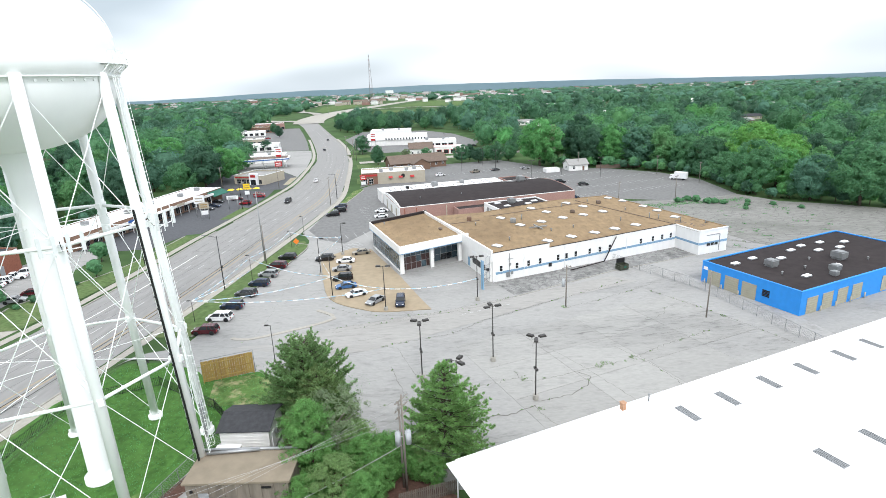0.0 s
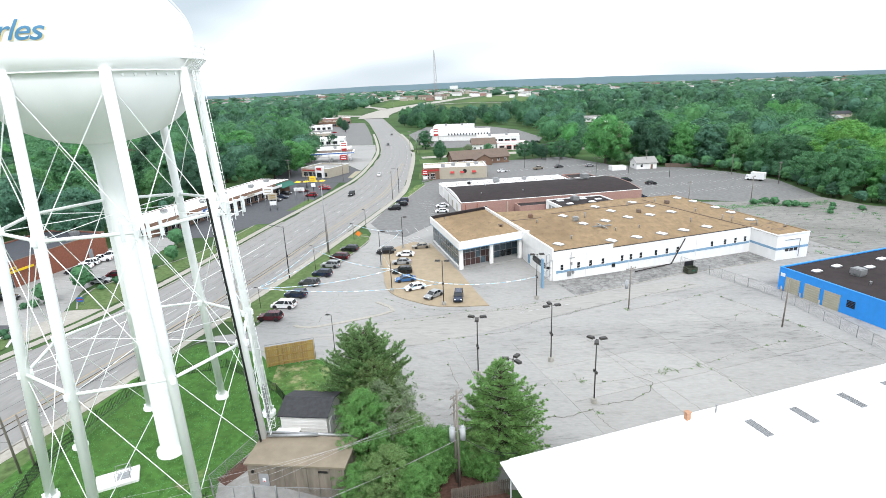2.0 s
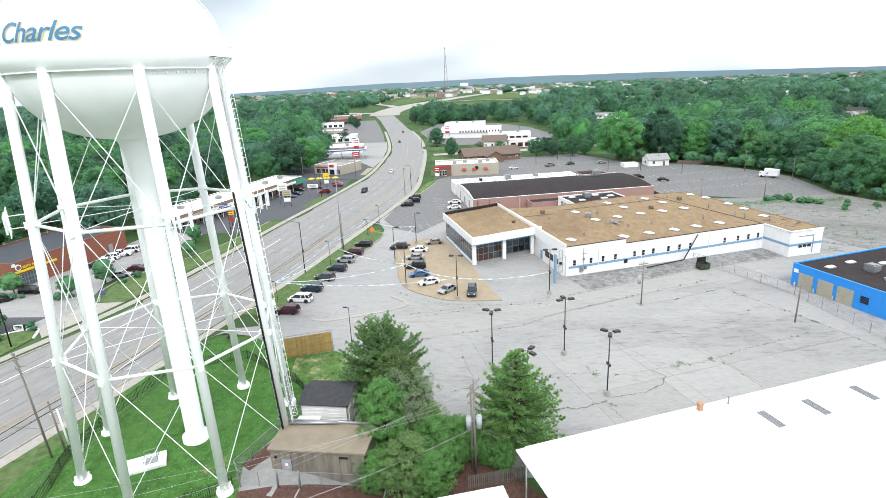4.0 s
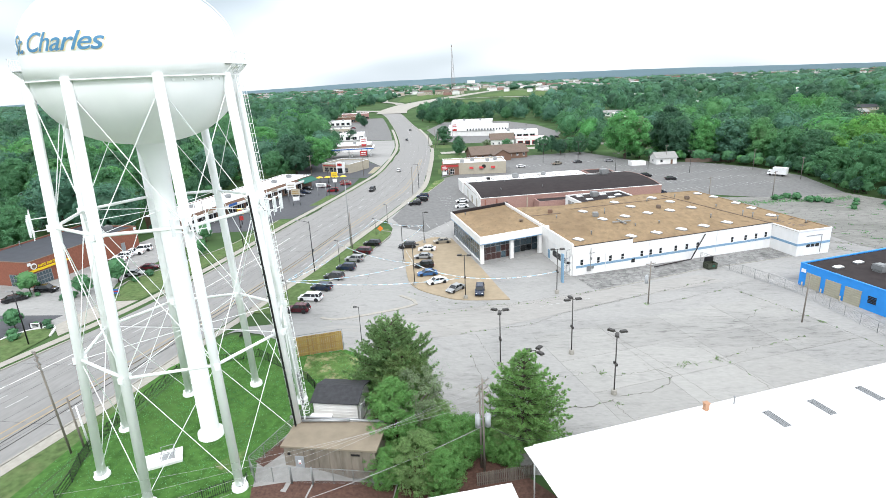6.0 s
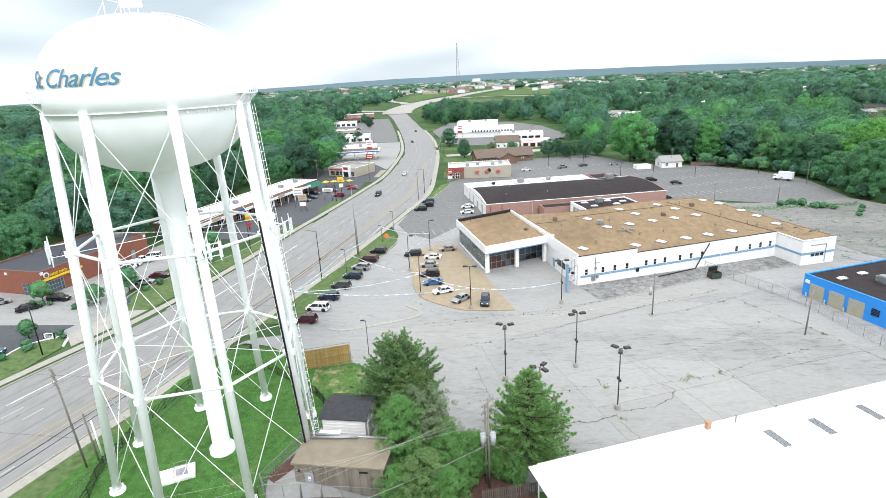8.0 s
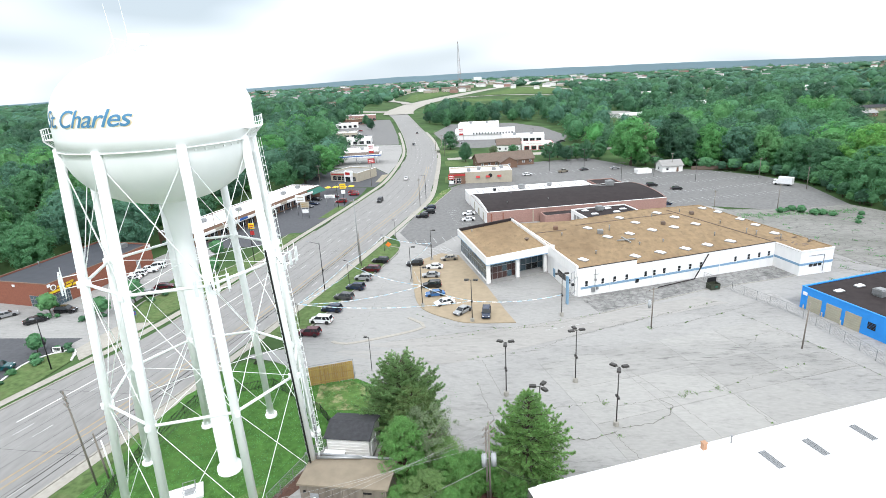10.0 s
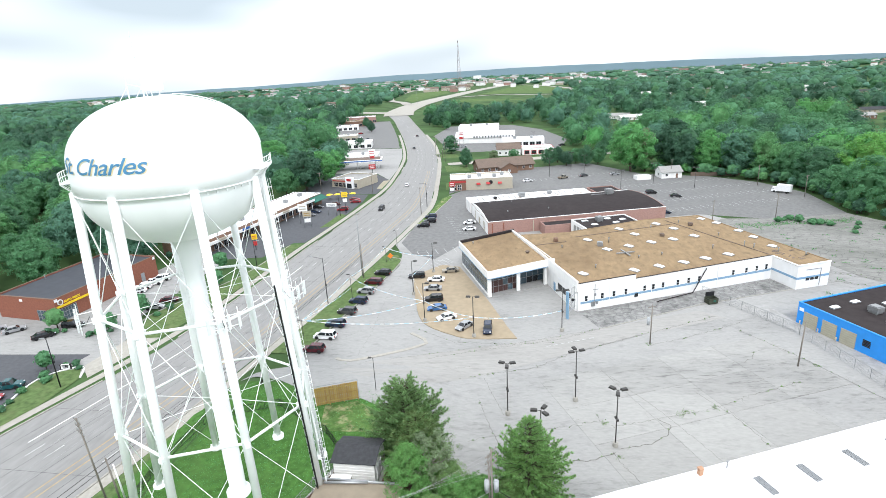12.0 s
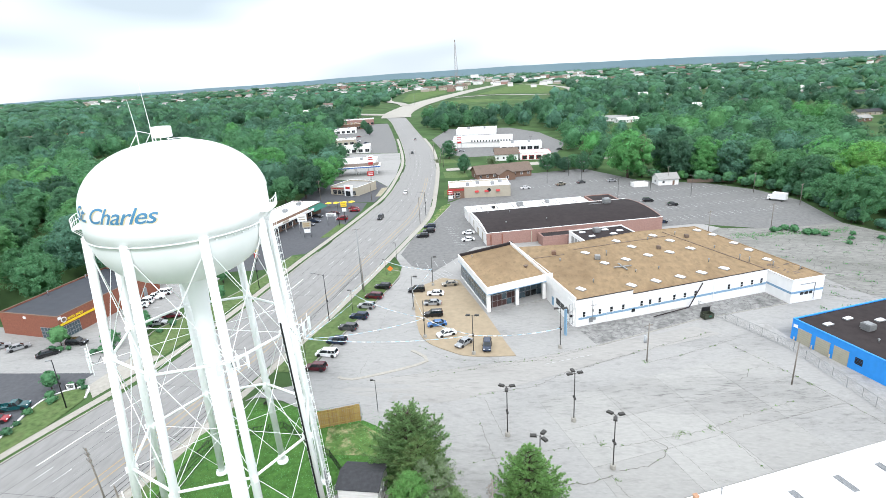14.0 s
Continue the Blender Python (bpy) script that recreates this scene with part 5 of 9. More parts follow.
def curtain(start, direc, length, z0, z1, cols, rows, mat, name="glazing"):
    n = Vector((direc.y, -direc.x, 0))
    an = math.atan2(direc.y, direc.x)
    for i in range(cols):
        for j in range(rows):
            bm = B()
            c = start + direc * (length * (i + 0.5) / cols)
            zz = z0 + (z1 - z0) * (j + 0.5) / rows
            box(bm, c.x, c.y, zz, length / cols - 0.1, 0.06, (z1 - z0) / rows - 0.1, an)
            m = mat if not callable(mat) else mat(i, j)
            part("pane", bm, M[m], showroom)
    bm = B()
    for i in range(cols + 1):
        c = start + direc * (length * i / cols)
        box(bm, c.x, c.y, (z0 + z1) / 2, 0.1, 0.14, z1 - z0, an)
    for j in range(rows + 1):
        c = start + direc * (length / 2)
        box(bm, c.x, c.y, z0 + (z1 - z0) * j / rows, length, 0.12, 0.1, an)
    part("mullion", bm, M["alu"], showroom)


gl = lambda i, j: "glass_blue" if (j == 2 or (i + j) % 5 == 4) else "glass_brown"
curtain(fd * 1.0 + wd2 * 2.6, fd, 8.4, 0.12, 5.12, 6, 3, gl)
curtain(fd * 9.4 + wd2 * 4.2, fd, 10.4, 0.12, 5.12, 6, 3, lambda i, j: "glass" if (j == 0 and i in (2, 3)) else "glass_blue")
curtain(wd2 * 1.2 + fd * 0.7, wd2, wl_ - 2.2, 0.5, 5.12, 14, 2, "glass_blue")
bm = B()
c = wd2 * (wl_ / 2) + fd * 0.65
box(bm, c.x, c.y, 0.2, wl_ - 2.2, 0.3, 0.7, math.atan2(wd2.y, wd2.x))
part("plinth", bm, M["white_wall"], showroom)
# porch wall between the showroom and the service corner: bands of windows
p, q = Vector((4.2 - SH[0][0], 131.5 - SH[0][1], 0)), Vector((9.4 - SH[0][0], 117.0 - SH[0][1], 0))
dd = (q - p).normalized()
an = math.atan2(dd.y, dd.x)
bm = B()
c = (p + q) / 2
box(bm, c.x - 0.2, c.y, 2.7, (q - p).length, 0.4, 6.6, an)
part("porch_wall", bm, M["white_wall"], showroom)
for a, z, w, h, m in ((3.0, 1.2, 1.2, 2.2, "light_blue"), (6.5, 2.3, 2.4, 1.5, "glass"), (9.0, 2.3, 2.0, 1.5, "glass"), (6.5, 4.6, 2.4, 0.9, "white"), (12.3, 2.4, 1.0, 1.2, "glass")):
    bm = B()
    c = p + dd * a + Vector((dd.y, -dd.x, 0)) * 0.02
    box(bm, c.x - 0.2, c.y, z, w, 0.5, h, an)
    part("porch_window", bm, M[m], showroom)
# blue fin with its lattice
fin = thing("sign_fin", 7.0, 112.6, ground_z(7, 112.6), 24, "pale blue steel fin with a white lattice beside the wall", "sign fin")
bm = B()
box(bm, 0, 0, 3.2, 0.3, 0.85, 6.6)
part("fin", bm, M["light_blue"], fin)
bm = B()
for z in (1.6, 3.2, 4.8):
    rod(bm, (0.1, 0.5, z), (3.2, 2.2, z), 0.05, 0.05, 6)
    rod(bm, (0.1, -0.5, z), (3.2, 2.2, z + 0.3), 0.05, 0.05, 6)
for x, y in ((1.4, 0.9), (2.6, 1.6)):
    rod(bm, (x, y, 1.4), (x, y, 6.8), 0.05, 0.05, 6)
rod(bm, (1.4, 0.9, 6.8), (2.6, 1.6, 6.8), 0.05, 0.05, 6)
part("lattice", bm, M["alu"], fin)
bm = B()
lathe(bm, 2.0, 1.3, [(0.0, 3.6), (0.35, 3.6), (0.4, 3.9), (0.3, 4.0)], 14)
part("bracket_lamp", bm, M["black_metal"], fin)

# bright blue garage with a dark roof
BA = 25.0
garage = hall("garage", 64.3, 94.2, BA, 46, 21.8, 5.0, "blue", "roof_dark", "bright blue garage with khaki roller doors and dark roof", "garage", 0.15, "blue")
for s in (18.6, 14.4, 10.4):
    roller_door(garage, s, 0.15, 3.2, 3.3, 0.0, 1)
    bm = B()
    rod(bm, (-0.4, s + 2.0, -0.2), (-0.4, s + 2.0, 1.25), 0.13, 0.13, 10)
    part("bollard", bm, M["beige"], garage)
for a in (3.4, 8.0, 12.6, 17.2, 27, 33):
    roller_door(garage, a, 0.15, 3.2, 3.3, 0.0, 0)
    bm = B()
    rod(bm, (a + 2.3, -0.4, -0.2), (a + 2.3, -0.4, 1.25), 0.13, 0.13, 10)
    part("bollard", bm, M["beige"], garage)
bm = B()
for k in range(5):
    box(bm, -0.04, 6.8, 1.9 + 0.28 * k, 0.1, 1.5, 0.2)
part("louvre", bm, M["black_metal"], garage, "black louvred window")
bm = B()
box(bm, -0.03, 20.9, 3.6, 0.08, 1.0, 0.7)
part("sign_plate", bm, M["white"], garage)
for x, y in ((4, 17), (10, 17.5), (15, 14.5), (22, 17), (27, 14), (27, 18), (33, 17.5), (33, 13), (9, 5), (20, 6), (38, 15)):
    skylight(garage, x, y, 4.86, 2.0, 1.1)
for x, y, s in ((9, 12.5, 1.9), (25, 8.5, 2.2), (17, 4.5, 1.6), (14, 2.8, 1.2)):
    rooftop_unit(garage, x, y, 4.86, s)
for x, y in ((13, 8), (19, 11), (29, 5), (6, 8)):
    vent(garage, x, y, 4.86, 0.6)

# brick hall with a black roof, and lower white-roofed parts
arena = hall("brick_hall", -15.7, 178.0, 16.6, 64.5, 30.0, 4.75, "brick_pink", "roof_dark", "long pinkish brick hall with a dark felt roof", "commercial building", 0.12, "white_wall")
vault = lambda y: 4.72 + 1.25 * (1 - ((y - 15) / 15) ** 2)
bm = B()
bows = [[bm.verts.new((x, 0.2 + 29.6 * k / 12, vault(0.2 + 29.6 * k / 12))) for x in (0.16, 64.34)] for k in range(13)]
for p, q in zip(bows, bows[1:]):
    bm.faces.new((p[0], p[1], q[1], q[0])).smooth = True
part("vaulted_roof", bm, M["roof_dark"], arena, "low vaulted dark felt roof")
for x, m in ((0.02, "white_wall"), (64.2, "brick_pink")):
    bm = B()
    ends = [[bm.verts.new((x + e, 0.2 + 29.6 * k / 12, z)) for e in (0.0, 0.28) for z in (4.6, vault(0.2 + 29.6 * k / 12) + 0.06)] for k in range(13)]
    for p, q in zip(ends, ends[1:]):
        for a, b in ((0, 1), (1, 3), (3, 2)):
            bm.faces.new((p[a], q[a], q[b], p[b]))
    bmesh.ops.recalc_face_normals(bm, faces=bm.faces[:])
    part("gable_wall", bm, M[m], arena)
bm = B()
box(bm, -0.06, 15, 2.2, 0.1, 29.6, 4.6)
part("end_cladding", bm, M["white_wall"], arena, "white painted end wall")
for k, (w, h) in enumerate(((1.6, 3.4), (2.4, 2.6), (1.2, 3.6))):
    bm = B()
    box(bm, -0.12, 6 + 8 * k, 1.8, 0.1, w, h)
    part("end_panel", bm, M["beige"], arena)
for x in (1.5, 5.5, 16):
    bm = B()
    box(bm, x, -0.08, 2.0, 0.3, 0.2, 4.4)
    part("pilaster", bm, M["beige" if x == 16 else "brick"], arena)
for x, y in ((6, 24), (14, 22), (24, 8), (30, 25), (9, 8), (47, 27)):
    vent(arena, x, y, vault(y), 0.4)
rooftop_unit(arena, 53, 22, vault(22), 2.6)
bm = B()
rod(bm, (46, 22.5, vault(22.5) + 0.15), (51.5, 22, vault(22) + 0.15), 0.12, 0.12, 6)
part("roof_pipe", bm, M["galv"], arena)
north = hall("white_roof_annex", -25.0, 207.5, 16.6, 50, 9.0, 4.6, "white_wall", "white_metal", "low white-roofed annex behind the brick hall", "annex", 0.2)
for k in range(22):
    bm = B()
    box(bm, 2 + 2.15 * k, 4.5 + 0.4 * math.sin(k * 2.3), 4.45, 0.22 + 0.1 * (k % 3), 7.2 - (k % 4), 0.12)
    part("roof_seam", bm, M["galv"], north)
for k in range(11):
    bm = B()
    box(bm, 3 + 4.3 * k, 2.2 + 4.2 * (k % 2), 4.44, 2.2, 0.3, 0.1, 0.08 * math.sin(k))
    part("roof_patch", bm, M["roof_tan" if k % 3 else "galv"], north, "stained patch on the white roof")
rooftop_unit(north, 22, 3.5, 4.4, 2.2)
rooftop_unit(north, 34, 5.0, 4.4, 1.6)
rooftop_unit(north, 11, 3.5, 4.4, 1.2, "black_metal")
hall("dark_roof_annex", 25, 224, 16.6, 11, 10, 4.4, "brick_pink", "roof_dark", "small dark-roofed annex behind the brick hall", "annex", 0.2, "brick_pink")
small = hall("brick_entry", 3.5, 176.8, 16.6, 17, 5.5, 3.6, "brick_pink", "roof_dark", "low brick entry block with a dark roof", "annex", 0.2, "brick_pink")
mid = hall("service_annex", 16.6, 164.8, 20, 19, 13.5, 5.6, "white_wall", "roof_dark", "white-walled annex with a dark roof and skylights", "annex", 0.2)
for x, y in ((3.5, 10.5), (4.5, 5.5), (11.5, 10.5), (12, 5.5), (15.5, 8)):
    skylight(mid, x, y, 5.42, 2.2, 1.2)
rooftop_unit(mid, 8, 9.5, 5.42, 2.0)
for k in range(4):
    bm = B()
    box(bm, -0.05, 3 + 2.4 * k, 3.4, 0.1, 1.8, 2.4)
    part("blank_panel", bm, M["concrete"], mid, "grey panel in the white wall")

# big white-roofed warehouse close to the camera
wh = thing("warehouse", 0.3, 47.6, ground_z(20, 50), 24.2, "large warehouse with a bright white metal roof", "warehouse")
bm = B()
box(bm, 49.6, -22, 2.6, 92.2, 43.4, 6.9)
part("wall", bm, M["white_wall"], wh)
for y0, y1, sg in ((0.3, -22, -0.018), (-22, -44, 0.018)):
    bm = B()
    zz = (lambda x, y: 6.25 - 0.018 * y) if sg < 0 else (lambda x, y: 7.042 + 0.018 * y)
    prism(bm, [(-1.4, y0), (96, y0), (96, y1), (-1.4, y1)], zz, lambda x, y: zz(x, y) + 0.13)
    part("roof", bm, M["white_metal"], wh)
bm = B()
for k in range(162):
    box(bm, -1.2 + 0.6 * k, -11, 6.40 + 0.198, 0.05, 22.2, 0.05)
for k in range(5):
    pst = B()
    rod(pst, (-0.6, -0.6 - 9 * k, -0.5), (-0.6, -0.6 - 9 * k, 6.3 + 0.018 * 9 * k), 0.09, 0.09, 8)
    part("eave_post", pst, M["white"], wh)
seam = part("roof_rib", bm, M["white_metal"], wh)
for v in seam.data.vertices:
    v.co.z += -0.018 * (v.co.y + 11)
tagged(seam, kind="stuff")
bm = B()
box(bm, 48, 0.34, 6.28, 96.6, 0.16, 0.22)
part("gutter", bm, M["white_metal"], wh)
for x, y in ((26.4, 54.4), (32.2, 57.1), (38.9, 60.4), (45.3, 63.3), (52.2, 66.4), (58.1, 69.4), (36.7, 45.8), (43.3, 48.7), (50, 52), (57, 55)):
    lx, ly = x - 0.3, y - 47.6
    c, s = math.cos(radians(-24.2)), math.sin(radians(-24.2))
    px, py = c * lx - s * ly, s * lx + c * ly
    zz = 6.42 - 0.018 * py
    bm = B()
    box(bm, px, py, zz, 0.95, 3.0, 0.08)
    pn = part("roof_light", bm, M["grey_panel"], wh, "grey ribbed translucent roof panel")
    for k in range(4):
        bm = B()
        box(bm, px - 0.36 + 0.24 * k, py, zz + 0.06, 0.05, 2.9, 0.05)
        part("rib", bm, M["galv"], pn)
bm = B()
box(bm, 20.8, -0.4, 6.8, 0.5, 0.5, 0.9)
box(bm, 20.8, -0.4, 7.3, 0.62, 0.62, 0.1)
part("chimney", bm, M["flue"], wh, "stubby orange clay chimney")
vent(wh, 24.6, -0.5, 6.4, 0.9, 0.08)
near = thing("low_white_building", -2.35, 44.75, ground_z(-6, 40), 19.5, "low building with a white metal roof", "shed building")
bm = B()
box(bm, -7.2, -5.2, 1.2, 13.6, 9.4, 4.6)
part("wall", bm, M["white_wall"], near)
bm = B()
box(bm, -7.2, -5.2, 3.65, 14.4, 10.4, 0.15)
part("roof", bm, M["white_metal"], near)

# brick parts shop west of the road
shop = hall("parts_shop", -133.28, 104.93, -7.0, 19.0, 32.6, 6.05, "brick", "roof_black", "long red brick parts shop with a black roof", "shop", 0.3, "brick_brown")
bm = B()
box(bm, 19.1, 5.6, 3.75, 0.3, 10.6, 0.5)
part("sign_band", bm, M["yellow"], shop, "yellow canopy band over the shop windows")
bm = B()
rod(bm, (19.0, 1.4, 4.8), (19.2, 1.4, 4.8), 0.72, 0.72, 24)
part("sign_disc", bm, M["white"], shop, "round pale sign disc")
bm = B()
rod(bm, (19.0, 1.4, 4.8), (19.24, 1.4, 4.8), 0.5, 0.5, 24)
part("sign_emblem", bm, M["brick_brown"], shop, "plain brown shape on the sign disc")
for word, y in (("AUTO", 2.4), ("PARTS", 4.75)):
    cu = bpy.data.curves.new("sign_letters", "FONT")
    cu.body, cu.size, cu.extrude, cu.offset, cu.resolution_u = word, 0.74, 0.05, 0.03, 2
    tmp = new("sign_letters", cu)
    bpy.context.view_layer.update()
    me = bpy.data.meshes.new_from_object(tmp.evaluated_get(bpy.context.evaluated_depsgraph_get()))
    bpy.data.objects.remove(tmp)
    me.materials.clear()
    me.materials.append(M["yellow"])
    ob = new("sign_letters", me)
    ob.parent = shop
    ob.matrix_basis = pose(19.1, y, 4.3, 90, 0, 90)
    tagged(ob, "yellow block lettering over the shop windows")
for y in (1.6, 3.1, 4.6):
    pane_window(shop, "shop_window", y, 1.55, 1.5, 3.0, 19.0, "glass_blue", "alu", 2, 3, 0.1, 2)
pane_window(shop, "shop_window", 14.9, 1.4, 4.3, 3.0, 0.0, "glass_blue", "alu", 4, 3, 0.1, 0)
pane_window(shop, "shop_door", 27.0, 1.4, 1.2, 2.6, 19.0, "door_grey", "alu", 1, 1, 0.1, 2)
for y, x in ((0.45, 19.05), (31.9, 19.05)):
    bm = B()
    box(bm, x, y, 5.55, 0.2, 0.8, 0.7)
    part("scupper", bm, M["white"], shop)
bm = B()
box(bm, 8.4, -0.06, 5.2, 0.8, 0.2, 0.6)
part("scupper", bm, M["white"], shop)
for x, y in ((2, 12), (2, 24), (10, 30)):
    vent(shop, x, y, 5.75, 1.2, 0.12)
rooftop_unit(shop, 13, 29, 5.75, 1.6)

# strip mall with shop fronts
mall = hall("strip_mall", -107.5, 150.7, 79.3, 76, 14, 4.6, "brick_brown", "white_metal", "long low strip mall with a white roof and brick fronts", "strip mall", 0.25)
bm = B()
box(bm, 34, -1.2, 3.35, 66, 2.4, 0.25)
box(bm, 34, -2.35, 3.7, 66, 0.15, 0.9)
part("canopy", bm, M["white_wall"], mall)
for k in range(14):
    bm = B()
    rod(bm, (2.5 + 4.8 * k, -2.2, 0), (2.5 + 4.8 * k, -2.2, 3.3), 0.1, 0.1, 6)
    part("canopy_post", bm, M["white"], mall)
    pane_window(mall, "shop_window", 4.6 + 4.8 * k, 1.6, 3.2, 2.4, 0.0, "glass", "alu", 3, 1, 0.1, 0)
for a, m in ((10, "beige"), (22, "navy"), (31, "beige"), (46, "beige"), (58, "white")):
    bm = B()
    box(bm, a, -2.5, 4.0, 4.2, 0.16, 0.8)
    part("sign_board", bm, M[m], mall, "plain shop sign board")
bm = B()
prism(bm, [(66, -3.2), (76.4, -3.2), (76.4, 0), (66, 0)], lambda x, y: 2.6 + 0.45 * (y + 3.2), lambda x, y: 2.75 + 0.45 * (y + 3.2))
part("awning", bm, M["green"], mall, "dark green canvas awning")
for x, y in ((70, 7), (58, 6), (44, 8), (30, 6), (14, 8)):
    rooftop_unit(mall, x, y, 4.35, 1.6)

# restaurant, filling station and shops further up the west side
diner = hall("restaurant", -101.5, 262.0, -18, 16.5, 17, 4.4, "beige", "concrete", "beige stucco restaurant with dark windows", "restaurant", 0.6, "white")
for a in (2.6, 5.4, 8.2, 14.2):
    pane_window(diner, "window", a, 1.5, 2.2, 2.0, 0.0, "glass", "alu", 3, 2, 0.08, 0)
bm = B()
box(bm, 11.6, -0.6, 2.7, 4.4, 1.4, 5.6)
pv = part("entrance_bay", bm, M["white"], diner, "white entrance bay with a red sign")
bm = B()
box(bm, 11.6, -1.34, 4.3, 2.6, 0.1, 1.2)
part("sign_board", bm, M["red"], pv)
bm = B()
box(bm, 11.6, -1.33, 1.4, 2.8, 0.1, 2.4)
part("entrance_door", bm, M["glass"], pv)
bm = B()
box(bm, 4.8, -0.1, 3.4, 8.5, 0.25, 0.4)
part("trim_band", bm, M["red"], diner)
station = thing("fuel_canopy", -116, 303, ground_z(-105, 310), 12, "flat filling station canopy with a blue edge", "canopy")
bm = B()
box(bm, 14, 9, 5.3, 30, 13, 0.9)
part("canopy_roof", bm, M["white"], station)
bm = B()
box(bm, 14, 9, 5.78, 28, 11.4, 0.06)
part("canopy_deck", bm, M["shingle"], station)
bm = B()
box(bm, 14, 2.45, 5.2, 30.1, 0.12, 0.55)
part("canopy_stripe", bm, M["navy"], station)
for a in (3, 14, 25):
    bm = B()
    box(bm, a, 9, 2.4, 0.5, 0.5, 5.0)
    part("canopy_post", bm, M["white"], station)
    bm = B()
    box(bm, a + 1.6, 9, 0.9, 0.9, 0.6, 1.8)
    part("fuel_pump", bm, M["white"], station)
kiosk = hall("station_shop", -128, 334, 10, 30, 16, 4.4, "white_wall", "white_metal", "white flat-roofed filling station shop", "shop", 0.5)
rooftop_unit(kiosk, 8, 8, 3.9, 2)
rooftop_unit(kiosk, 20, 8, 3.9, 2)
hall("station_annex", -134, 296, 5, 14, 9, 4.0, "white_wall", "white_metal", "small white building with a blue stripe", "annex", 0.3, "navy")
for nm, x, y, rz, w, d, h, wl2, rf, lb in (
        ("far_shop", -150, 398, 12, 30, 16, 4.6, "white_wall", "white_metal", "white flat-roofed shop beside the road"),
        ("far_shop", -170, 440, 14, 26, 14, 4.8, "beige", "white_metal", "beige flat-roofed shop beside the road"),
        ("far_shop", -216, 560, 16, 44, 18, 5.5, "brick_brown", "roof_tan", "brown brick shop far up the road"),
        ("far_shop", -212, 600, 16, 40, 16, 6.5, "brick_pink", "white_metal", "pinkish shop with a pale roof far off"),
        ("far_shop", -196, 528, 16, 26, 12, 4.5, "white_wall", "white_metal", "white shop behind a full parking lot")):
    hb = hall(nm, x, y, rz, w, d, h, wl2, rf, lb, "shop", 0.4)
    for k in range(int(w / 5)):
        pane_window(hb, "shop_window", 3 + 5 * k, 1.6, 3.0, 2.2, 0.0, "glass", "alu", 2, 1, 0.12, 0)
    rooftop_unit(hb, w * 0.3, d * 0.5, h - 0.4, 2.2)
    rooftop_unit(hb, w * 0.7, d * 0.6, h - 0.4, 1.8)

# burger restaurant east of the road
wings = hall("burger_restaurant", -38.5, 249.6, 9.0, 29, 15, 5.4, "beige", "white_metal", "cream stucco restaurant with red trim and flat roof", "restaurant", 0.7, "white")
bm = B()
box(bm, 3.6, -0.25, 2.6, 7.0, 0.5, 5.4)
bay = part("entrance_bay", bm, M["brick_brown"], wings, "brick entrance bay")
bm = B()
box(bm, 3.6, -0.56, 4.3, 6.8, 0.12, 0.8)
part("red_band", bm, M["red"], bay)
for a in (1.4, 4.0):
    pane_window(wings, "window", a, 1.7, 1.9, 2.4, -0.5, "glass", "white", 2, 2, 0.1, 0)
pane_window(wings, "window", 3.0, 1.6, 2.6, 2.6, 0.0, "glass", "white", 3, 1, 0.1, 1)
pane_window(wings, "window", 7.6, 1.6, 2.6, 2.6, 0.0, "glass", "white", 3, 1, 0.1, 1)
bm = B()
box(bm, -0.1, 7.4, 4.0, 0.2, 14, 0.7)
part("red_band", bm, M["red"], wings)
for a in (13, 17.6, 23):
    bm = B()
    prism(bm, [(a - 0.9, -0.9), (a + 0.9, -0.9), (a + 0.9, 0), (a - 0.9, 0)], lambda x, y: 2.6 + 0.8 * (y + 0.9), lambda x, y: 2.7 + 0.8 * (y + 0.9))
    part("awning", bm, M["red"], wings)
bm = B()
rod(bm, (18.8, -0.02, 3.4), (18.8, -0.16, 3.4), 0.9, 0.9, 20)
part("round_sign", bm, M["black_metal"], wings, "round black wall sign")
for x, y in ((9, 6), (14, 9), (21, 6), (25, 10)):
    rooftop_unit(wings, x, y, 4.7, 1.8)


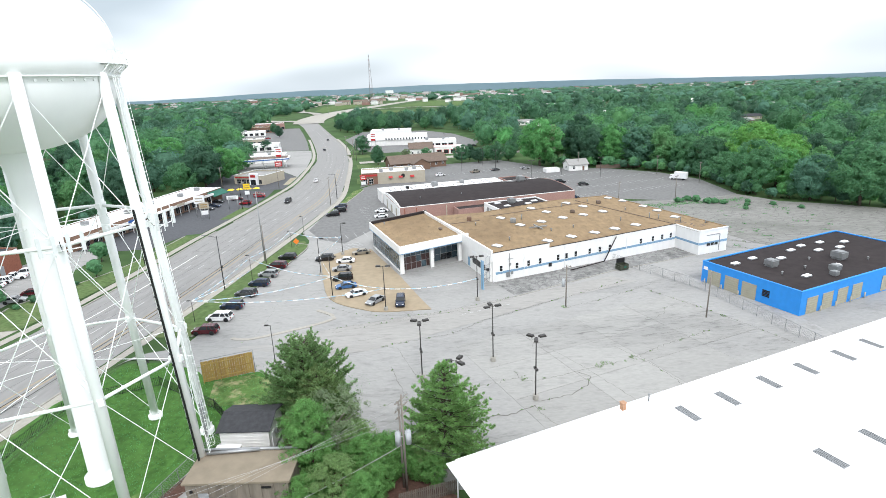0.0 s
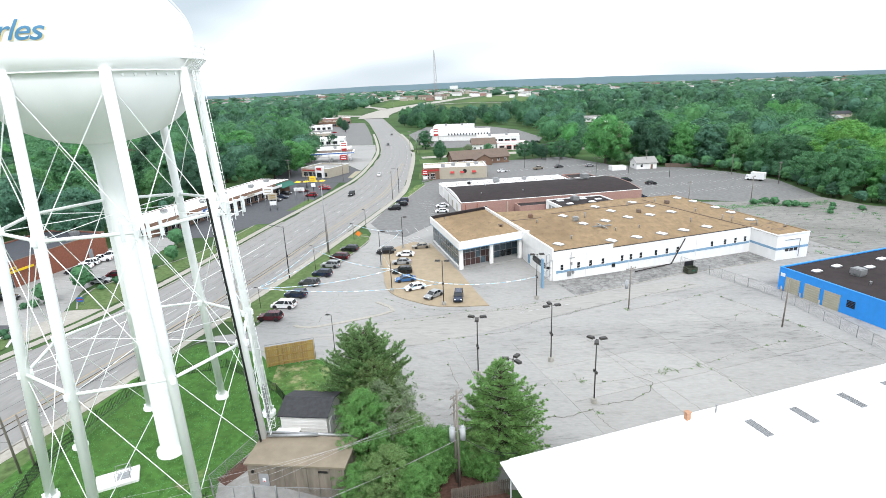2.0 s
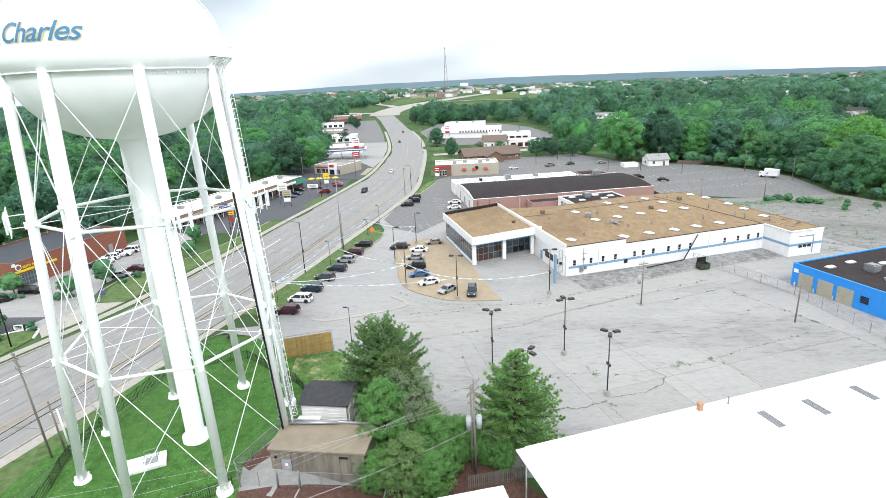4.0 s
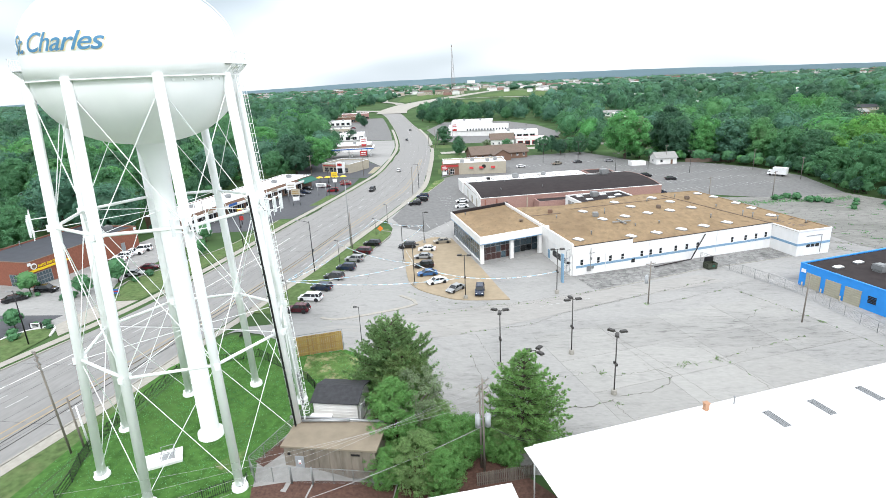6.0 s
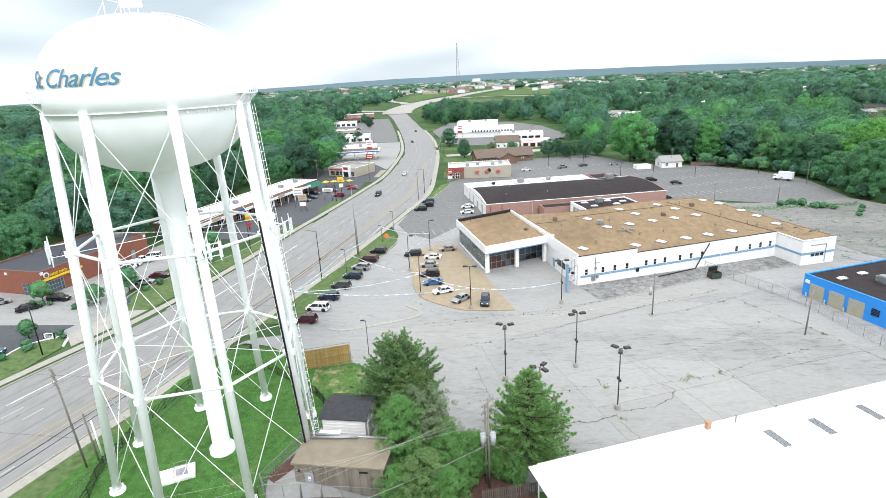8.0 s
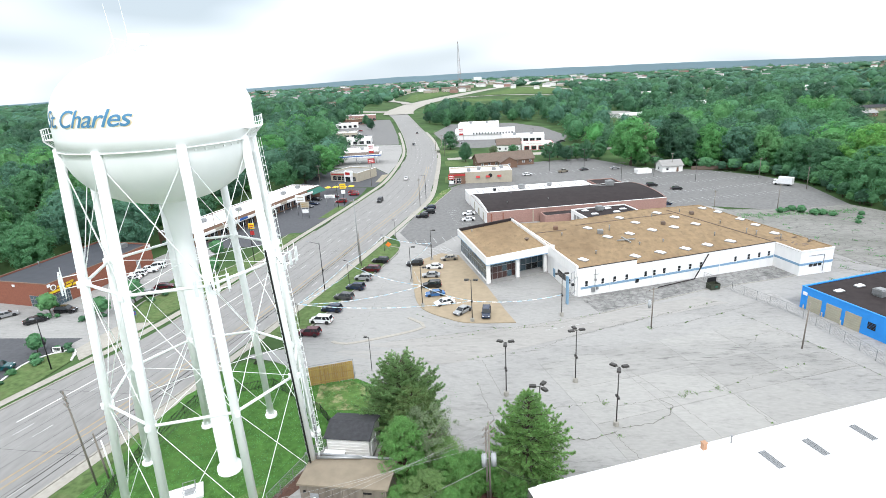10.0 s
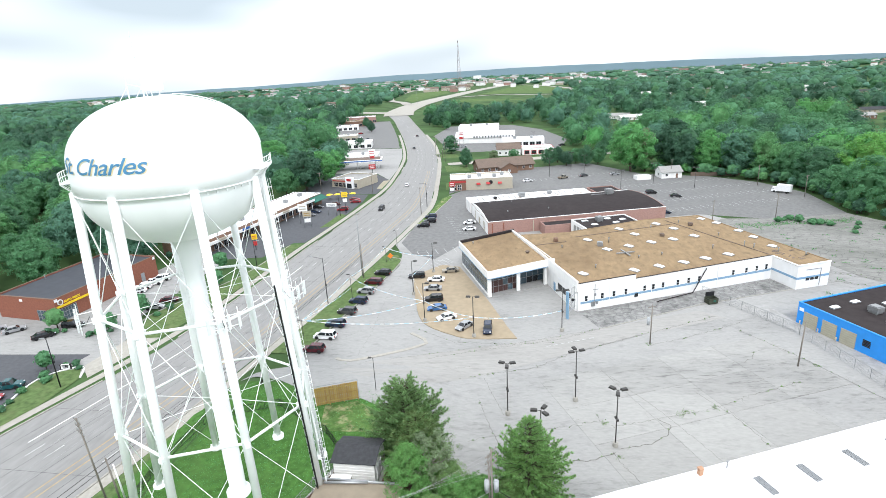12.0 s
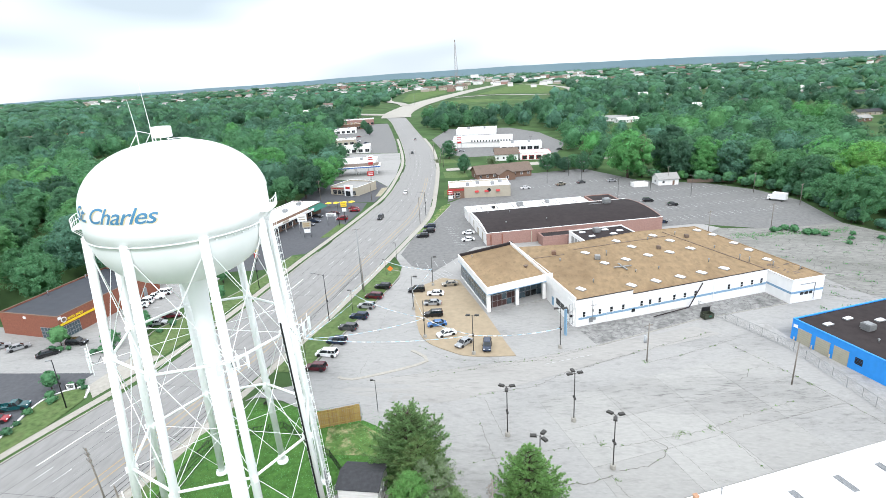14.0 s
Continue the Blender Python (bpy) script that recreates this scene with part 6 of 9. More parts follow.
def gable(name, x, y, rz, w, d, h, rise, wall, roof, label, cat, over=0.5, porch=False):
    """A house with a pitched roof along its length."""
    z = ground_z(x, y)
    root = thing(name, x, y, z, rz, label, cat)
    bm = B()
    box(bm, w / 2, d / 2, h / 2 - 0.3, w, d, h + 0.6)
    part("wall", bm, M[wall], root)
    for sx in (0.0, w):
        bm = B()
        a, b, c = bm.verts.new((sx, 0, h)), bm.verts.new((sx, d, h)), bm.verts.new((sx, d / 2, h + rise))
        bm.faces.new((a, b, c) if sx else (b, a, c))
        part("gable_end", bm, M[wall], root)
    for sg in (0, 1):
        bm = B()
        e0, e1 = (-over, d / 2) if sg == 0 else (d / 2, d + over)
        low = h - over * rise / (d / 2)
        f = (lambda x, y: h + rise - abs(y - d / 2) * rise / (d / 2))
        prism(bm, [(-over, e0), (w + over, e0), (w + over, e1), (-over, e1)], lambda x, y: f(x, y) + 0.03, lambda x, y: f(x, y) + 0.2)
        part("roof", bm, M[roof], root)
    n = max(2, int(w / 3.5))
    for k in range(n):
        if k == n // 2:
            bm = B()
            box(bm, (k + 0.5) * w / n, -0.03, 1.05, 1.0, 0.1, 2.1)
            part("door", bm, M["brick_brown" if wall != "brick_brown" else "white"], root)
        else:
            pane_window(root, "window", (k + 0.5) * w / n, 1.6, 1.2, 1.3, 0.0, "glass", "white", 1, 2, 0.09, 0)
    pane_window(root, "window", d * 0.5, 1.6, 1.2, 1.3, 0.0, "glass", "white", 1, 2, 0.09, 1)
    pane_window(root, "window", d * 0.5, 1.6, 1.2, 1.3, w, "glass", "white", 1, 2, 0.09, 2)
    return root


gable("brick_house", -29.0, 293.0, 20, 31, 13, 3.2, 3.4, "brick_brown", "shingle", "low brown brick house with a brown shingle roof", "house", 0.8)
cross = gable("gable_wing", -20.0, 299.0, -70, 9, 9, 3.2, 2.4, "brick_brown", "shingle", "brown brick gabled wing of the house", "house wing")
gable("white_cottage", 61.0, 273.0, 12, 10, 7.5, 3.0, 2.2, "white_wall", "concrete", "small white cottage with a pale roof", "house")
gable("red_trim_shop", -23, 355, 6, 15, 13, 4.0, 3.2, "white_wall", "shingle", "white gabled shop with red trimmed windows", "shop")
red_mall = hall("red_trim_mall", -7, 357, 6, 20, 13, 4.4, "white_wall", "white_metal", "low white shop row with red trim", "strip mall", 0.4, "red")
for k in range(4):
    pane_window(red_mall, "shop_window", 3 + 4.5 * k, 1.6, 3.0, 2.4, 0.0, "glass", "red", 1, 1, 0.25, 0)
# white diner with a barrel roof
bar = thing("barrel_roof_diner", -58, 418, ground_z(-40, 430), 0, "long white diner with a ribbed barrel roof", "diner")
bm = B()
box(bm, 22, 7, 1.9, 44, 14, 4.4)
part("wall", bm, M["white_wall"], bar)
bm = B()
rows = []
for k in range(13):
    a = math.pi * k / 12
    rows.append([bm.verts.new((x, 7 - 7.6 * math.cos(a), 4.0 + 4.2 * math.sin(a))) for x in (-0.4, 44.4)])
for p, q in zip(rows, rows[1:]):
    bm.faces.new((p[0], p[1], q[1], q[0])).smooth = True
bm.faces.new([r[0] for r in rows]), bm.faces.new([r[1] for r in rows][::-1])
part("barrel_roof", bm, M["white_metal"], bar)
for k in range(14):
    bm = B()
    box(bm, 14 + 2.2 * k, -0.9, 4.9, 0.9, 0.5, 1.5)
    part("dormer_window", bm, M["glass"], bar)
far_white = hall("white_retail_hall", -66, 496, 2, 36, 22, 4.6, "white_wall", "white_metal", "large white-roofed retail hall far off", "shop", 0.5)
front2 = hall("white_retail_row", -22, 399, 2, 30, 16, 4.6, "white_wall", "white_metal", "flat white-roofed row of shops", "shop", 0.4)
for k in range(6):
    pane_window(front2, "shop_window", 3 + 4.6 * k, 1.5, 3.4, 2.2, 0.0, "glass", "alu", 2, 1, 0.12, 0)
for hb, w in ((far_white, 36), (front2, 30)):
    rooftop_unit(hb, w * 0.3, 8, 4.3, 2.4)
    rooftop_unit(hb, w * 0.7, 9, 4.3, 2.0)

# apartments and shops on the far hill
for x, y, w in ((-318, 1700, 40), (-272, 1720, 44), (-226, 1740, 40)):
    ap = gable("apartment_block", x, y, 12, w, 16, 9.5, 4.5, "beige", "shingle", "beige apartment block with a brown roof on the far hill", "apartment block")
    for j in range(3):
        for k in range(6):
            pane_window(ap, "window", w * (k + 0.5) / 6, 1.8 + 3.0 * j, 1.8, 1.6, -0.02, "glass", "white", 1, 1, 0.2, 0)
fr = random.Random(11)
for k in range(28):
    x, y = fr.uniform(-420, 520), fr.uniform(1950, 3600)
    w, d, h = fr.uniform(16, 42), fr.uniform(10, 20), fr.uniform(4, 7)
    hb = plain_store("distant_store", x, y, fr.uniform(-20, 20), w, d, h, fr.choice(("white_wall", "beige", "brick_pink", "brick_brown")), fr.choice(("white_metal", "white_metal", "concrete")), "distant flat-roofed store beside the highway", "store")
    tagged(hb, group="distant stores")
# houses among the trees
HOUSES = []
SPOTS = [(250, 500, 26, 0), (211, 430, 18, 1), (288, 548, 20, 2), (362, 830, 24, 0), (250, 538, 15, 2), (170, 540, 14, 3), (256, 985, 20, 0), (84, 555, 26, 3), (70, 575, 24, 4), (160, 1090, 22, 2), (288, 1480, 60, 4),
         (-528, 595, 30, 3), (-572, 618, 26, 5), (-392, 404, 20, 4), (-955, 910, 40, 3), (-1000, 1220, 60, 3), (-640, 760, 30, 4), (420, 700, 22, 0), (340, 600, 18, 2), (470, 820, 24, 1), (180, 700, 20, 3), (130, 820, 24, 4), (-300, 420, 16, 1), (-460, 760, 24, 2)]
for k in range(46):
    x, y = (fr.uniform(150, 760), fr.uniform(420, 1000)) if k % 2 else (fr.uniform(-900, -240), fr.uniform(420, 1000))
    if -330 < x < -60 and y > 650:
        continue
    SPOTS.append((x, y, fr.uniform(12, 20), k % 5))
for x, y, w, c in SPOTS:
    HOUSES.append((x, y))
    hb = gable("woodland_house", x, y, fr.uniform(-15, 25), w, fr.uniform(8, 11), 2.9 if y < 900 else 5.5, fr.uniform(1.4, 2.4), ("brick_brown", "brick_pink", "beige", "white_wall", "white_wall", "brick")[c],
               ("concrete", "shingle", "shingle_grey", "white_wall", "concrete", "brick")[c], "low house half hidden among trees", "house")
    tagged(hb, group="houses among trees")
# the town beyond, too far to count
TOWN = {"white_wall": B(), "beige": B(), "shingle": B(), "concrete": B(), "brick_pink": B()}
for k in range(400):
    if k < 170:
        x, y = fr.gauss(-620, 420), fr.uniform(1500, 3600)
    elif k < 205:
        x, y = fr.gauss(120, 260), fr.uniform(1750, 3300)
    else:
        x, y = fr.uniform(-2600, 1900), fr.uniform(2200, 4300)
    if abs(x + 60) < 190 and y < 1550:
        continue
    HOUSES.append((x, y))
    s = 0.7 + y / 4000
    w, d, h, t = fr.uniform(12, 30) * s, fr.uniform(8, 15) * s, fr.uniform(5, 9) * s, fr.uniform(-0.6, 0.6)
    z = ground_z(x, y)
    box(TOWN[fr.choice(("white_wall", "white_wall", "beige", "brick_pink"))], x, y, z + h / 2, w, d, h, t)
    rf = TOWN[fr.choice(("shingle", "concrete", "concrete"))]
    c, s2 = math.cos(t), math.sin(t)
    pt = lambda a, b_, zz: rf.verts.new((x + c * a - s2 * b_, y + s2 * a + c * b_, zz))
    rise = 0.3 * d
    e = [pt(-w / 2, -d / 2, z + h), pt(w / 2, -d / 2, z + h), pt(w / 2, d / 2, z + h), pt(-w / 2, d / 2, z + h), pt(-w / 2, 0, z + h + rise), pt(w / 2, 0, z + h + rise)]
    for f in ((0, 1, 5, 4), (2, 3, 4, 5), (0, 4, 3), (1, 2, 5)):
        rf.faces.new([e[i] for i in f])
# a wooded ridge at the edge of sight, distance haze painted into its blue
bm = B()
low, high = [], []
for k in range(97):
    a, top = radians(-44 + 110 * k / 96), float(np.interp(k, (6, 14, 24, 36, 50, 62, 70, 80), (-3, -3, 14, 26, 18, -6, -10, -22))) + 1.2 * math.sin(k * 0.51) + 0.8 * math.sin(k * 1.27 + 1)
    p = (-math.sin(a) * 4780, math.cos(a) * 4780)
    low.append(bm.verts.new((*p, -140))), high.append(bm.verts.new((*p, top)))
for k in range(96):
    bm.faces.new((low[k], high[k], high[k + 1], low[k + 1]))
solid("backdrop", bm, M["ridge"], "long wooded ridge painted haze blue at the edge of sight", "ridge", kind="structure")
for m, bmx in TOWN.items():
    solid("distant_town", bmx, M[m], "pale houses and stores of a distant town", "town", kind="stuff")

# ---- trees ----
def profile(kind, h):
    """Half width of a crown at the height h of 0 to 1."""
    if kind == "cone":
        return (1 - h) ** 0.4 * min(1.0, (h + 0.35) / 0.65) * 1.12
    if kind == "flame":
        return math.sqrt(max(0.0, 1 - (2 * h - 1) ** 2)) * (1.1 - 0.5 * h)
    return max(0.0, 1 - abs(2 * h - 1) ** 2.4) ** 0.5 * (1.06 - 0.16 * h)


def crown_arrays(rng, radius, height, clumps, leaves, size, base=0.0, kind="round", fine=0.2, loose=0.0, core=0.76, slices=(9, 12)):
    """Leaves gathered in clumps over an uneven crown, and the closed body inside it."""
    p1, p2, p3 = rng.uniform(0, 6.28, 3)
    bend = lambda a, h: 1 + 0.13 * math.sin(2 * a + p1 + 3 * h) + 0.09 * math.sin(5 * a + p2 - 7 * h) + 0.07 * math.sin(3 * a + p3 + 11 * h)
    cs = []
    for k in range(clumps):
        h, a = rng.uniform(0.03, 0.99), rng.uniform(0, 6.2832)
        r = radius * profile(kind, h) * bend(a, h) * (rng.uniform(0.80, 1.0) - loose * rng.uniform(0, 0.6)) * (1.0 if rng.uniform() < 0.85 else 1.1)
        r = max(0.0, r - radius * fine * 0.4)
        cs.append((r * math.cos(a), r * math.sin(a), base + height * (h * (1 - 0.6 * fine) + 0.2 * fine)))
    cs = np.array(cs)
    idx = rng.integers(0, clumps, leaves)
    v = rng.normal(size=(leaves, 3))
    v /= np.linalg.norm(v, axis=1)[:, None]
    ctr = cs[idx] + v * (radius * fine * rng.uniform(0.2, 1.0, leaves) ** 0.5)[:, None] * np.array([1, 1, 0.75])
    out = (ctr - np.array([0, 0, base + height * 0.42])) / np.array([radius, radius, height * 0.5])
    out /= np.linalg.norm(out, axis=1)[:, None] + 1e-6
    nrm = 0.55 * v + 0.85 * out + 0.33 * rng.normal(size=(leaves, 3)) + np.array([0, 0, 0.38])
    nrm /= np.linalg.norm(nrm, axis=1)[:, None]
    t = np.cross(nrm, rng.normal(size=(leaves, 3)))
    t /= np.linalg.norm(t, axis=1)[:, None]
    b = np.cross(nrm, t)
    s = size * rng.uniform(0.6, 1.3, leaves)[:, None]
    quad = np.stack([ctr - t * s, ctr - b * s * 0.55, ctr + t * s, ctr + b * s * 0.55], 1)
    quad[:, 1] += nrm * s * 0.2
    n, m = slices
    ev, ef = [], []
    for i in range(n + 1):
        h = 0.04 + 0.92 * i / n
        for j in range(m):
            a = 2 * math.pi * j / m
            r = radius * profile(kind, h) * bend(a, h) * core * rng.uniform(0.9, 1.08)
            ev.append((r * math.cos(a), r * math.sin(a), base + height * (0.5 + (h - 0.5) * (core + 0.14))))
    for i in range(n):
        for j in range(m):
            q, w = i * m + j, i * m + (j + 1) % m
            ef += [(q, w, w + m), (q, w + m, q + m)]
    return quad, np.array(ev), np.array(ef)


def quads_mesh(name, quad, mat, extra=None):
    """A mesh of loose leaves, of three or four corners, and of the body beneath them where given."""
    v = quad.reshape(-1, 3)
    faces, verts = np.arange(len(v)).reshape(-1, quad.shape[1]).tolist(), v
    if extra is not None:
        faces = faces + (extra[1] + len(v)).tolist()
        verts = np.concatenate([v, extra[0]])
    me = bpy.data.meshes.new(name)
    me.from_pydata(verts.tolist(), [], faces)
    me.materials.append(mat)
    return me


def trunk_mesh(h, r, limbs, rng, spread):
    bm = B()
    pts = [Vector((0, 0, -0.3))]
    for k in range(1, 5):
        pts.append(Vector((rng.normal() * 0.05 * h * 0.3, rng.normal() * 0.05 * h * 0.3, h * k / 4)))
    for k in range(4):
        rod(bm, pts[k], pts[k + 1], r * (1 - 0.2 * k), r * (1 - 0.2 * (k + 1)), 8, k == 0)
    for k in range(limbs):
        a = 2 * math.pi * k / limbs + rng.uniform(-0.4, 0.4)
        p = pts[2].lerp(pts[4], rng.uniform(0, 0.8))
        q = p + Vector((math.cos(a) * spread, math.sin(a) * spread, h * rng.uniform(0.25, 0.5)))
        rod(bm, p, q, r * 0.42, r * 0.12, 6, False)
    return mesh_of("trunk", bm, M["bark"])


def tree_kind(seed, radius, height, mat, clumps=60, leaves=3000, size=0.5, stem=2.0, kind="round", fine=0.2, loose=0.0, core=0.76, limbs=6, bark=None, corners=4):
    """The meshes of one kind of tree: trunk and crown."""
    rng = np.random.default_rng(seed)
    quad, ev, ef = crown_arrays(rng, radius, height - stem, clumps, leaves, size, stem, kind, fine, loose, core or 0.5)
    tr = trunk_mesh(stem + (height - stem) * (0.8 if kind == "cone" else 0.55), 0.028 * height, limbs, rng, radius * 0.6)
    if bark:
        tr.materials[0] = M[bark]
    return tr, quads_mesh("crown", quad[:, :corners], M[mat], (ev, ef) if core else None)


def plant(kind, x, y, s=1.0, rz=0.0, label="", group="", name="tree", cat="tree", z=None, green=None):
    ob = new(name, kind[0])
    ob.matrix_basis = Matrix.LocRotScale((x, y, ground_z(x, y) if z is None else z), Euler((0, 0, rz)), (s, s, s * (0.9 + 0.2 * ((x * 7.3 + y * 3.1) % 1))))
    tagged(ob, label, cat, group)
    c = new("crown", kind[1])
    c.parent = ob
    if green:
        c.material_slots[0].link = "OBJECT"
        c.material_slots[0].material = M[green]
    return ob


MIDS = [tree_kind(20 + k, (6.6, 7.2, 5.8, 6.4)[k % 4], (14.0, 15.5, 13.0, 14.5, 12.5, 16.0)[k], "leaf_elm", 150, 8200, 0.40, 1.4, ("round", "round", "flame")[k % 3], (0.18, 0.155, 0.2)[k % 3], 0.3, 0.44, corners=3) for k in range(6)]
SMALLS = [tree_kind(40 + k, 2.0, 4.6, ("leaf_elm", "leaf_maple")[k % 2], 26, 650, 0.24, 0.9, "round", 0.25) for k in range(3)]
BUSHES = [tree_kind(50 + k, 0.8, 1.1, ("leaf_oak", "leaf_elm")[k % 2], 12, 260, 0.12, 0.02, "round", 0.3) for k in range(2)]

# the group beside the cabin: a dense juniper, mixed broadleaves, a pale thin tree, and a white pine
near_a = tree_kind(62, 3.9, 9.6, "leaf_fresh", 620, 36000, 0.115, 0.2, "round", 0.10, 0.85, 0.0, 0, corners=3)
near_b = tree_kind(63, 4.2, 8.4, "leaf_mixed", 520, 28000, 0.12, 0.3, "round", 0.10, 0.85, 0.0, 0, corners=3)
near_c = tree_kind(64, 3.4, 6.4, "leaf_fresh", 420, 20000, 0.115, 0.2, "round", 0.11, 0.85, 0.0, 0, corners=3)
thin = tree_kind(65, 4.2, 10.4, "leaf_olive", 150, 6500, 0.12, 2.0, "round", 0.13, 0.5, 0.0, 9, "bark_pale")
plant(thin, -14.0, 55.4, 1.0, 1.2, "sparse grey-green tree with pale bare limbs")
plant(near_a, -16.2, 52.0, 1.0, 0.4, "leafy bright green tree beside the cabin")
plant(near_b, -11.6, 54.5, 0.85, 1.4, "leafy mid green tree among others beside the cabin")
plant(near_c, -10.2, 51.4, 1.0, 0.9, "bushy green tree near the utility pole")
plant(near_c, -4.4, 52.6, 0.5, 2.9, "low bushy green tree behind the utility pole")
plant(near_c, -7.9, 53.6, 0.85, 1.9, "bushy green tree behind the utility pole")
plant(near_b, -12.6, 47.2, 0.9, 2.9, "bushy green tree behind the low white roof")
plant(near_a, -9.8, 46.4, 0.66, 2.1, "leafy bright green tree near the utility pole")
plant(near_c, -16.0, 46.5, 0.8, 0.2, "bushy green tree beside the cabin")
plant(near_c, -8.6, 50.2, 0.72, 0.5, "bushy green tree near the utility pole")
plant(near_c, -6.6, 53.2, 0.8, 2.2, "bushy green tree behind the utility pole")
plant(near_b, -3.6, 54.2, 0.6, 0.7, "low green tree between the pole and the pine")
plant(near_c, -2.6, 51.6, 0.55, 1.1, "low bushy green tree beside the old fence")


def conifer(x, y, h, r, seed, tiers, mat, full, climb, label):
    """Whorls of branches that carry side twigs, each twig set with tufts of needles. full: how round the crown is; climb: how steeply the branches rise."""
    rng = np.random.default_rng(seed)
    ob = new("pine_tree", trunk_mesh(h * 0.93, 0.24, 0, rng, 0))
    ob.matrix_basis = pose(x, y, ground_z(x, y))
    tagged(ob, label, "tree")
    bm = B()
    base, way = [], []
    for k in range(tiers):
        f = k / (tiers - 1)
        reach = r * (1 - f * 0.97) ** full * min(1.0, 0.72 + 1.6 * f) * rng.uniform(0.86, 1.12)
        m = max(6, int(14 - 7 * f))
        for j in range(m):
            a = 2 * math.pi * (j + rng.uniform(-0.35, 0.35)) / m + k * 0.77
            L = reach * rng.uniform(0.70, 1.12)
            p = np.array([0, 0, h * (0.05 + 0.86 * f) + rng.uniform(-0.2, 0.2)])
            fw = np.array([math.cos(a), math.sin(a), 0.0])
            side = np.array([-fw[1], fw[0], 0.0])
            rise = climb + 0.4 * f + rng.uniform(-0.06, 0.08)
            at_s = lambda q: p + fw * L * q + np.array([0, 0, L * (rise * q * q + 0.06 * q)])
            rod(bm, p.tolist(), at_s(0.95).tolist(), 0.05, 0.015, 4, False)
            n = max(3, int(L / 0.30))
            for i in range(n):
                q = 0.28 + 0.72 * (i + rng.uniform()) / n
                tl = (0.18 + 0.75 * (1 - q) * min(1.0, L / 3.0)) * rng.uniform(0.7, 1.3)
                d = side * (0.85 if i % 2 else -0.85) + fw * 0.7 + np.array([0, 0, 0.22 + climb])
                d = (d if q < 0.93 else fw + np.array([0, 0, 0.4])) + rng.normal(size=3) * 0.15
                d /= np.linalg.norm(d)
                for u in (0.35, 0.7, 1.0):
                    base.append(at_s(q) + d * tl * u)
                    way.append(d)
    part("branch", bm, M["bark"], ob)
    per = 9
    o, d = np.repeat(np.array(base), per, 0), np.repeat(np.array(way), per, 0)
    o = o + rng.normal(size=o.shape) * 0.05
    d = d * 0.7 + np.array([0, 0, 0.45]) + rng.normal(size=d.shape) * 0.5
    d /= np.linalg.norm(d, axis=1)[:, None]
    t = np.cross(d, rng.normal(size=d.shape))
    t /= np.linalg.norm(t, axis=1)[:, None]
    n = rng.uniform(0.2, 0.42, len(o))[:, None]
    w = 0.042
    quads = np.stack([o - t * w * 0.5, o + d * n * 0.5 - t * w, o + d * n, o + d * n * 0.5 + t * w], 1)
    crown = new("crown", quads_mesh("crown", quads, M[mat]))
    crown.parent = ob


conifer(-1.2, 56.4, 13.4, 6.3, 71, 20, "leaf_pine", 0.72, 0.14, "broad green white pine at the edge of the lot")
conifer(-18.4, 61.4, 12.8, 6.3, 72, 26, "leaf_juniper", 0.44, 0.30, "dense dark green pine on the lawn beside the shed")
conifer(-16.4, 58.6, 10.6, 4.2, 73, 21, "leaf_juniper_pale", 0.46, 0.30, "pale green pine in front of a darker one")

# street trees and shrubs west of the road
for x, y, s, lab in ((-112.0, 99.5, 1.1, "young green tree on an island in front of the shop"), (-96, 107.5, 1.35, "round young tree on the grass verge"), (-98.6, 82.0, 0.95, "small round tree on the planted island"),
                     (-93.5, 141, 1.25, "young tree on the verge"), (-98.4, 99.5, 1.15, "young tree on the verge"), (-87, 128, 1.0, "young tree on the verge")):
    plant(SMALLS[int(abs(x)) % 3], x, y, s, x, lab)
for k, (x, y) in enumerate(((-95.0, 70), (-95.9, 73.5), (-94.4, 67.5), (-95.5, 83.6), (-93.5, 84), (-96.2, 79), (-91.5, 82.5), (-110.5, 97.2), (-112.4, 97), (-108.8, 98), (-101, 96.5), (-99.5, 97.5), (-97.5, 98.8), (-92, 108), (-91, 112), (-90, 117), (-88.5, 122), (-94.4, 77.5))):
    plant(BUSHES[k % 2], x, y, 0.9 + 0.25 * (k % 3), k, "low clipped green shrub", "shrubs on the verges", "shrub", "shrub")
for x, y, s, g in ((-38.7, 315, 0.62, "leaf_oak"), (-55, 368, 0.66, "leaf_oak"), (-24, 337, 0.36, "leaf_olive"), (-12, 338, 0.4, "leaf_elm"), (9, 314, 0.62, "leaf_oak"), (18.5, 313, 0.5, "leaf_dark"), (29, 312, 0.55, "leaf_oak"), (24, 322, 0.5, "leaf_elm"),
                   (36, 318, 0.5, "leaf_elm"), (14, 325, 0.55, "leaf_dark"), (40, 338, 0.6, "leaf_oak"), (-105, 566, 0.7, "leaf_dark"), (-87, 540, 0.75, "leaf_oak"), (-80, 520, 0.6, "leaf_elm"), (-95, 548, 0.6, "leaf_oak"), (-100, 600, 0.9, "leaf_oak"),
                   (-152, 515, 0.6, "leaf_dark"), (-118, 640, 0.8, "leaf_elm"), (-72, 560, 0.8, "leaf_oak"), (-64, 590, 0.9, "leaf_elm"), (-130, 405, 0.5, "leaf_dark"), (-170, 560, 0.7, "leaf_oak"), (-48, 560, 0.8, "leaf_oak"), (-20, 560, 0.85, "leaf_elm"), (-60, 625, 0.9, "leaf_oak")):
    plant(MIDS[int(abs(x)) % 6], x, y, 1.3 * s, x, "green tree beside the road", "trees along the road", green=g)

# ---- woods ----
WOODS_RNG = np.random.default_rng(5)


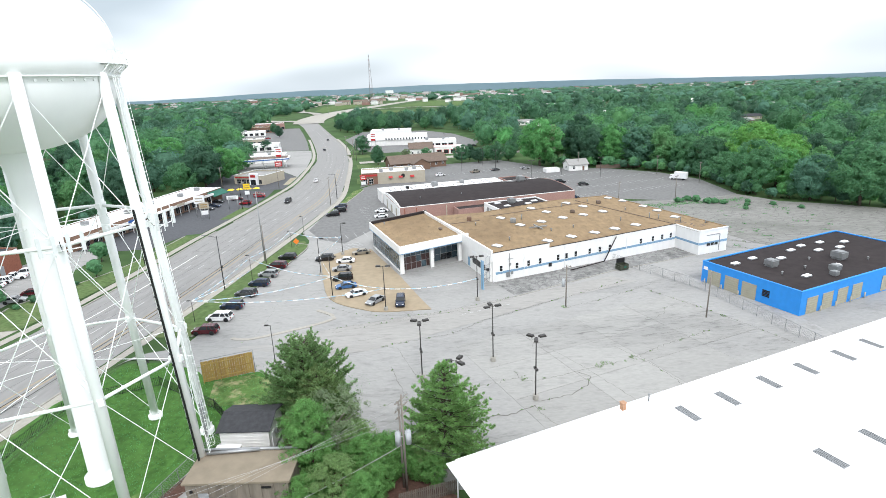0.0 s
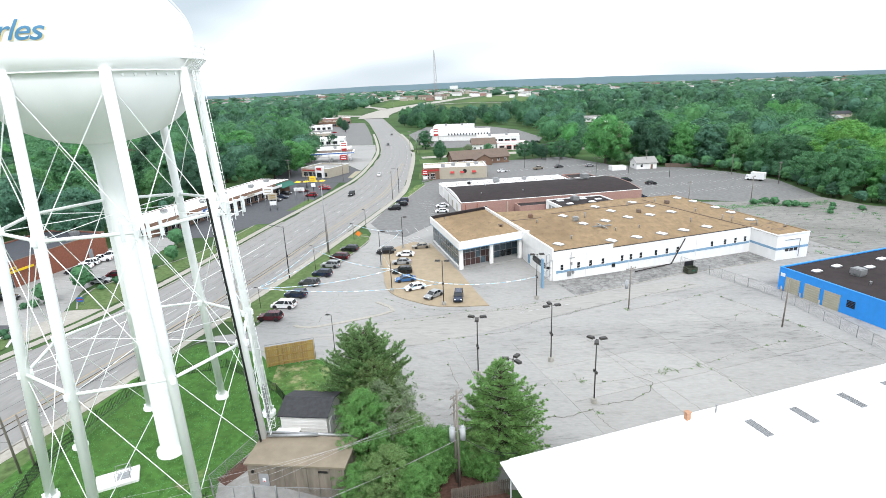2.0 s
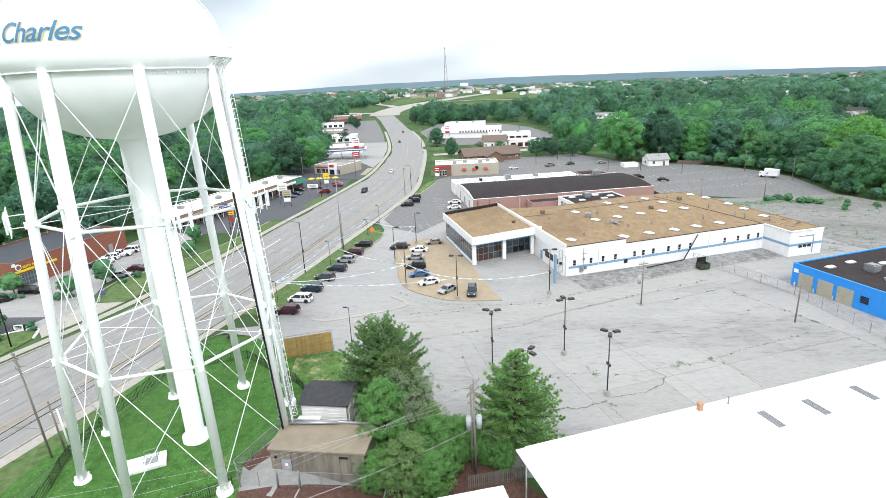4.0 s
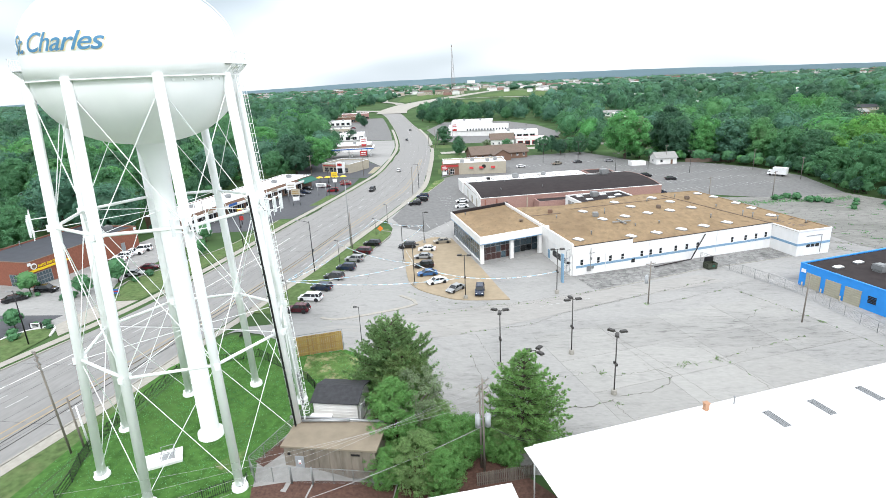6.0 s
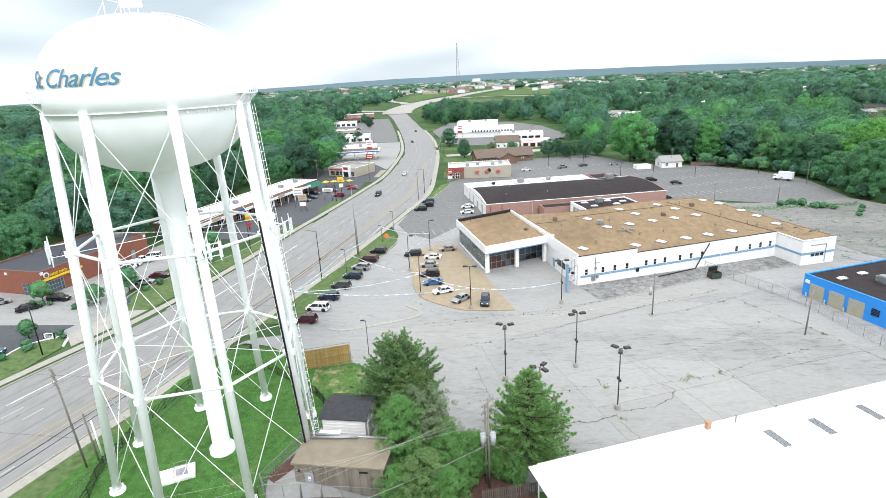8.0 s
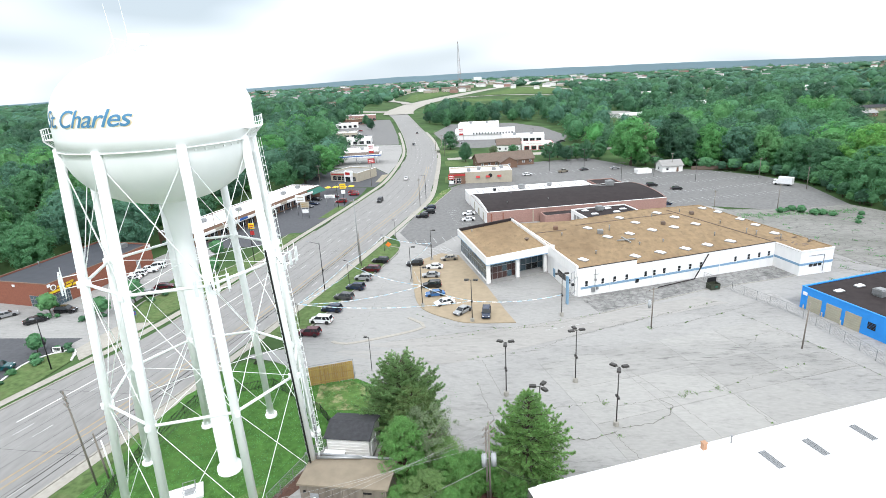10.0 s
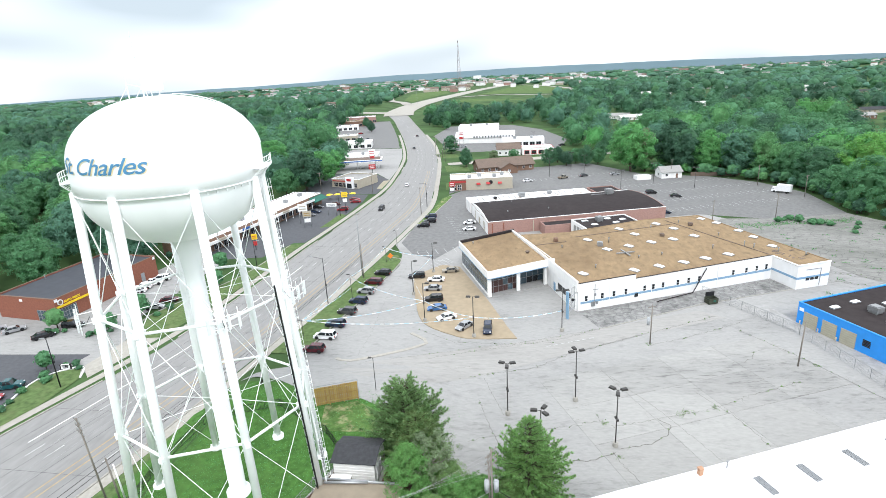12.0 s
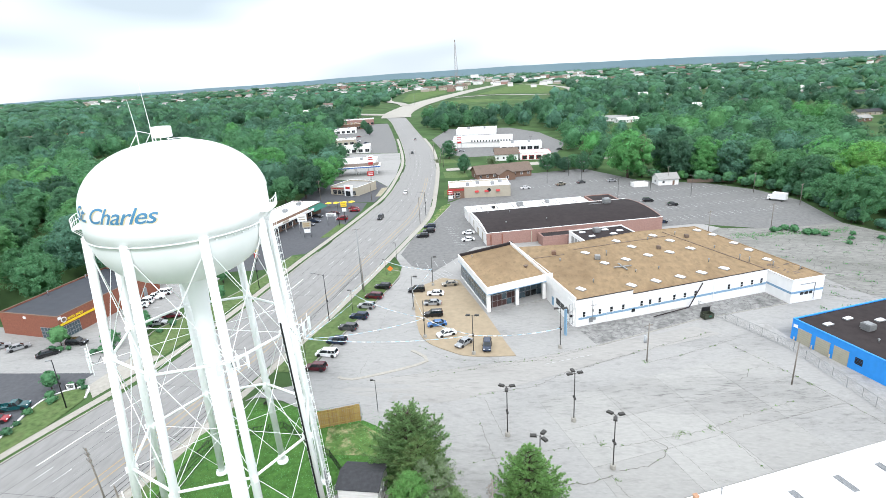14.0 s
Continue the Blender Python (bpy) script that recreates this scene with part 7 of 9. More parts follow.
def wooded(x, y):
    """Where trees stand: outside the roads, lots, fields and house plots."""
    if y < 60 or (abs(x) < 75 and y < 240):
        return False
    k = int((y - 20) / 745 * N_ROAD)
    if y < 740:
        i = min(range(0, N_ROAD + 1, 4), key=lambda j: abs(road_l[j][1] - y))
        l, r = road_l[i][0], road_r[i][0]
        west = {0: 46, 1: 46, 2: 34, 3: 34, 4: 44, 5: 60, 6: 60, 7: 56}.get(int(y / 80), 40)
        if y < 140:
            west = 66 if y < 100 else 62
        if 140 <= y < 235:
            west = 48
        if 235 <= y < 300:
            west = 36
        if x > l - west and x < r + 4:
            return False
        if x >= r:
            if y < 178:
                return x > 165 - (y - 140) * 0.6
            if y < 202:
                return x > 142 - (y - 178)
            if y < 262:
                return x > 112
            if y < 288:
                return x > 100
            if y < 325:
                return x > 72 - (y - 288) * 0.6
            if y < 345:
                return x > 44
            if y < 385:
                return x > 34
            if y < 470:
                return x > 24
            if y < 560:
                return x > 46 - (y - 470) * 0.6
            if y < 700:
                return x > r + 26
            return x > -20
    else:
        if -330 < x < -130 and y < 900:
            return False
        if y < 1060 and -215 < x < 40 and y > 735:
            return False
        if -225 < x < -130 and y < 2300:
            return False
        if -430 < x < -130 and y < 1900 and x > -262 - 0.16 * (y - 1000):
            return False
        if -130 <= x < 100 and 1060 <= y < 2100:
            return False
        if x >= 100 and 1095 < y < 1135:
            return False
        if 1500 < y < 3200 and -300 < x < 260:
            return WOODS_RNG.uniform() < 0.6
    return True


def free_of_houses(x, y, d):
    """Each house has a plot, open towards the south."""
    front = 105 if y < 900 else (70 if y < 2100 else 190)
    return all(abs(hx + 5 - x) > d or not (-d < hy + 3 - y < front) for hx, hy in HOUSES)


def in_view(x, y):
    a = math.degrees(math.atan2(-x, y + 4))
    return -43 < a < 56


# edge trees that one can tell apart are things of their own
GREENS = {"leaf_oak": "deep green", "leaf_elm": "mid green", "leaf_maple": "light green", "leaf_bright": "bright green", "leaf_lime": "yellow-green", "leaf_olive": "dull olive green", "leaf_dark": "very dark green", "leaf_far": "grey-green", "leaf_copper": "copper brown"}
MIX = ("leaf_oak", "leaf_elm", "leaf_elm", "leaf_maple", "leaf_elm", "leaf_far", "leaf_dark", "leaf_elm", "leaf_oak", "leaf_far", "leaf_bright", "leaf_elm")
EDGE = [(50, 294, 1.5, "leaf_bright"), (72.5, 303, 1.6, "leaf_dark"), (61, 316, 1.15, "leaf_olive"), (87, 288, 1.12, "leaf_bright"), (97.5, 283, 1.25, "leaf_far"), (107, 274, 1.1, "leaf_maple"), (113.5, 261, 1.0, "leaf_elm"), (117.5, 248, 0.95, "leaf_oak"),
        (117, 230, 0.85, "leaf_elm"), (117, 208, 1.0, "leaf_elm"), (131, 218, 1.15, "leaf_bright"), (133, 240, 1.2, "leaf_lime"), (128, 262, 1.2, "leaf_maple"), (143, 232, 1.2, "leaf_lime"), (123, 282, 1.1, "leaf_maple"),
        (140, 205, 0.95, "leaf_maple"), (138, 262, 1.0, "leaf_bright"), (84, 308, 1.1, "leaf_oak"), (97, 304, 1.05, "leaf_far"), (112, 298, 1.1, "leaf_elm"), (-190, 262, 1.0, "leaf_copper"), (151, 250, 1.1, "leaf_bright")]
tries = 0
while len(EDGE) < 118 and tries < 40000:
    tries += 1
    y = 85 + 235 * WOODS_RNG.uniform()
    x = WOODS_RNG.uniform(-270, 280)
    if not in_view(x, y) or not wooded(x, y) or math.hypot(x, y) > 325 or not free_of_houses(x, y, 9):
        continue
    if all((x - e[0]) ** 2 + (y - e[1]) ** 2 > 150 for e in EDGE):
        EDGE.append((x, y, WOODS_RNG.uniform(0.7, 1.3), MIX[int(WOODS_RNG.integers(0, 12))]))
for k, (x, y, s, g) in enumerate(EDGE):
    plant(MIDS[(k * 5 + int(y)) % 6], x, y, 1.25 * s, k * 1.7, GREENS[g] + " broadleaf tree at the wood's edge", "trees at the wood's edge", green=g)
# low growth along the wood's edge
BRINK = spline([(52, 296), (66, 288), (88, 277), (98, 268), (109, 252), (112, 240), (112, 222), (111, 206), (119, 197), (134, 187), (150, 176), (172, 160)], 2.1)
for k in range(len(BRINK) + 70):
    if k < len(BRINK):
        x, y = BRINK[k][0] + 3.2 * abs(math.sin(k * 2.1)), BRINK[k][1] + 2 * math.sin(k * 1.3)
        if math.dist((x, y), (66, 276)) < 13:
            continue
    else:
        f = (k - len(BRINK)) / 69
        x, y = -124 - 12 * math.sin(k * 1.3) - 18 * abs(math.sin(f * 3)), 146 + 150 * f
    plant(SMALLS[k % 3], x, y, (0.75 if k < len(BRINK) else 0.5) + 0.6 * abs(math.sin(k * 3.7)), k, "leafy undergrowth at the wood's edge", "undergrowth", "shrub", "shrub", green=MIX[k % 12])
for x, y, s in ((82.8, 194.6, 0.55), (87.5, 197.5, 0.6), (89.5, 195, 0.7), (92, 191.8, 0.65), (94.5, 191.5, 0.6), (100, 181, 0.4), (97, 190, 0.5), (103, 186, 0.4), (85, 196, 0.4), (96, 192.5, 0.35), (106, 191, 0.4), (112, 186, 0.45), (118, 180, 0.4)):
    plant(BUSHES[int(x) % 2], x, y, s * 3.2, x, "wild green shrub on the broken lot", "shrubs on the broken lot", "shrub", "shrub", green="leaf_elm")


def far_woods(name, r0, r1, count, gap, leaves, size, radius, height, label, clumps=8, fine=0.2, slices=(6, 9)):
    """Woods too far off to count: loose leaves over rough lumps, in one mesh for each kind of green."""
    kinds = []
    for k in range(6):
        rng = np.random.default_rng(100 + k)
        kinds.append(crown_arrays(rng, radius * (0.85, 1.0, 1.1)[k % 3], height * 0.92, clumps, leaves, size, height * 0.06, ("round", "round", "flame")[k % 3], fine, 0.2, 0.56 if r1 < 1100 else 0.8, slices))
    spots = {}
    cell = gap
    got, tries = 0, 0
    acc = {m: [[], [], 0] for m in GREENS}
    while got < count and tries < count * 8:
        tries += 1
        a = radians(WOODS_RNG.uniform(-43, 58))
        r = math.sqrt(WOODS_RNG.uniform(r0 * r0, r1 * r1))
        x, y = -math.sin(a) * r, math.cos(a) * r
        key = (int(x // cell), int(y // cell))
        if key in spots or y < 80 or not wooded(x, y) or not free_of_houses(x, y, 15 if r < 900 else (15 if r < 2100 else 26)):
            continue
        spots[key] = 1
        got += 1
        quad, ev, ef = kinds[int(WOODS_RNG.integers(0, 6))]
        s = WOODS_RNG.uniform(0.6, 1.3) * np.array([1, 1, WOODS_RNG.uniform(0.8, 1.15)])
        t = WOODS_RNG.uniform(0, 6.28)
        R = np.array([[math.cos(t), -math.sin(t), 0], [math.sin(t), math.cos(t), 0], [0, 0, 1]])
        o = np.array([x, y, ground_z(x, y)])
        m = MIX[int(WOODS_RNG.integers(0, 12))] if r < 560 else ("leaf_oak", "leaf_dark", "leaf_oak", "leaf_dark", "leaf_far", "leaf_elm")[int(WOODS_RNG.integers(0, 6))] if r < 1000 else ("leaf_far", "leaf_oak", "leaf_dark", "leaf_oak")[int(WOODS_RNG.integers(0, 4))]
        A = acc[m]
        v = np.concatenate([quad[:, :3].reshape(-1, 3), ev]) * s @ R.T + o
        leaf = np.arange(quad.shape[0] * 3).reshape(-1, 3) + A[2]
        A[0].append(v), A[1].append(np.concatenate([leaf, ef + A[2] + quad.shape[0] * 3]))
        A[2] += len(v)
    for m, (vs, fs, n) in acc.items():
        if not vs:
            continue
        v = np.concatenate(vs)
        tri = np.concatenate(fs).astype(np.int32)
        me = bpy.data.meshes.new(name)
        me.vertices.add(len(v))
        me.vertices.foreach_set("co", v.ravel())
        me.loops.add(tri.size)
        me.loops.foreach_set("vertex_index", tri.ravel())
        me.polygons.add(len(tri))
        me.polygons.foreach_set("loop_start", np.arange(len(tri), dtype=np.int32) * 3)
        me.update(calc_edges=True)
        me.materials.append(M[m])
        tagged(new(name, me), label, "woods", kind="stuff")


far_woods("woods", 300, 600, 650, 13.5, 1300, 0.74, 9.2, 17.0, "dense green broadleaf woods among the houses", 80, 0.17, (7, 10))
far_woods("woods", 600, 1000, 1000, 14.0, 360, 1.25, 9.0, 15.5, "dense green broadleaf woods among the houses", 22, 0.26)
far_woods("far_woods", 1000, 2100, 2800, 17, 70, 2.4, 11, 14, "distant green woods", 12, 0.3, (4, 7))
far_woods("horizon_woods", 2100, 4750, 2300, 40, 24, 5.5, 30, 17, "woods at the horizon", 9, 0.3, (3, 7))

# ---- vehicles ----
PAINT = {}
for nm, c, r in (("white", (0.80, 0.80, 0.80), 0.25), ("silver", (0.42, 0.43, 0.44), 0.3), ("black", (0.012, 0.012, 0.015), 0.2), ("navy", (0.02, 0.035, 0.075), 0.22), ("blue", (0.05, 0.17, 0.42), 0.25),
                 ("maroon", (0.11, 0.012, 0.022), 0.22), ("red", (0.36, 0.02, 0.03), 0.25), ("grey", (0.09, 0.092, 0.095), 0.25), ("beige", (0.36, 0.32, 0.25), 0.3), ("teal", (0.015, 0.10, 0.11), 0.25), ("sky", (0.03, 0.33, 0.66), 0.25)):
    PAINT[nm] = surf(nm + " car paint", c, 0.04, 2.0, rough=r, spec=0.6)

KINDS = {
    "sedan": dict(L=4.75, W=1.82, belt=0.93, roof=1.44, hood=0.86, cab=(-1.75, -1.05, 0.45, 1.15), deck=0.95),
    "suv": dict(L=4.75, W=1.88, belt=1.08, roof=1.75, hood=1.02, cab=(-2.25, -1.95, 0.45, 1.05), deck=1.08),
    "van": dict(L=5.05, W=1.95, belt=1.08, roof=1.78, hood=0.98, cab=(-2.42, -2.1, 0.75, 1.65), deck=1.08),
    "pickup": dict(L=5.5, W=1.95, belt=1.10, roof=1.80, hood=1.08, cab=(-0.55, -0.35, 0.75, 1.25), deck=1.06),
}
CAR_MESH = {}


def car_meshes(kind):
    if kind in CAR_MESH:
        return CAR_MESH[kind]
    k = KINDS[kind]
    L, W, belt, roof, hood, deck = k["L"], k["W"], k["belt"], k["roof"], k["hood"], k["deck"]
    b0, t0, t1, b1 = k["cab"]
    h = L / 2
    out = {}
    prof = [(-h + 0.12, 0.28), (h - 0.15, 0.26), (h, 0.45), (h - 0.05, hood - 0.22), (h - 0.45, hood - 0.06), (b1 + 0.1, hood + 0.02), (b1 - 0.15, belt), (b0 + 0.1, belt), (b0 - 0.05, deck), (-h + 0.12, deck - 0.05), (-h, deck - 0.25), (-h, 0.5)]
    if kind == "pickup":
        prof = prof[:7] + [(b0 + 0.05, belt), (b0, 0.72), (-h + 0.1, 0.72), (-h + 0.1, belt), (-h, belt), (-h, 0.5)]
    bm = B()
    sides = []
    for sg in (-1, 1):
        sides.append([bm.verts.new((x, sg * W / 2 * (0.97 if z < 0.35 else (1.0 if z < 0.8 else 0.95)) * (0.9 if abs(x) > h - 0.1 else 1.0), z)) for x, z in prof])
    bm.faces.new(sides[0]), bm.faces.new(sides[1][::-1])
    for i in range(len(prof)):
        j = (i + 1) % len(prof)
        bm.faces.new((sides[0][j], sides[0][i], sides[1][i], sides[1][j]))
    bmesh.ops.recalc_face_normals(bm, faces=bm.faces[:])
    bmesh.ops.bevel(bm, geom=[e for e in bm.edges if e.calc_length() > 0.3], offset=0.09, segments=3, affect="EDGES", profile=0.55)
    if kind == "pickup":
        for y in (-W / 2 + 0.07, W / 2 - 0.07):
            box(bm, (b0 - h) / 2, y, 0.92, b0 + h - 0.1, 0.1, 0.36)
    for f in bm.faces:
        f.smooth = False
    out["body"] = mesh_of("body", bm, PAINT["white"])
    bm = B()
    ring0 = [bm.verts.new((x, y * W / 2 * 0.93, belt - 0.02)) for x, y in ((b0, -1), (b1, -1), (b1, 1), (b0, 1))]
    ring1 = [bm.verts.new((x, y * W / 2 * 0.76, roof - 0.05)) for x, y in ((t0, -1), (t1, -1), (t1, 1), (t0, 1))]
    bm.faces.new(ring1)
    for i in range(4):
        j = (i + 1) % 4
        bm.faces.new((ring0[i], ring0[j], ring1[j], ring1[i]))
    out["window_band"] = mesh_of("window_band", bm, M["glass"])
    bm = B()
    box(bm, (t0 + t1) / 2, 0, roof - 0.03, t1 - t0 + 0.16, W * 0.79, 0.09, 0, 0.9)
    bmesh.ops.bevel(bm, geom=bm.edges[:], offset=0.035, segments=2, affect="EDGES")
    out["roof"] = mesh_of("roof", bm, PAINT["white"])
    out["pillars"] = []
    for sg in (-1, 1):
        lo, hi = lambda x: (x, sg * W / 2 * 0.935, belt - 0.02), lambda x: (x, sg * W / 2 * 0.77, roof - 0.05)
        posts = [(b0, t0), (b1, t1), ((b0 + b1) / 2, (t0 + t1) / 2)]
        if kind in ("suv", "van"):
            posts.append((b0 + 0.75, t0 + 0.85))
        for x0, x1 in posts:
            bm = B()
            rod(bm, lo(x0), hi(x1), 0.055, 0.05, 5)
            out["pillars"].append(mesh_of("pillar", bm, PAINT["white"]))
    r = 0.34 if kind == "sedan" else 0.38
    bm = B()
    rod(bm, (0, -0.11, 0), (0, 0.11, 0), r, r, 20)
    out["tyre"] = mesh_of("tyre", bm, M["tyre"])
    bm = B()
    rod(bm, (0, -0.115, 0), (0, 0.115, 0), r * 0.62, r * 0.62, 14)
    out["rim"] = mesh_of("rim", bm, M["rim"])
    bm = B()
    rod(bm, (0, -0.02, 0), (0, 0.02, 0), r * 1.18, r * 1.18, 20)
    out["wheel_arch"] = mesh_of("wheel_arch", bm, M["black_metal"])
    for nm, m, sx, sy, sz in (("headlight", "lamp_clear", 0.16, 0.36, 0.14), ("tail_light", "lamp_red", 0.08, 0.26, 0.26), ("number_plate", "white", 0.03, 0.4, 0.14), ("mirror", "black_metal", 0.14, 0.18, 0.12), ("bumper", "black_metal", 0.10, 1.2, 0.16)):
        bm = B()
        box(bm, 0, 0, 0, sx, sy, sz, 0, 0.9)
        out[nm] = mesh_of(nm, bm, M[m])
    out["r"] = r
    CAR_MESH[kind] = out
    return out


def car(kind, color, x, y, rz, label, group="parked cars", z=None):
    me, k = car_meshes(kind), KINDS[kind]
    z = ground_z(x, y) + 0.03 if z is None else z
    root = thing(kind if kind != "suv" else "suv", x, y, z, rz, label, {"suv": "car", "sedan": "car", "van": "van", "pickup": "pickup truck"}[kind], group)
    root.rotation_euler = (0, 0, radians(rz))

    def put(name, loc=(0, 0, 0), parent=root, paint=False, turn=0.0):
        ob = new(name, me[name])
        ob.parent = parent
        ob.matrix_basis = pose(*loc, 0, 0, turn)
        if paint:
            ob.material_slots[0].link = "OBJECT"
            ob.material_slots[0].material = PAINT[color]
        return ob

    put("body", paint=True), put("window_band")
    top = put("roof", paint=True)
    for post in me["pillars"]:
        ob = new("pillar", post)
        ob.parent = top
        ob.material_slots[0].link = "OBJECT"
        ob.material_slots[0].material = PAINT[color]
    h, w, r = k["L"] / 2, k["W"] / 2, me["r"]
    for sx in (-1, 1):
        for sy in (-1, 1):
            t = put("tyre", (sx * (h - 0.92), sy * (w - 0.11), r))
            put("rim", (0, 0, 0), t)
            put("wheel_arch", (sx * (h - 0.92), sy * (w - 0.012), r + 0.03))
    for sy in (-1, 1):
        put("headlight", (h - 0.13, sy * (w - 0.34), k["hood"] - 0.20))
        put("tail_light", (-h + 0.01, sy * (w - 0.22), k["deck"] - 0.26))
        put("mirror", (k["cab"][3] - 0.15, sy * (w + 0.02), k["belt"] + 0.03))
    put("bumper", (h - 0.02, 0, 0.42))
    put("number_plate", (-h - 0.005, 0, 0.72))
    return root


NAMES = {"sedan": "sedan", "suv": "sport utility car", "van": "minivan", "pickup": "pickup truck"}
CARS = [
    # facing the road beside the grass strip
    ("suv", "black", -42.6, 138.3, 172, "beside the grass strip"), ("van", "maroon", -43.3, 131.3, 172, "beside the grass strip"), ("suv", "silver", -43.6, 124.9, 172, "beside the grass strip"),
    ("suv", "navy", -43.7, 118.5, 173, "beside the grass strip"), ("suv", "grey", -44.6, 112.2, 172, "beside the grass strip"), ("suv", "navy", -45.1, 105.3, 176, "beside the grass strip"),
    ("van", "white", -45.4, 99.4, 177, "beside the grass strip"), ("suv", "maroon", -45.7, 93.4, 180, "beside the grass strip"),
    # fanned out on the terrace
    ("suv", "black", -32.4, 136.4, 190, "beside the tan terrace"), ("sedan", "white", -26.6, 134.2, 182, "on the tan terrace"), ("sedan", "silver", -26.4, 127.8, 186, "on the tan terrace"),
    ("suv", "black", -25.0, 120.9, 190, "on the tan terrace"), ("sedan", "blue", -23.3, 115.5, 196, "on the tan terrace"), ("sedan", "white", -20.3, 110.6, 210, "on the tan terrace"),
    ("sedan", "silver", -15.7, 106.4, 236, "on the tan terrace"), ("suv", "navy", -10.4, 105.3, 272, "on the tan terrace"), ("sedan", "beige", -23.6, 141.3, 195, "at the terrace's end"),
    # north lot
    ("suv", "navy", -39.6, 200.3, 188, "in the north lot"), ("suv", "black", -38.8, 194.0, 186, "in the north lot"), ("suv", "black", -40.2, 187.9, 190, "in the north lot"),
    ("sedan", "white", -23.6, 192.0, 192, "in the north lot"), ("sedan", "white", -22.8, 183.6, 192, "in the north lot"),
    # arena lot
    ("suv", "black", 49.9, 240.5, 10, "in the far lot"), ("sedan", "black", 58.3, 233.5, -5, "in the far lot"), ("sedan", "white", -3.0, 269.5, 20, "in the far lot"), ("pickup", "beige", 14.6, 276.6, 40, "in the far lot"),
    ("sedan", "grey", 25.1, 281.5, 30, "in the far lot"), ("sedan", "silver", 40.5, 284.0, 15, "in the far lot"), ("sedan", "navy", 48, 206, 20, "behind the brick hall"),
    # strip mall and parts shop
    ("sedan", "black", -91.9, 217, 350, "in front of the strip mall"), ("sedan", "navy", -90.0, 209, 350, "in front of the strip mall"), ("suv", "red", -79.2, 212.4, 185, "in front of the strip mall"),
    ("sedan", "red", -78.2, 226.6, 185, "in front of the strip mall"), ("sedan", "maroon", -86.0, 221.8, 20, "in front of the strip mall"), ("sedan", "grey", -90.5, 203.8, 350, "in front of the strip mall"), ("sedan", "red", -74.9 - 5, 231, 10, "in front of the strip mall"),
    ("suv", "white", -108.0, 124.6, 200, "beside the brick parts shop"), ("sedan", "white", -107.6, 121.8, 200, "beside the brick parts shop"), ("pickup", "white", -107.2, 127.8, 200, "beside the brick parts shop"), ("van", "white", -106.8, 131.2, 200, "beside the brick parts shop"),
    ("sedan", "silver", -95.4, 112.0, 20, "beside the grass verge"), ("sedan", "maroon", -94.4, 116.6, 20, "beside the grass verge"), ("sedan", "black", -107.2, 118.6, 200, "beside the brick parts shop"),
    ("sedan", "silver", -121.7, 97.3, 50, "in front of the parts shop"), ("sedan", "black", -111.6, 95.0, 48, "in front of the parts shop"), ("suv", "black", -108.8, 100.6, 10, "in front of the parts shop"), ("sedan", "silver", -127.0, 97.2, 50, "in front of the parts shop"),
    ("pickup", "teal", -100.2, 74.8, 20, "in the black asphalt stalls"), ("sedan", "red", -100.0, 70.6, 20, "in the black asphalt stalls"),
    # far lots
    ("sedan", "white", -108, 352, 60, "at the filling station"), ("suv", "silver", -128, 420, 10, "in a far lot"), ("sedan", "navy", -138, 455, 10, "in a far lot"), ("sedan", "white", -150, 470, 10, "in a far lot"), ("sedan", "red", -158, 500, 10, "in a far lot"),
    ("sedan", "white", -62, 455, 20, "in a far lot"), ("sedan", "silver", -50, 398, 20, "in a far lot"), ("suv", "red", -56, 402, 20, "in a far lot"), ("sedan", "white", 8, 398, 20, "in a far lot"), ("sedan", "grey", 20, 396, 20, "in a far lot"),
]
for kd, cl, x, y, rz, where in CARS:
    car(kd, cl, x, y, rz, "%s %s parked %s" % (cl, NAMES[kd], where))
for kd, cl, x, y, rz in (("sedan", "white", -62.5, 262, 98), ("suv", "black", -63, 214, 270), ("sedan", "grey", -98.5, 470, 105), ("sedan", "black", -86, 395, 285)):
    car(kd, cl, x, y, rz, "%s %s on the far stretch of road" % (cl, NAMES[kd]), "cars on the road")

# white box truck at the far edge of the lot
truck = thing("box_truck", 101.5, 240.5, ground_z(102, 240) + 0.03, -40, "white box truck parked at the wood's edge", "truck")
bm = B()
box(bm, 1.2, 0, 2.15, 5.2, 2.4, 2.7)
part("cargo_box", bm, M["white"], truck)
bm = B()
box(bm, -2.4, 0, 1.35, 1.9, 2.1, 1.7, 0, 0.86)
part("cab", bm, M["white"], truck)
bm = B()
box(bm, -2.75, 0, 1.85, 1.0, 1.95, 0.6, 0, 0.9)
part("windscreen", bm, M["glass"], truck)
for x in (-2.2, 2.4):
    for y in (-0.95, 0.95):
        bm = B()
        rod(bm, (x, y - 0.15, 0.42), (x, y + 0.15, 0.42), 0.42, 0.42, 16)
        part("wheel", bm, M["tyre"], truck)
box_t = thing("cargo_enclosure", 52, 272.5, ground_z(52, 272), 15, "low white panelled enclosure in the far lot", "enclosure")
bm = B()
for x, y, sx, sy in ((0, -2, 7, 0.15), (0, 2, 7, 0.15), (-3.5, 0, 0.15, 4), (3.5, 0, 0.15, 4)):
    box(bm, x, y, 1.0, sx, sy, 2.0)
part("panel", bm, M["white_wall"], box_t)

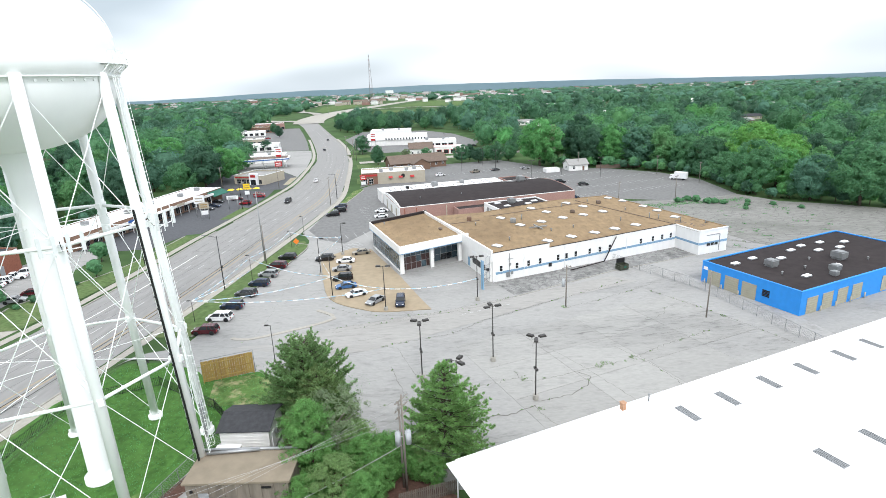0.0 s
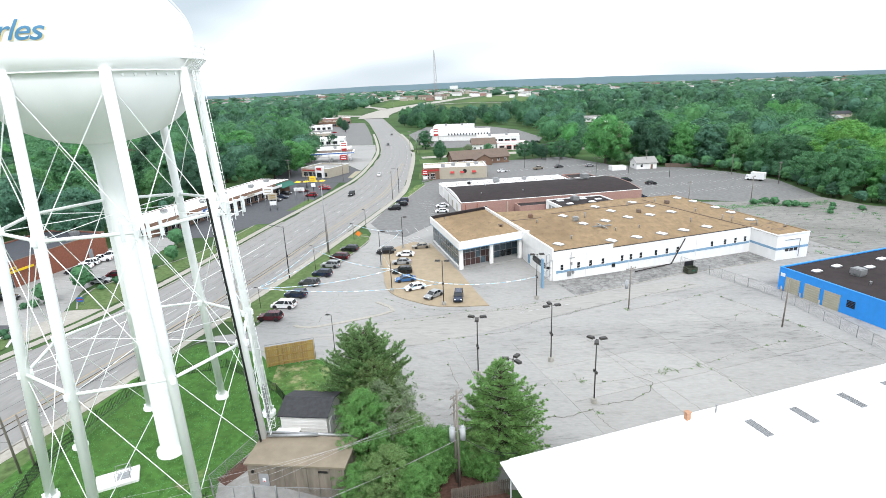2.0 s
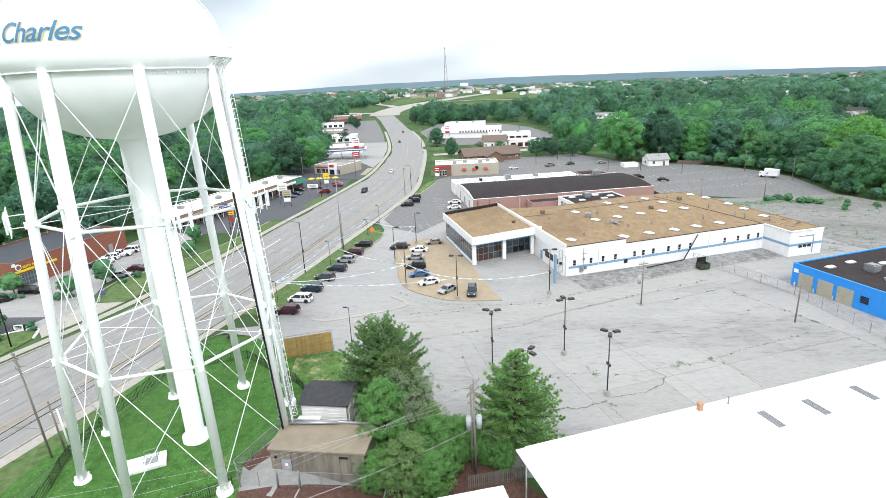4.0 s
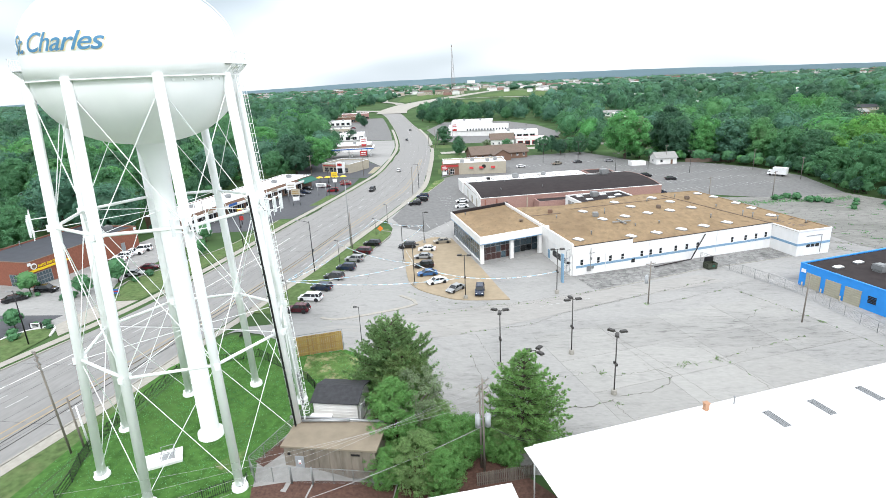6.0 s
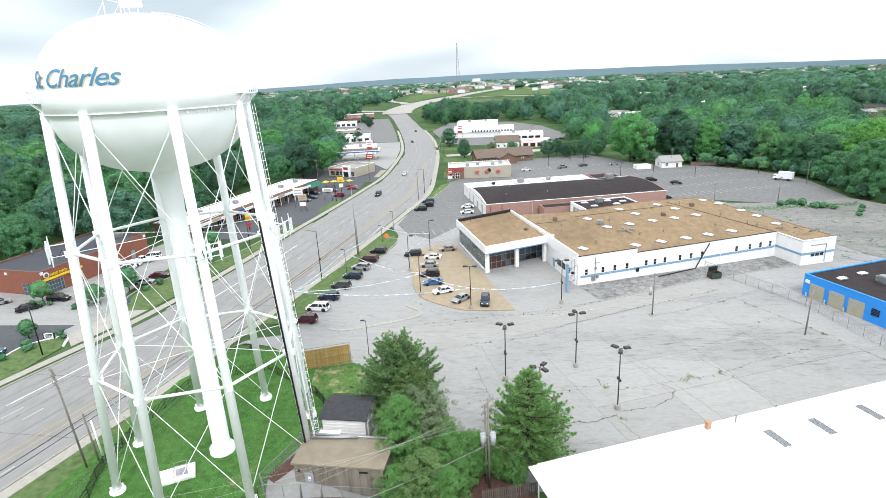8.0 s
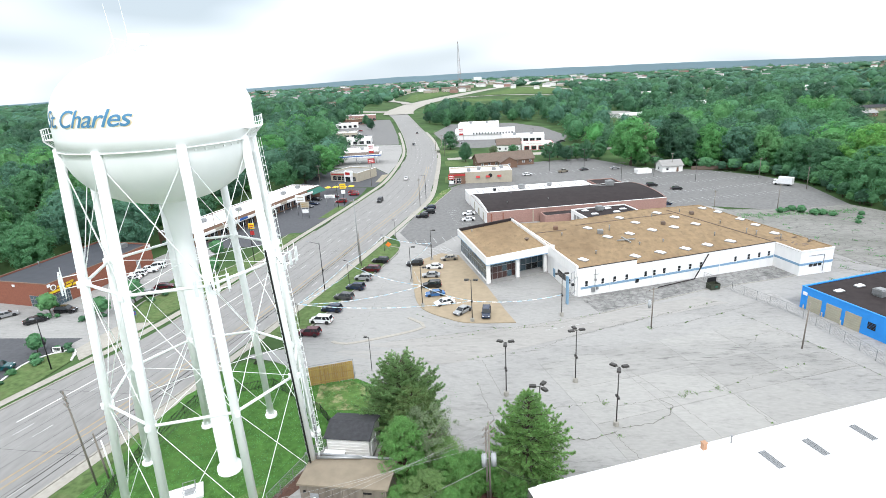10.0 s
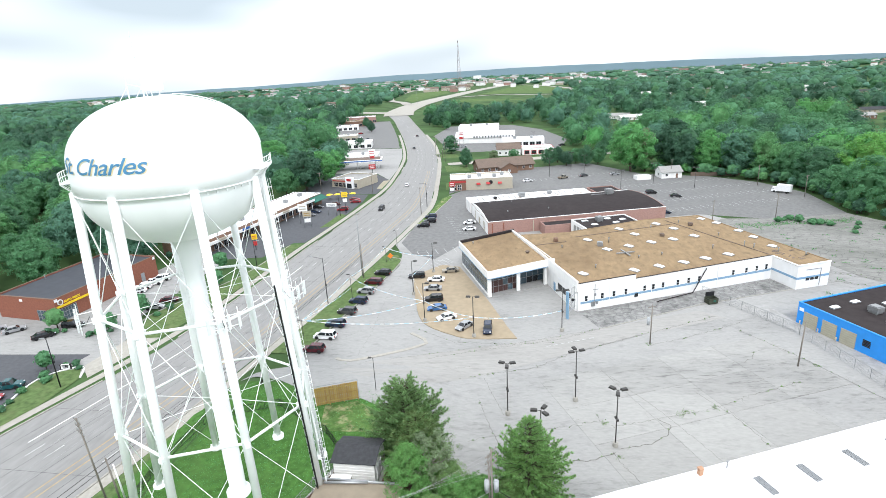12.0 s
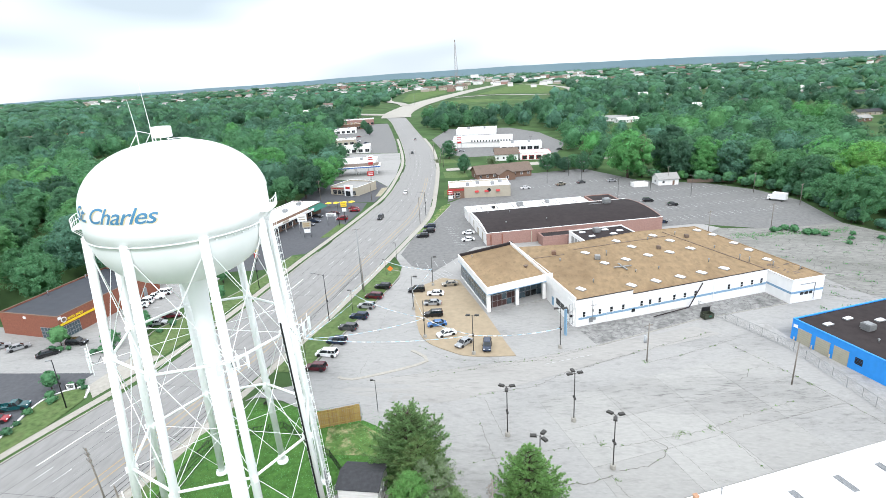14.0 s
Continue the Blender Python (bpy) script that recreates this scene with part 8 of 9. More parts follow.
# ---- lot lamps ----
def lot_lamp(x, y, h, heads, label="dark bronze parking lot lamp with boxy heads", spots=True, base=True, size=1.0):
    root = thing("lot_lamp", x, y, ground_z(x, y), 0, label, "lamp post", "lot lamps")
    bm = B()
    rod(bm, (0, 0, 0), (0, 0, h), 0.10 * size, 0.075 * size, 10)
    part("pole", bm, M["dark_metal"], root)
    if base:
        bm = B()
        lathe(bm, 0, 0, [(0.42, -0.1), (0.42, 0.7), (0.36, 0.75), (0.0, 0.76)], 16)
        part("base", bm, M["kerb"], root)
    for a in heads:
        c, s = math.cos(radians(a)), math.sin(radians(a))
        bm = B()
        rod(bm, (0, 0, h - 0.1), (c * 0.5 * size, s * 0.5 * size, h - 0.02), 0.04, 0.04, 6)
        arm = part("arm", bm, M["dark_metal"], root)
        bm = B()
        box(bm, c * 0.95 * size, s * 0.95 * size, h, size, 0.6 * size, 0.26 * size, radians(a), 0.85)
        hd = part("lamp_head", bm, M["dark_metal"], root)
        bm = B()
        box(bm, c * 0.95 * size, s * 0.95 * size, h - 0.15 * size, 0.8 * size, 0.48 * size, 0.05, radians(a))
        part("lens", bm, M["lamp_clear"], hd)
    if spots:
        for a in (100, 280):
            c, s = math.cos(radians(a)), math.sin(radians(a))
            bm = B()
            box(bm, c * 0.32, s * 0.32, h * 0.5, 0.38, 0.34, 0.32, radians(a))
            rod(bm, (0, 0, h * 0.5), (c * 0.3, s * 0.3, h * 0.5), 0.03, 0.03, 5)
            part("spot_lamp", bm, M["dark_metal"], root)
    return root


for x, y, h, hd in ((11.45, 68.5, 9.7, (20, 140, 260)), (6.45, 80.0, 9.6, (20, 200, 110)), (-4.8, 75.0, 9.6, (20, 160, 270)), (0.35, 63.2, 9.3, (60, 180, 310)), (5.5, 106.2, 9.6, (10, 190)), (-13.1, 102.2, 9.4, (0, 180)),
                    (-25.1, 109.2, 9.4, (0,)), (-30.9, 124.6, 9.2, (0,)), (-28.5, 141.0, 8.8, (0,))):
    lot_lamp(x, y, h, hd)
for x, y, h in ((-27.3, 75.9, 6.3), (-46.2, 121.2, 6.6), (-44.3, 148.9, 5.0), (-50.0, 98.6, 4.6), (-44.1, 162.4, 6.0)):
    lot_lamp(x, y, h, (180,), "slim dark lamp post with a small head", False, False, 0.6)
for x, y in ((8, 282), (26, 290), (55, 262), (38, 246), (20, 300), (70, 250), (0, 400), (28, 405), (45, 420)):
    lot_lamp(x, y, 9.5, (0, 180), "tall pale lot lamp in the far lot", False, False)


def street_lamp(x, y, h, arm, a, label):
    root = thing("street_lamp", x, y, ground_z(x, y), 0, label, "street lamp", "street lamps")
    bm = B()
    rod(bm, (0, 0, 0), (0, 0, h), 0.13, 0.07, 10)
    part("pole", bm, M["black_metal"], root)
    c, s = math.cos(radians(a)), math.sin(radians(a))
    bm = B()
    rod(bm, (0, 0, h - 0.3), (c * arm, s * arm, h), 0.05, 0.04, 6)
    part("arm", bm, M["black_metal"], root)
    bm = B()
    box(bm, c * (arm + 0.4), s * (arm + 0.4), h, 0.9, 0.34, 0.16, radians(a), 0.8)
    part("lamp_head", bm, M["galv"], root)
    bm = B()
    box(bm, 0.12, 0, 5.5, 0.35, 0.3, 0.5)
    part("control_box", bm, M["black_metal"], root)


street_lamp(-51.0, 116.6, 12.6, 3.0, 165, "tall black street lamp with a long arm")
street_lamp(-89.9, 76.0, 10.5, 0.3, 200, "tall black street lamp beside the sidewalk")
street_lamp(-79.8, 137, 10.5, 1.0, 0, "tall black street lamp beside the sidewalk")
street_lamp(-44.5, 219, 10.0, 2.0, 180, "tall dark street lamp beside the road")
street_lamp(-77.6, 204, 10.0, 1.0, 0, "tall dark street lamp beside the road")


def utility_pole(x, y, h, arms=1, can=0, a=20, mat="wood_pole", lean=0.0, label="weathered wooden utility pole"):
    root = thing("utility_pole", x, y, ground_z(x, y), 0, label, "utility pole", "utility poles")
    bm = B()
    rod(bm, (0, 0, -0.3), (lean, 0, h), 0.14, 0.10, 10)
    part("pole", bm, M[mat], root)
    c, s = math.cos(radians(a)), math.sin(radians(a))
    for k in range(arms):
        zz = h - 0.5 - 0.9 * k
        bm = B()
        box(bm, lean, 0, zz, 2.3, 0.1, 0.12, radians(a))
        ar = part("crossarm", bm, M["wood_pole"], root)
        for f in (-1.0, -0.5, 0.5, 1.0):
            bm = B()
            rod(bm, (lean + c * f, s * f, zz + 0.06), (lean + c * f, s * f, zz + 0.3), 0.05, 0.03, 6)
            part("insulator", bm, M["galv"], ar)
    for k in range(can):
        t, zc = radians(a + 120 + 150 * k), h * 0.56 + 0.4 * k
        bm = B()
        cx, cy = lean + math.cos(t) * 0.62, math.sin(t) * 0.62
        rod(bm, (cx, cy, zc - 0.75), (cx, cy, zc + 0.75), 0.31, 0.31, 16)
        rod(bm, (cx, cy, zc + 0.75), (cx, cy, zc + 0.85), 0.27, 0.18, 12)
        for e in (-0.14, 0.14):
            rod(bm, (cx + e, cy, zc + 0.8), (cx + e, cy, zc + 1.15), 0.05, 0.03, 6)
        rod(bm, (lean, 0, zc + 0.3), (cx, cy, zc + 0.3), 0.05, 0.05, 6)
        part("transformer", bm, M["can_grey"], root, "pale grey transformer can")
    return root


utility_pole(-5.6, 50.6, 12.2, 3, 2, 60, label="wooden utility pole with two transformer cans")
utility_pole(-6.0, 51.3, 10.8, 1, 0, 75, label="second wooden pole close beside the first")
utility_pole(22.8, 101.8, 8.7, 1, 1, 30, label="wooden utility pole with a grey transformer box")
utility_pole(47.5, 94.8, 9.0, 0, 0, 30, label="leaning wooden pole with a flood lamp", lean=0.12)
utility_pole(-57.4, 48.7, 14.4, 3, 0, 150, lean=-1.0, label="tall wooden utility pole leaning beside the sidewalk")
utility_pole(-56.7, 50.0, 7.2, 0, 0, 60, lean=-0.5, label="cut-off grey wooden pole beside the sidewalk")
utility_pole(-56.2, 50.3, 5.8, 0, 0, 60, mat="white", lean=-0.4, label="slim white marker pole beside the sidewalk")
utility_pole(-47.3, 135.2, 10.2, 0, 0, 30, label="tall wooden pole beside the sidewalk")
utility_pole(-48.3, 137.2, 18.5, 1, 0, 30, mat="galv", label="tall grey pole beside the sidewalk")
utility_pole(-44.5, 206, 11.0, 1, 0, 80, label="wooden utility pole at the lot's edge")
utility_pole(-93.8, 63.8, 6.2, 0, 0, 30, label="short leaning wooden post in the grass", lean=-0.7)
for x, y, h in ((60, 190, 9), (84, 200, 9), (98, 256, 9), (107, 232, 9), (66, 276, 9), (-105, 160, 9), (-58, 350, 12), (-54, 335, 12), (-66, 372, 12), (-100, 243, 11), (-76, 247, 10)):
    utility_pole(x, y, h, 1, 0, 40, label="weathered wooden utility pole at the lot's edge")
for x, y, h in ((-190, 930, 34), (-305, 820, 22), (60, 1120, 20)):
    utility_pole(x, y, h, 0, 0, 0, mat="galv", label="tall grey highway mast")


# overhead wires
def wire(points, sag, r=0.013, mat="wire", name="overhead_wire", label="pale overhead wire between poles"):
    bm = B()
    rows, n = [], 14
    for (p, q) in zip(points, points[1:]):
        p, q = Vector(p), Vector(q)
        side = (q - p).cross(Vector((0, 0, 1))).normalized() * r
        up = side.cross(q - p).normalized() * r
        for k in range(1 if rows else 0, n + 1):
            f = k / n
            c = p.lerp(q, f) - Vector((0, 0, sag * 4 * f * (1 - f)))
            rows.append([bm.verts.new(c + o) for o in (side, up, -side, -up)])
    for u, v in zip(rows, rows[1:]):
        for i in range(4):
            j = (i + 1) % 4
            bm.faces.new((u[i], u[j], v[j], v[i]))
    return solid(name, bm, M[mat], label, "wire", "overhead wires")


P1, P2 = Vector((-5.6, 50.6, 0.2)), Vector((-58.4, 48.7, 0.6))
for k in range(4):
    wire([P1 + Vector((0.8 - 0.5 * k, 0.6 - 0.5 * k, 11.9 - 0.8 * k)), (-36 - 3.0 * k, 27 + 2.5 * k, 9.8 - 0.6 * k)], 0.8)
wire([P1 + Vector((0, 0, 6.2)), (-24, 38, 5.2)], 0.5, 0.03, label="pale service cable over the cabin yard")
wire([P1 + Vector((0, 0, 7.0)), (-0.6, 48.2, 6.4)], 0.5, 0.03, "cable", label="black service cable to the warehouse")
wire([P1 + Vector((0, 0, 6.7)), (0.6, 48.6, 6.4)], 0.6, 0.03, "cable", label="black service cable to the warehouse")
for k in range(3):
    wire([(-70 + 0.5 * k, 12, 13.4 - 0.6 * k), P2 + Vector((0.5 * k, 0, 13.4 - 0.7 * k)), (-47.3 + 0.3 * k, 135.2, 10.2 - 0.4 * k), (-44.5 + 0.4 * k, 206, 10.2), (-54, 335, 10.5)], 1.4)
for k in range(2):
    wire([(-69, 12, 7.0 - 0.8 * k), P2 + Vector((0.6, 0, 6.6 - 0.8 * k)), (-47.3, 135.2, 7.4 - 0.4 * k)], 0.9, 0.045, "cable", label="thick black cable along the sidewalk")


# pennant strings across the lot
def pennants(p, q, sag, seed):
    p, q = Vector(p), Vector(q)
    root = thing("pennant_string", p.x, p.y, p.z, 0, "string of white and pale blue plastic streamers over the lot", "pennants", "pennant strings")
    rr = random.Random(seed)
    n = int((q - p).length / 1.05)
    bm, bw, bb = B(), B(), B()
    prev = Vector((0, 0, 0))
    for k in range(1, n + 1):
        f = k / n
        c = (q - p) * f - Vector((0, 0, sag * 4 * f * (1 - f)))
        rod(bm, prev, c, 0.012, 0.012, 4, False)
        t = bw if k % 2 else bb
        d = (c - prev).normalized()
        o = Vector((d.y, -d.x, 0)) * 0.012
        e = Vector((rr.uniform(-0.08, 0.08), rr.uniform(-0.06, 0.06), -0.15))
        u, w = prev + d * 0.06, c - d * 0.06
        a = [t.verts.new(v) for v in (u - o, w - o, w + e - o, u + e - o, u + o, w + o, w + e + o, u + e + o)]
        for fc in ((0, 1, 2, 3), (7, 6, 5, 4), (0, 4, 5, 1), (1, 5, 6, 2), (2, 6, 7, 3), (3, 7, 4, 0)):
            t.faces.new([a[i] for i in fc])
        prev = c
    part("cord", bm, M["wire"], root)
    tagged(part("white_bunting", bw, M["pennant_white"], root), kind="stuff")
    tagged(part("blue_bunting", bb, M["pennant_blue"], root), kind="stuff")


for k, (p, q, s) in enumerate((((-50.0, 98.6, 5.0), (-46.2, 121.2, 6.4), 0.5), ((-46.2, 121.2, 6.4), (-44.3, 148.9, 5.2), 0.8), ((-50.0, 98.6, 5.0), (-25.1, 109.2, 5.2), 1.0), ((-50.0, 98.6, 5.0), (-13.1, 102.2, 4.8), 1.2),
                               ((-13.1, 102.2, 4.8), (5.5, 106.2, 4.8), 0.8), ((-46.2, 121.2, 6.2), (-25.1, 109.2, 5.4), 1.0), ((-25.1, 109.2, 5.6), (-30.9, 124.6, 5.6), 0.5), ((-30.9, 124.6, 5.6), (-28.5, 141, 5.4), 0.5),
                               ((-25.1, 109.2, 5.4), (-13.1, 102.2, 4.9), 0.6), ((-44.3, 148.9, 5.0), (-28.5, 141, 5.2), 0.8), ((-50.0, 98.6, 5.0), (-46.2, 121.2, 3.4), 0.4))):
    pennants(p, q, s, k)

# ---- equipment cabin, shed and yards under the tower ----
cz = ground_z(-22, 48)
cabin = thing("equipment_cabin", -27.4, 46.0, cz - 0.1, 0, "flat-roofed equipment cabin with streaked brown walls", "cabin")
H = 5.9 - (cz - 0.1)
for x, y, sx, sy in ((5.2, 0.1, 10.4, 0.2), (5.2, 4.5, 10.4, 0.2), (0.1, 2.3, 0.2, 4.2), (10.3, 2.3, 0.2, 4.2)):
    bm = B()
    box(bm, x, y, H / 2 - 0.25, sx, sy, H - 0.1 + 0.3)
    part("wall", bm, M["cabin_wall"], cabin)
for k in range(8):
    bm = B()
    box(bm, 1.0 + 1.25 * k + (0.4 if k > 1 else 0), -0.04, H / 2 - 0.1, 0.10, 0.1, H - 0.4)
    part("wall_rib", bm, M["cabin_wall"], cabin)
bm = B()
box(bm, 5.2, 2.3, H, 10.9, 5.0, 0.22)
part("roof", bm, M["cabin_roof"], cabin)
bm = B()
box(bm, 1.75, -0.05, 1.1, 1.05, 0.1, 2.2)
dr = part("door", bm, M["door_grey"], cabin)
bm = B()
box(bm, 1.75, -0.11, 1.5, 0.32, 0.03, 0.5)
part("notice", bm, M["white"], dr)
bm = B()
box(bm, 1.75, -0.13, 1.35, 0.22, 0.02, 0.12)
part("notice_bar", bm, M["red"], dr)
bm = B()
rod(bm, (2.12, -0.1, 1.0), (2.12, -0.2, 1.0), 0.04, 0.04, 6)
part("door_handle", bm, M["galv"], dr)
bm = B()
box(bm, 0.6, -0.12, 2.5, 0.25, 0.2, 0.2)
part("wall_lamp", bm, M["black_metal"], cabin)
bm = B()
box(bm, 8.2, -0.06, 2.75, 1.0, 0.1, 0.18)
part("louvre", bm, M["black_metal"], cabin)
for y, x0, x1, zz in ((4.9, -1.2, 10.2, H + 0.28), (4.2, 0.6, 6.2, H + 0.34)):
    bm = B()
    rod(bm, (x0, y, zz), (x1, y + (0.5 if y < 4.5 else 0), zz), 0.17, 0.17, 12)
    part("duct_pipe", bm, M["alu"], cabin, "pale duct pipe lying on the roof")
ac = thing("air_conditioner", -25.2, 51.7, ground_z(-25, 52), 0, "cream air conditioning cabinet behind the cabin", "air conditioner")
bm = B()
box(bm, 0, 0, 1.2, 2.6, 1.3, 2.6)
part("cabinet", bm, M["beige"], ac)
bm = B()
box(bm, 0, 0, 2.55, 2.7, 1.4, 0.12)
part("lid", bm, M["white_wall"], ac)
sz = ground_z(-24, 55)
shed = thing("shed", -26.9, 53.9, sz + 0.25, 0, "small white shed with a charcoal shingle roof", "shed")
HS = 6.1 - sz
for x, y, sx, sy in ((2.8, 0.08, 5.6, 0.16), (2.8, 4.9, 5.6, 0.16), (0.08, 2.5, 0.16, 4.7), (5.52, 2.5, 0.16, 4.7)):
    bm = B()
    box(bm, x, y, HS / 2 - 0.1, sx, sy, HS + 0.2)
    part("wall", bm, M["white_wall"], shed)
for k in range(7):
    bm = B()
    box(bm, 2.8, -0.02, 0.3 + 0.42 * k, 5.6, 0.05, 0.03)
    part("clapboard", bm, M["white_wall"], shed)
for e0, e1 in ((-0.3, 2.5), (2.5, 5.3)):
    bm = B()
    f = lambda x, y: HS + 0.9 - abs(y - 2.5) * 0.32
    prism(bm, [(-0.3, e0), (5.9, e0), (5.9, e1), (-0.3, e1)], lambda x, y: f(x, y), lambda x, y: f(x, y) + 0.12)
    part("roof", bm, M["shingle_grey"], shed)
bm = B()
for sx in (0.02, 5.58):
    a, b, c = bm.verts.new((sx, 0, HS)), bm.verts.new((sx, 5, HS)), bm.verts.new((sx, 2.5, HS + 0.85))
    bm.faces.new((a, b, c))
part("gable_end", bm, M["white_wall"], shed)
for k, y in enumerate((1.2, 3.2)):
    bm = B()
    box(bm, 5.66, y, 1.15, 0.1, 0.9, 2.1)
    part("door", bm, M["white"], shed)
    bm = B()
    box(bm, 5.8, y + 0.9, 1.7, 0.25, 0.35, 0.6)
    part("meter_box", bm, M["galv"], shed)
hatch = thing("valve_vault", -42.0, 45.4, ground_z(-42, 45.4), 32, "white concrete vault lid with a hatch frame", "vault")
bm = B()
box(bm, 0, 0, 0.15, 4.2, 2.6, 0.35)
part("slab", bm, M["white_wall"], hatch)
bm = B()
for x, y in ((-0.1, -0.7), (1.3, -0.7), (1.3, 0.7), (-0.1, 0.7)):
    rod(bm, (x, y, 0.3), (x, y, 1.3), 0.03, 0.03, 6)
for p, q in (((-0.1, -0.7), (1.3, -0.7)), ((1.3, -0.7), (1.3, 0.7)), ((1.3, 0.7), (-0.1, 0.7))):
    for z in (0.8, 1.3):
        rod(bm, (*p, z), (*q, z), 0.03, 0.03, 6)
part("guard_rail", bm, M["galv"], hatch)
bm = B()
box(bm, 0.6, 0, 0.36, 1.2, 1.1, 0.08)
part("hatch_cover", bm, M["alu"], hatch)

# black iron fence round the tower, one panel after another
def iron_fence(pts, h, label, gap=0.2, post=2.6, mat="black_metal", r=0.022):
    root = thing("iron_fence", pts[0][0], pts[0][1], ground_z(*pts[0]), 0, label, "fence")
    ox, oy, oz = pts[0][0], pts[0][1], ground_z(*pts[0])
    g = lambda x, y: ground_z(x, y) - oz
    for a, b in zip(pts, pts[1:]):
        L = math.dist(a, b)
        n = max(1, round(L / post))
        for k in range(n):
            f0, f1 = k / n, (k + 1) / n
            p = (a[0] + (b[0] - a[0]) * f0 - ox, a[1] + (b[1] - a[1]) * f0 - oy)
            q = (a[0] + (b[0] - a[0]) * f1 - ox, a[1] + (b[1] - a[1]) * f1 - oy)
            zp, zq = g(p[0] + ox, p[1] + oy), g(q[0] + ox, q[1] + oy)
            bm = B()
            rod(bm, (*p, zp), (*p, zp + h + 0.1), 0.045, 0.045, 6)
            part("post", bm, M[mat], root)
            bm = B()
            for z in (0.2, h - 0.15):
                rod(bm, (*p, zp + z), (*q, zq + z), 0.028, 0.028, 4, False)
            m = int(math.dist(p, q) / gap)
            for j in range(1, m):
                f = j / m
                x, y, z = p[0] + (q[0] - p[0]) * f, p[1] + (q[1] - p[1]) * f, zp + (zq - zp) * f
                rod(bm, (x, y, z + 0.05), (x, y, z + h), r, r, 4, False)
            tagged(part("panel", bm, M[mat], root), kind="stuff")


iron_fence([(-49.0, 38.0), (-49.8, 41.0), (-52.4, 46.5), (-54.8, 55.6), (-52.8, 64.8), (-42, 69.8), (-31.6, 63.4), (-28.0, 59.4)], 1.5, "black iron picket fence round the tower yard")
iron_fence([(-30.2, 42.6), (-35.5, 38.5), (-41, 35)], 1.5, "black iron picket fence at the yard's corner")


def chain_fence(pts, h, post, label, mesh=True, rail=True, mat="galv"):
    """Posts, a top rail and woven wire drawn as crossing strands."""
    root = thing("chain_link_fence", pts[0][0], pts[0][1], ground_z(*pts[0]), 0, label, "fence")
    ox, oy, oz = pts[0][0], pts[0][1], ground_z(*pts[0])
    for a, b in zip(pts, pts[1:]):
        L = math.dist(a, b)
        n = max(1, round(L / post))
        for k in range(n + 1):
            f0 = k / n
            p = Vector((a[0] + (b[0] - a[0]) * f0 - ox, a[1] + (b[1] - a[1]) * f0 - oy, 0))
            p.z = ground_z(p.x + ox, p.y + oy) - oz
            bm = B()
            rod(bm, p, p + Vector((0, 0, h)), 0.04, 0.04, 6)
            part("post", bm, M[mat], root)
            if k < n:
                f1 = (k + 1) / n
                q = Vector((a[0] + (b[0] - a[0]) * f1 - ox, a[1] + (b[1] - a[1]) * f1 - oy, 0))
                q.z = ground_z(q.x + ox, q.y + oy) - oz
                bm = B()
                rod(bm, p + Vector((0, 0, h - 0.03)), q + Vector((0, 0, h - 0.03)), 0.035, 0.035, 5, False)
                part("top_rail", bm, M[mat], root)
                bm = B()
                w = math.dist(p, q)
                m = int(w / 0.3)
                up = h - 0.1
                for j in range(-int(up / 0.3), m + 1):
                    for sg in (0, 1):
                        x0, x1, z0, z1 = j * 0.3, j * 0.3 + up, 0.05, up
                        if x0 < 0:
                            z0, x0 = z0 - x0, 0.0
                        if x1 > w:
                            z1, x1 = z1 - (x1 - w), w
                        if x1 <= x0 or z1 <= z0:
                            continue
                        fa, fb = (x0 / w, x1 / w) if sg == 0 else (1 - x0 / w, 1 - x1 / w)
                        rod(bm, p.lerp(q, fa) + Vector((0, 0, z0)), p.lerp(q, fb) + Vector((0, 0, z1)), 0.009, 0.009, 3, False)
                tagged(part("woven_wire", bm, M[mat], root), kind="stuff")


chain_fence([(-30.9, 44.6), (-27.9, 56.0), (-27.6, 59.2)], 2.0, 2.5, "galvanised chain-link fence beside the cabin")
chain_fence([(-30.9, 44.6), (-29.6, 43.0), (-25.6, 43.5), (-23.4, 43.9), (-19.4, 45.2), (-15.5, 46.4)], 2.0, 2.2, "galvanised chain-link fence and gate before the cabin")
chain_fence([(40.0, 128.5), (44.3, 122.0), (49.4, 114.3), (53.2, 107.9), (57.6, 91.2), (60.5, 80)], 2.2, 3.2, "sagging chain-link fence between the lots")
for x, y in ((-25.6, 43.3), (-23.4, 43.7)):
    bm = B()
    z = ground_z(x, y)
    rod(bm, (x, y, z), (x, y, z + 2.3), 0.09, 0.09, 10)
    solid("gate_post", bm, M["galv"], "thick galvanised gate post before the cabin", "gate post")

# new cedar fence
fence = thing("board_fence", -35.9, 70.2, ground_z(-35.0, 70.5) + 0.1, math.degrees(math.atan2(2.2, 5.1)), "tall fresh cedar board fence panel", "fence")
FL = 7.0
bm = B()
box(bm, 0, 0, 1.65, 0.3, 0.025, 3.25)
board = mesh_of("board", bm, M["wood_new"])
for k in range(22):
    ob = new("board", board)
    ob.parent = fence
    ob.matrix_basis = pose(0.15 + FL / 22 * k, 0, 0.02 * math.sin(k * 5.1))
for z in (0.5, 1.6, 2.8):
    bm = B()
    box(bm, FL / 2, -0.06, z, FL, 0.06, 0.12)
    part("rail", bm, M["wood_new"], fence)
for x in (0.05, 2.3, 4.6, 6.9):
    bm = B()
    box(bm, x, -0.1, 1.55, 0.12, 0.1, 3.4)
    part("post", bm, M["wood_new"], fence)
bm = B()
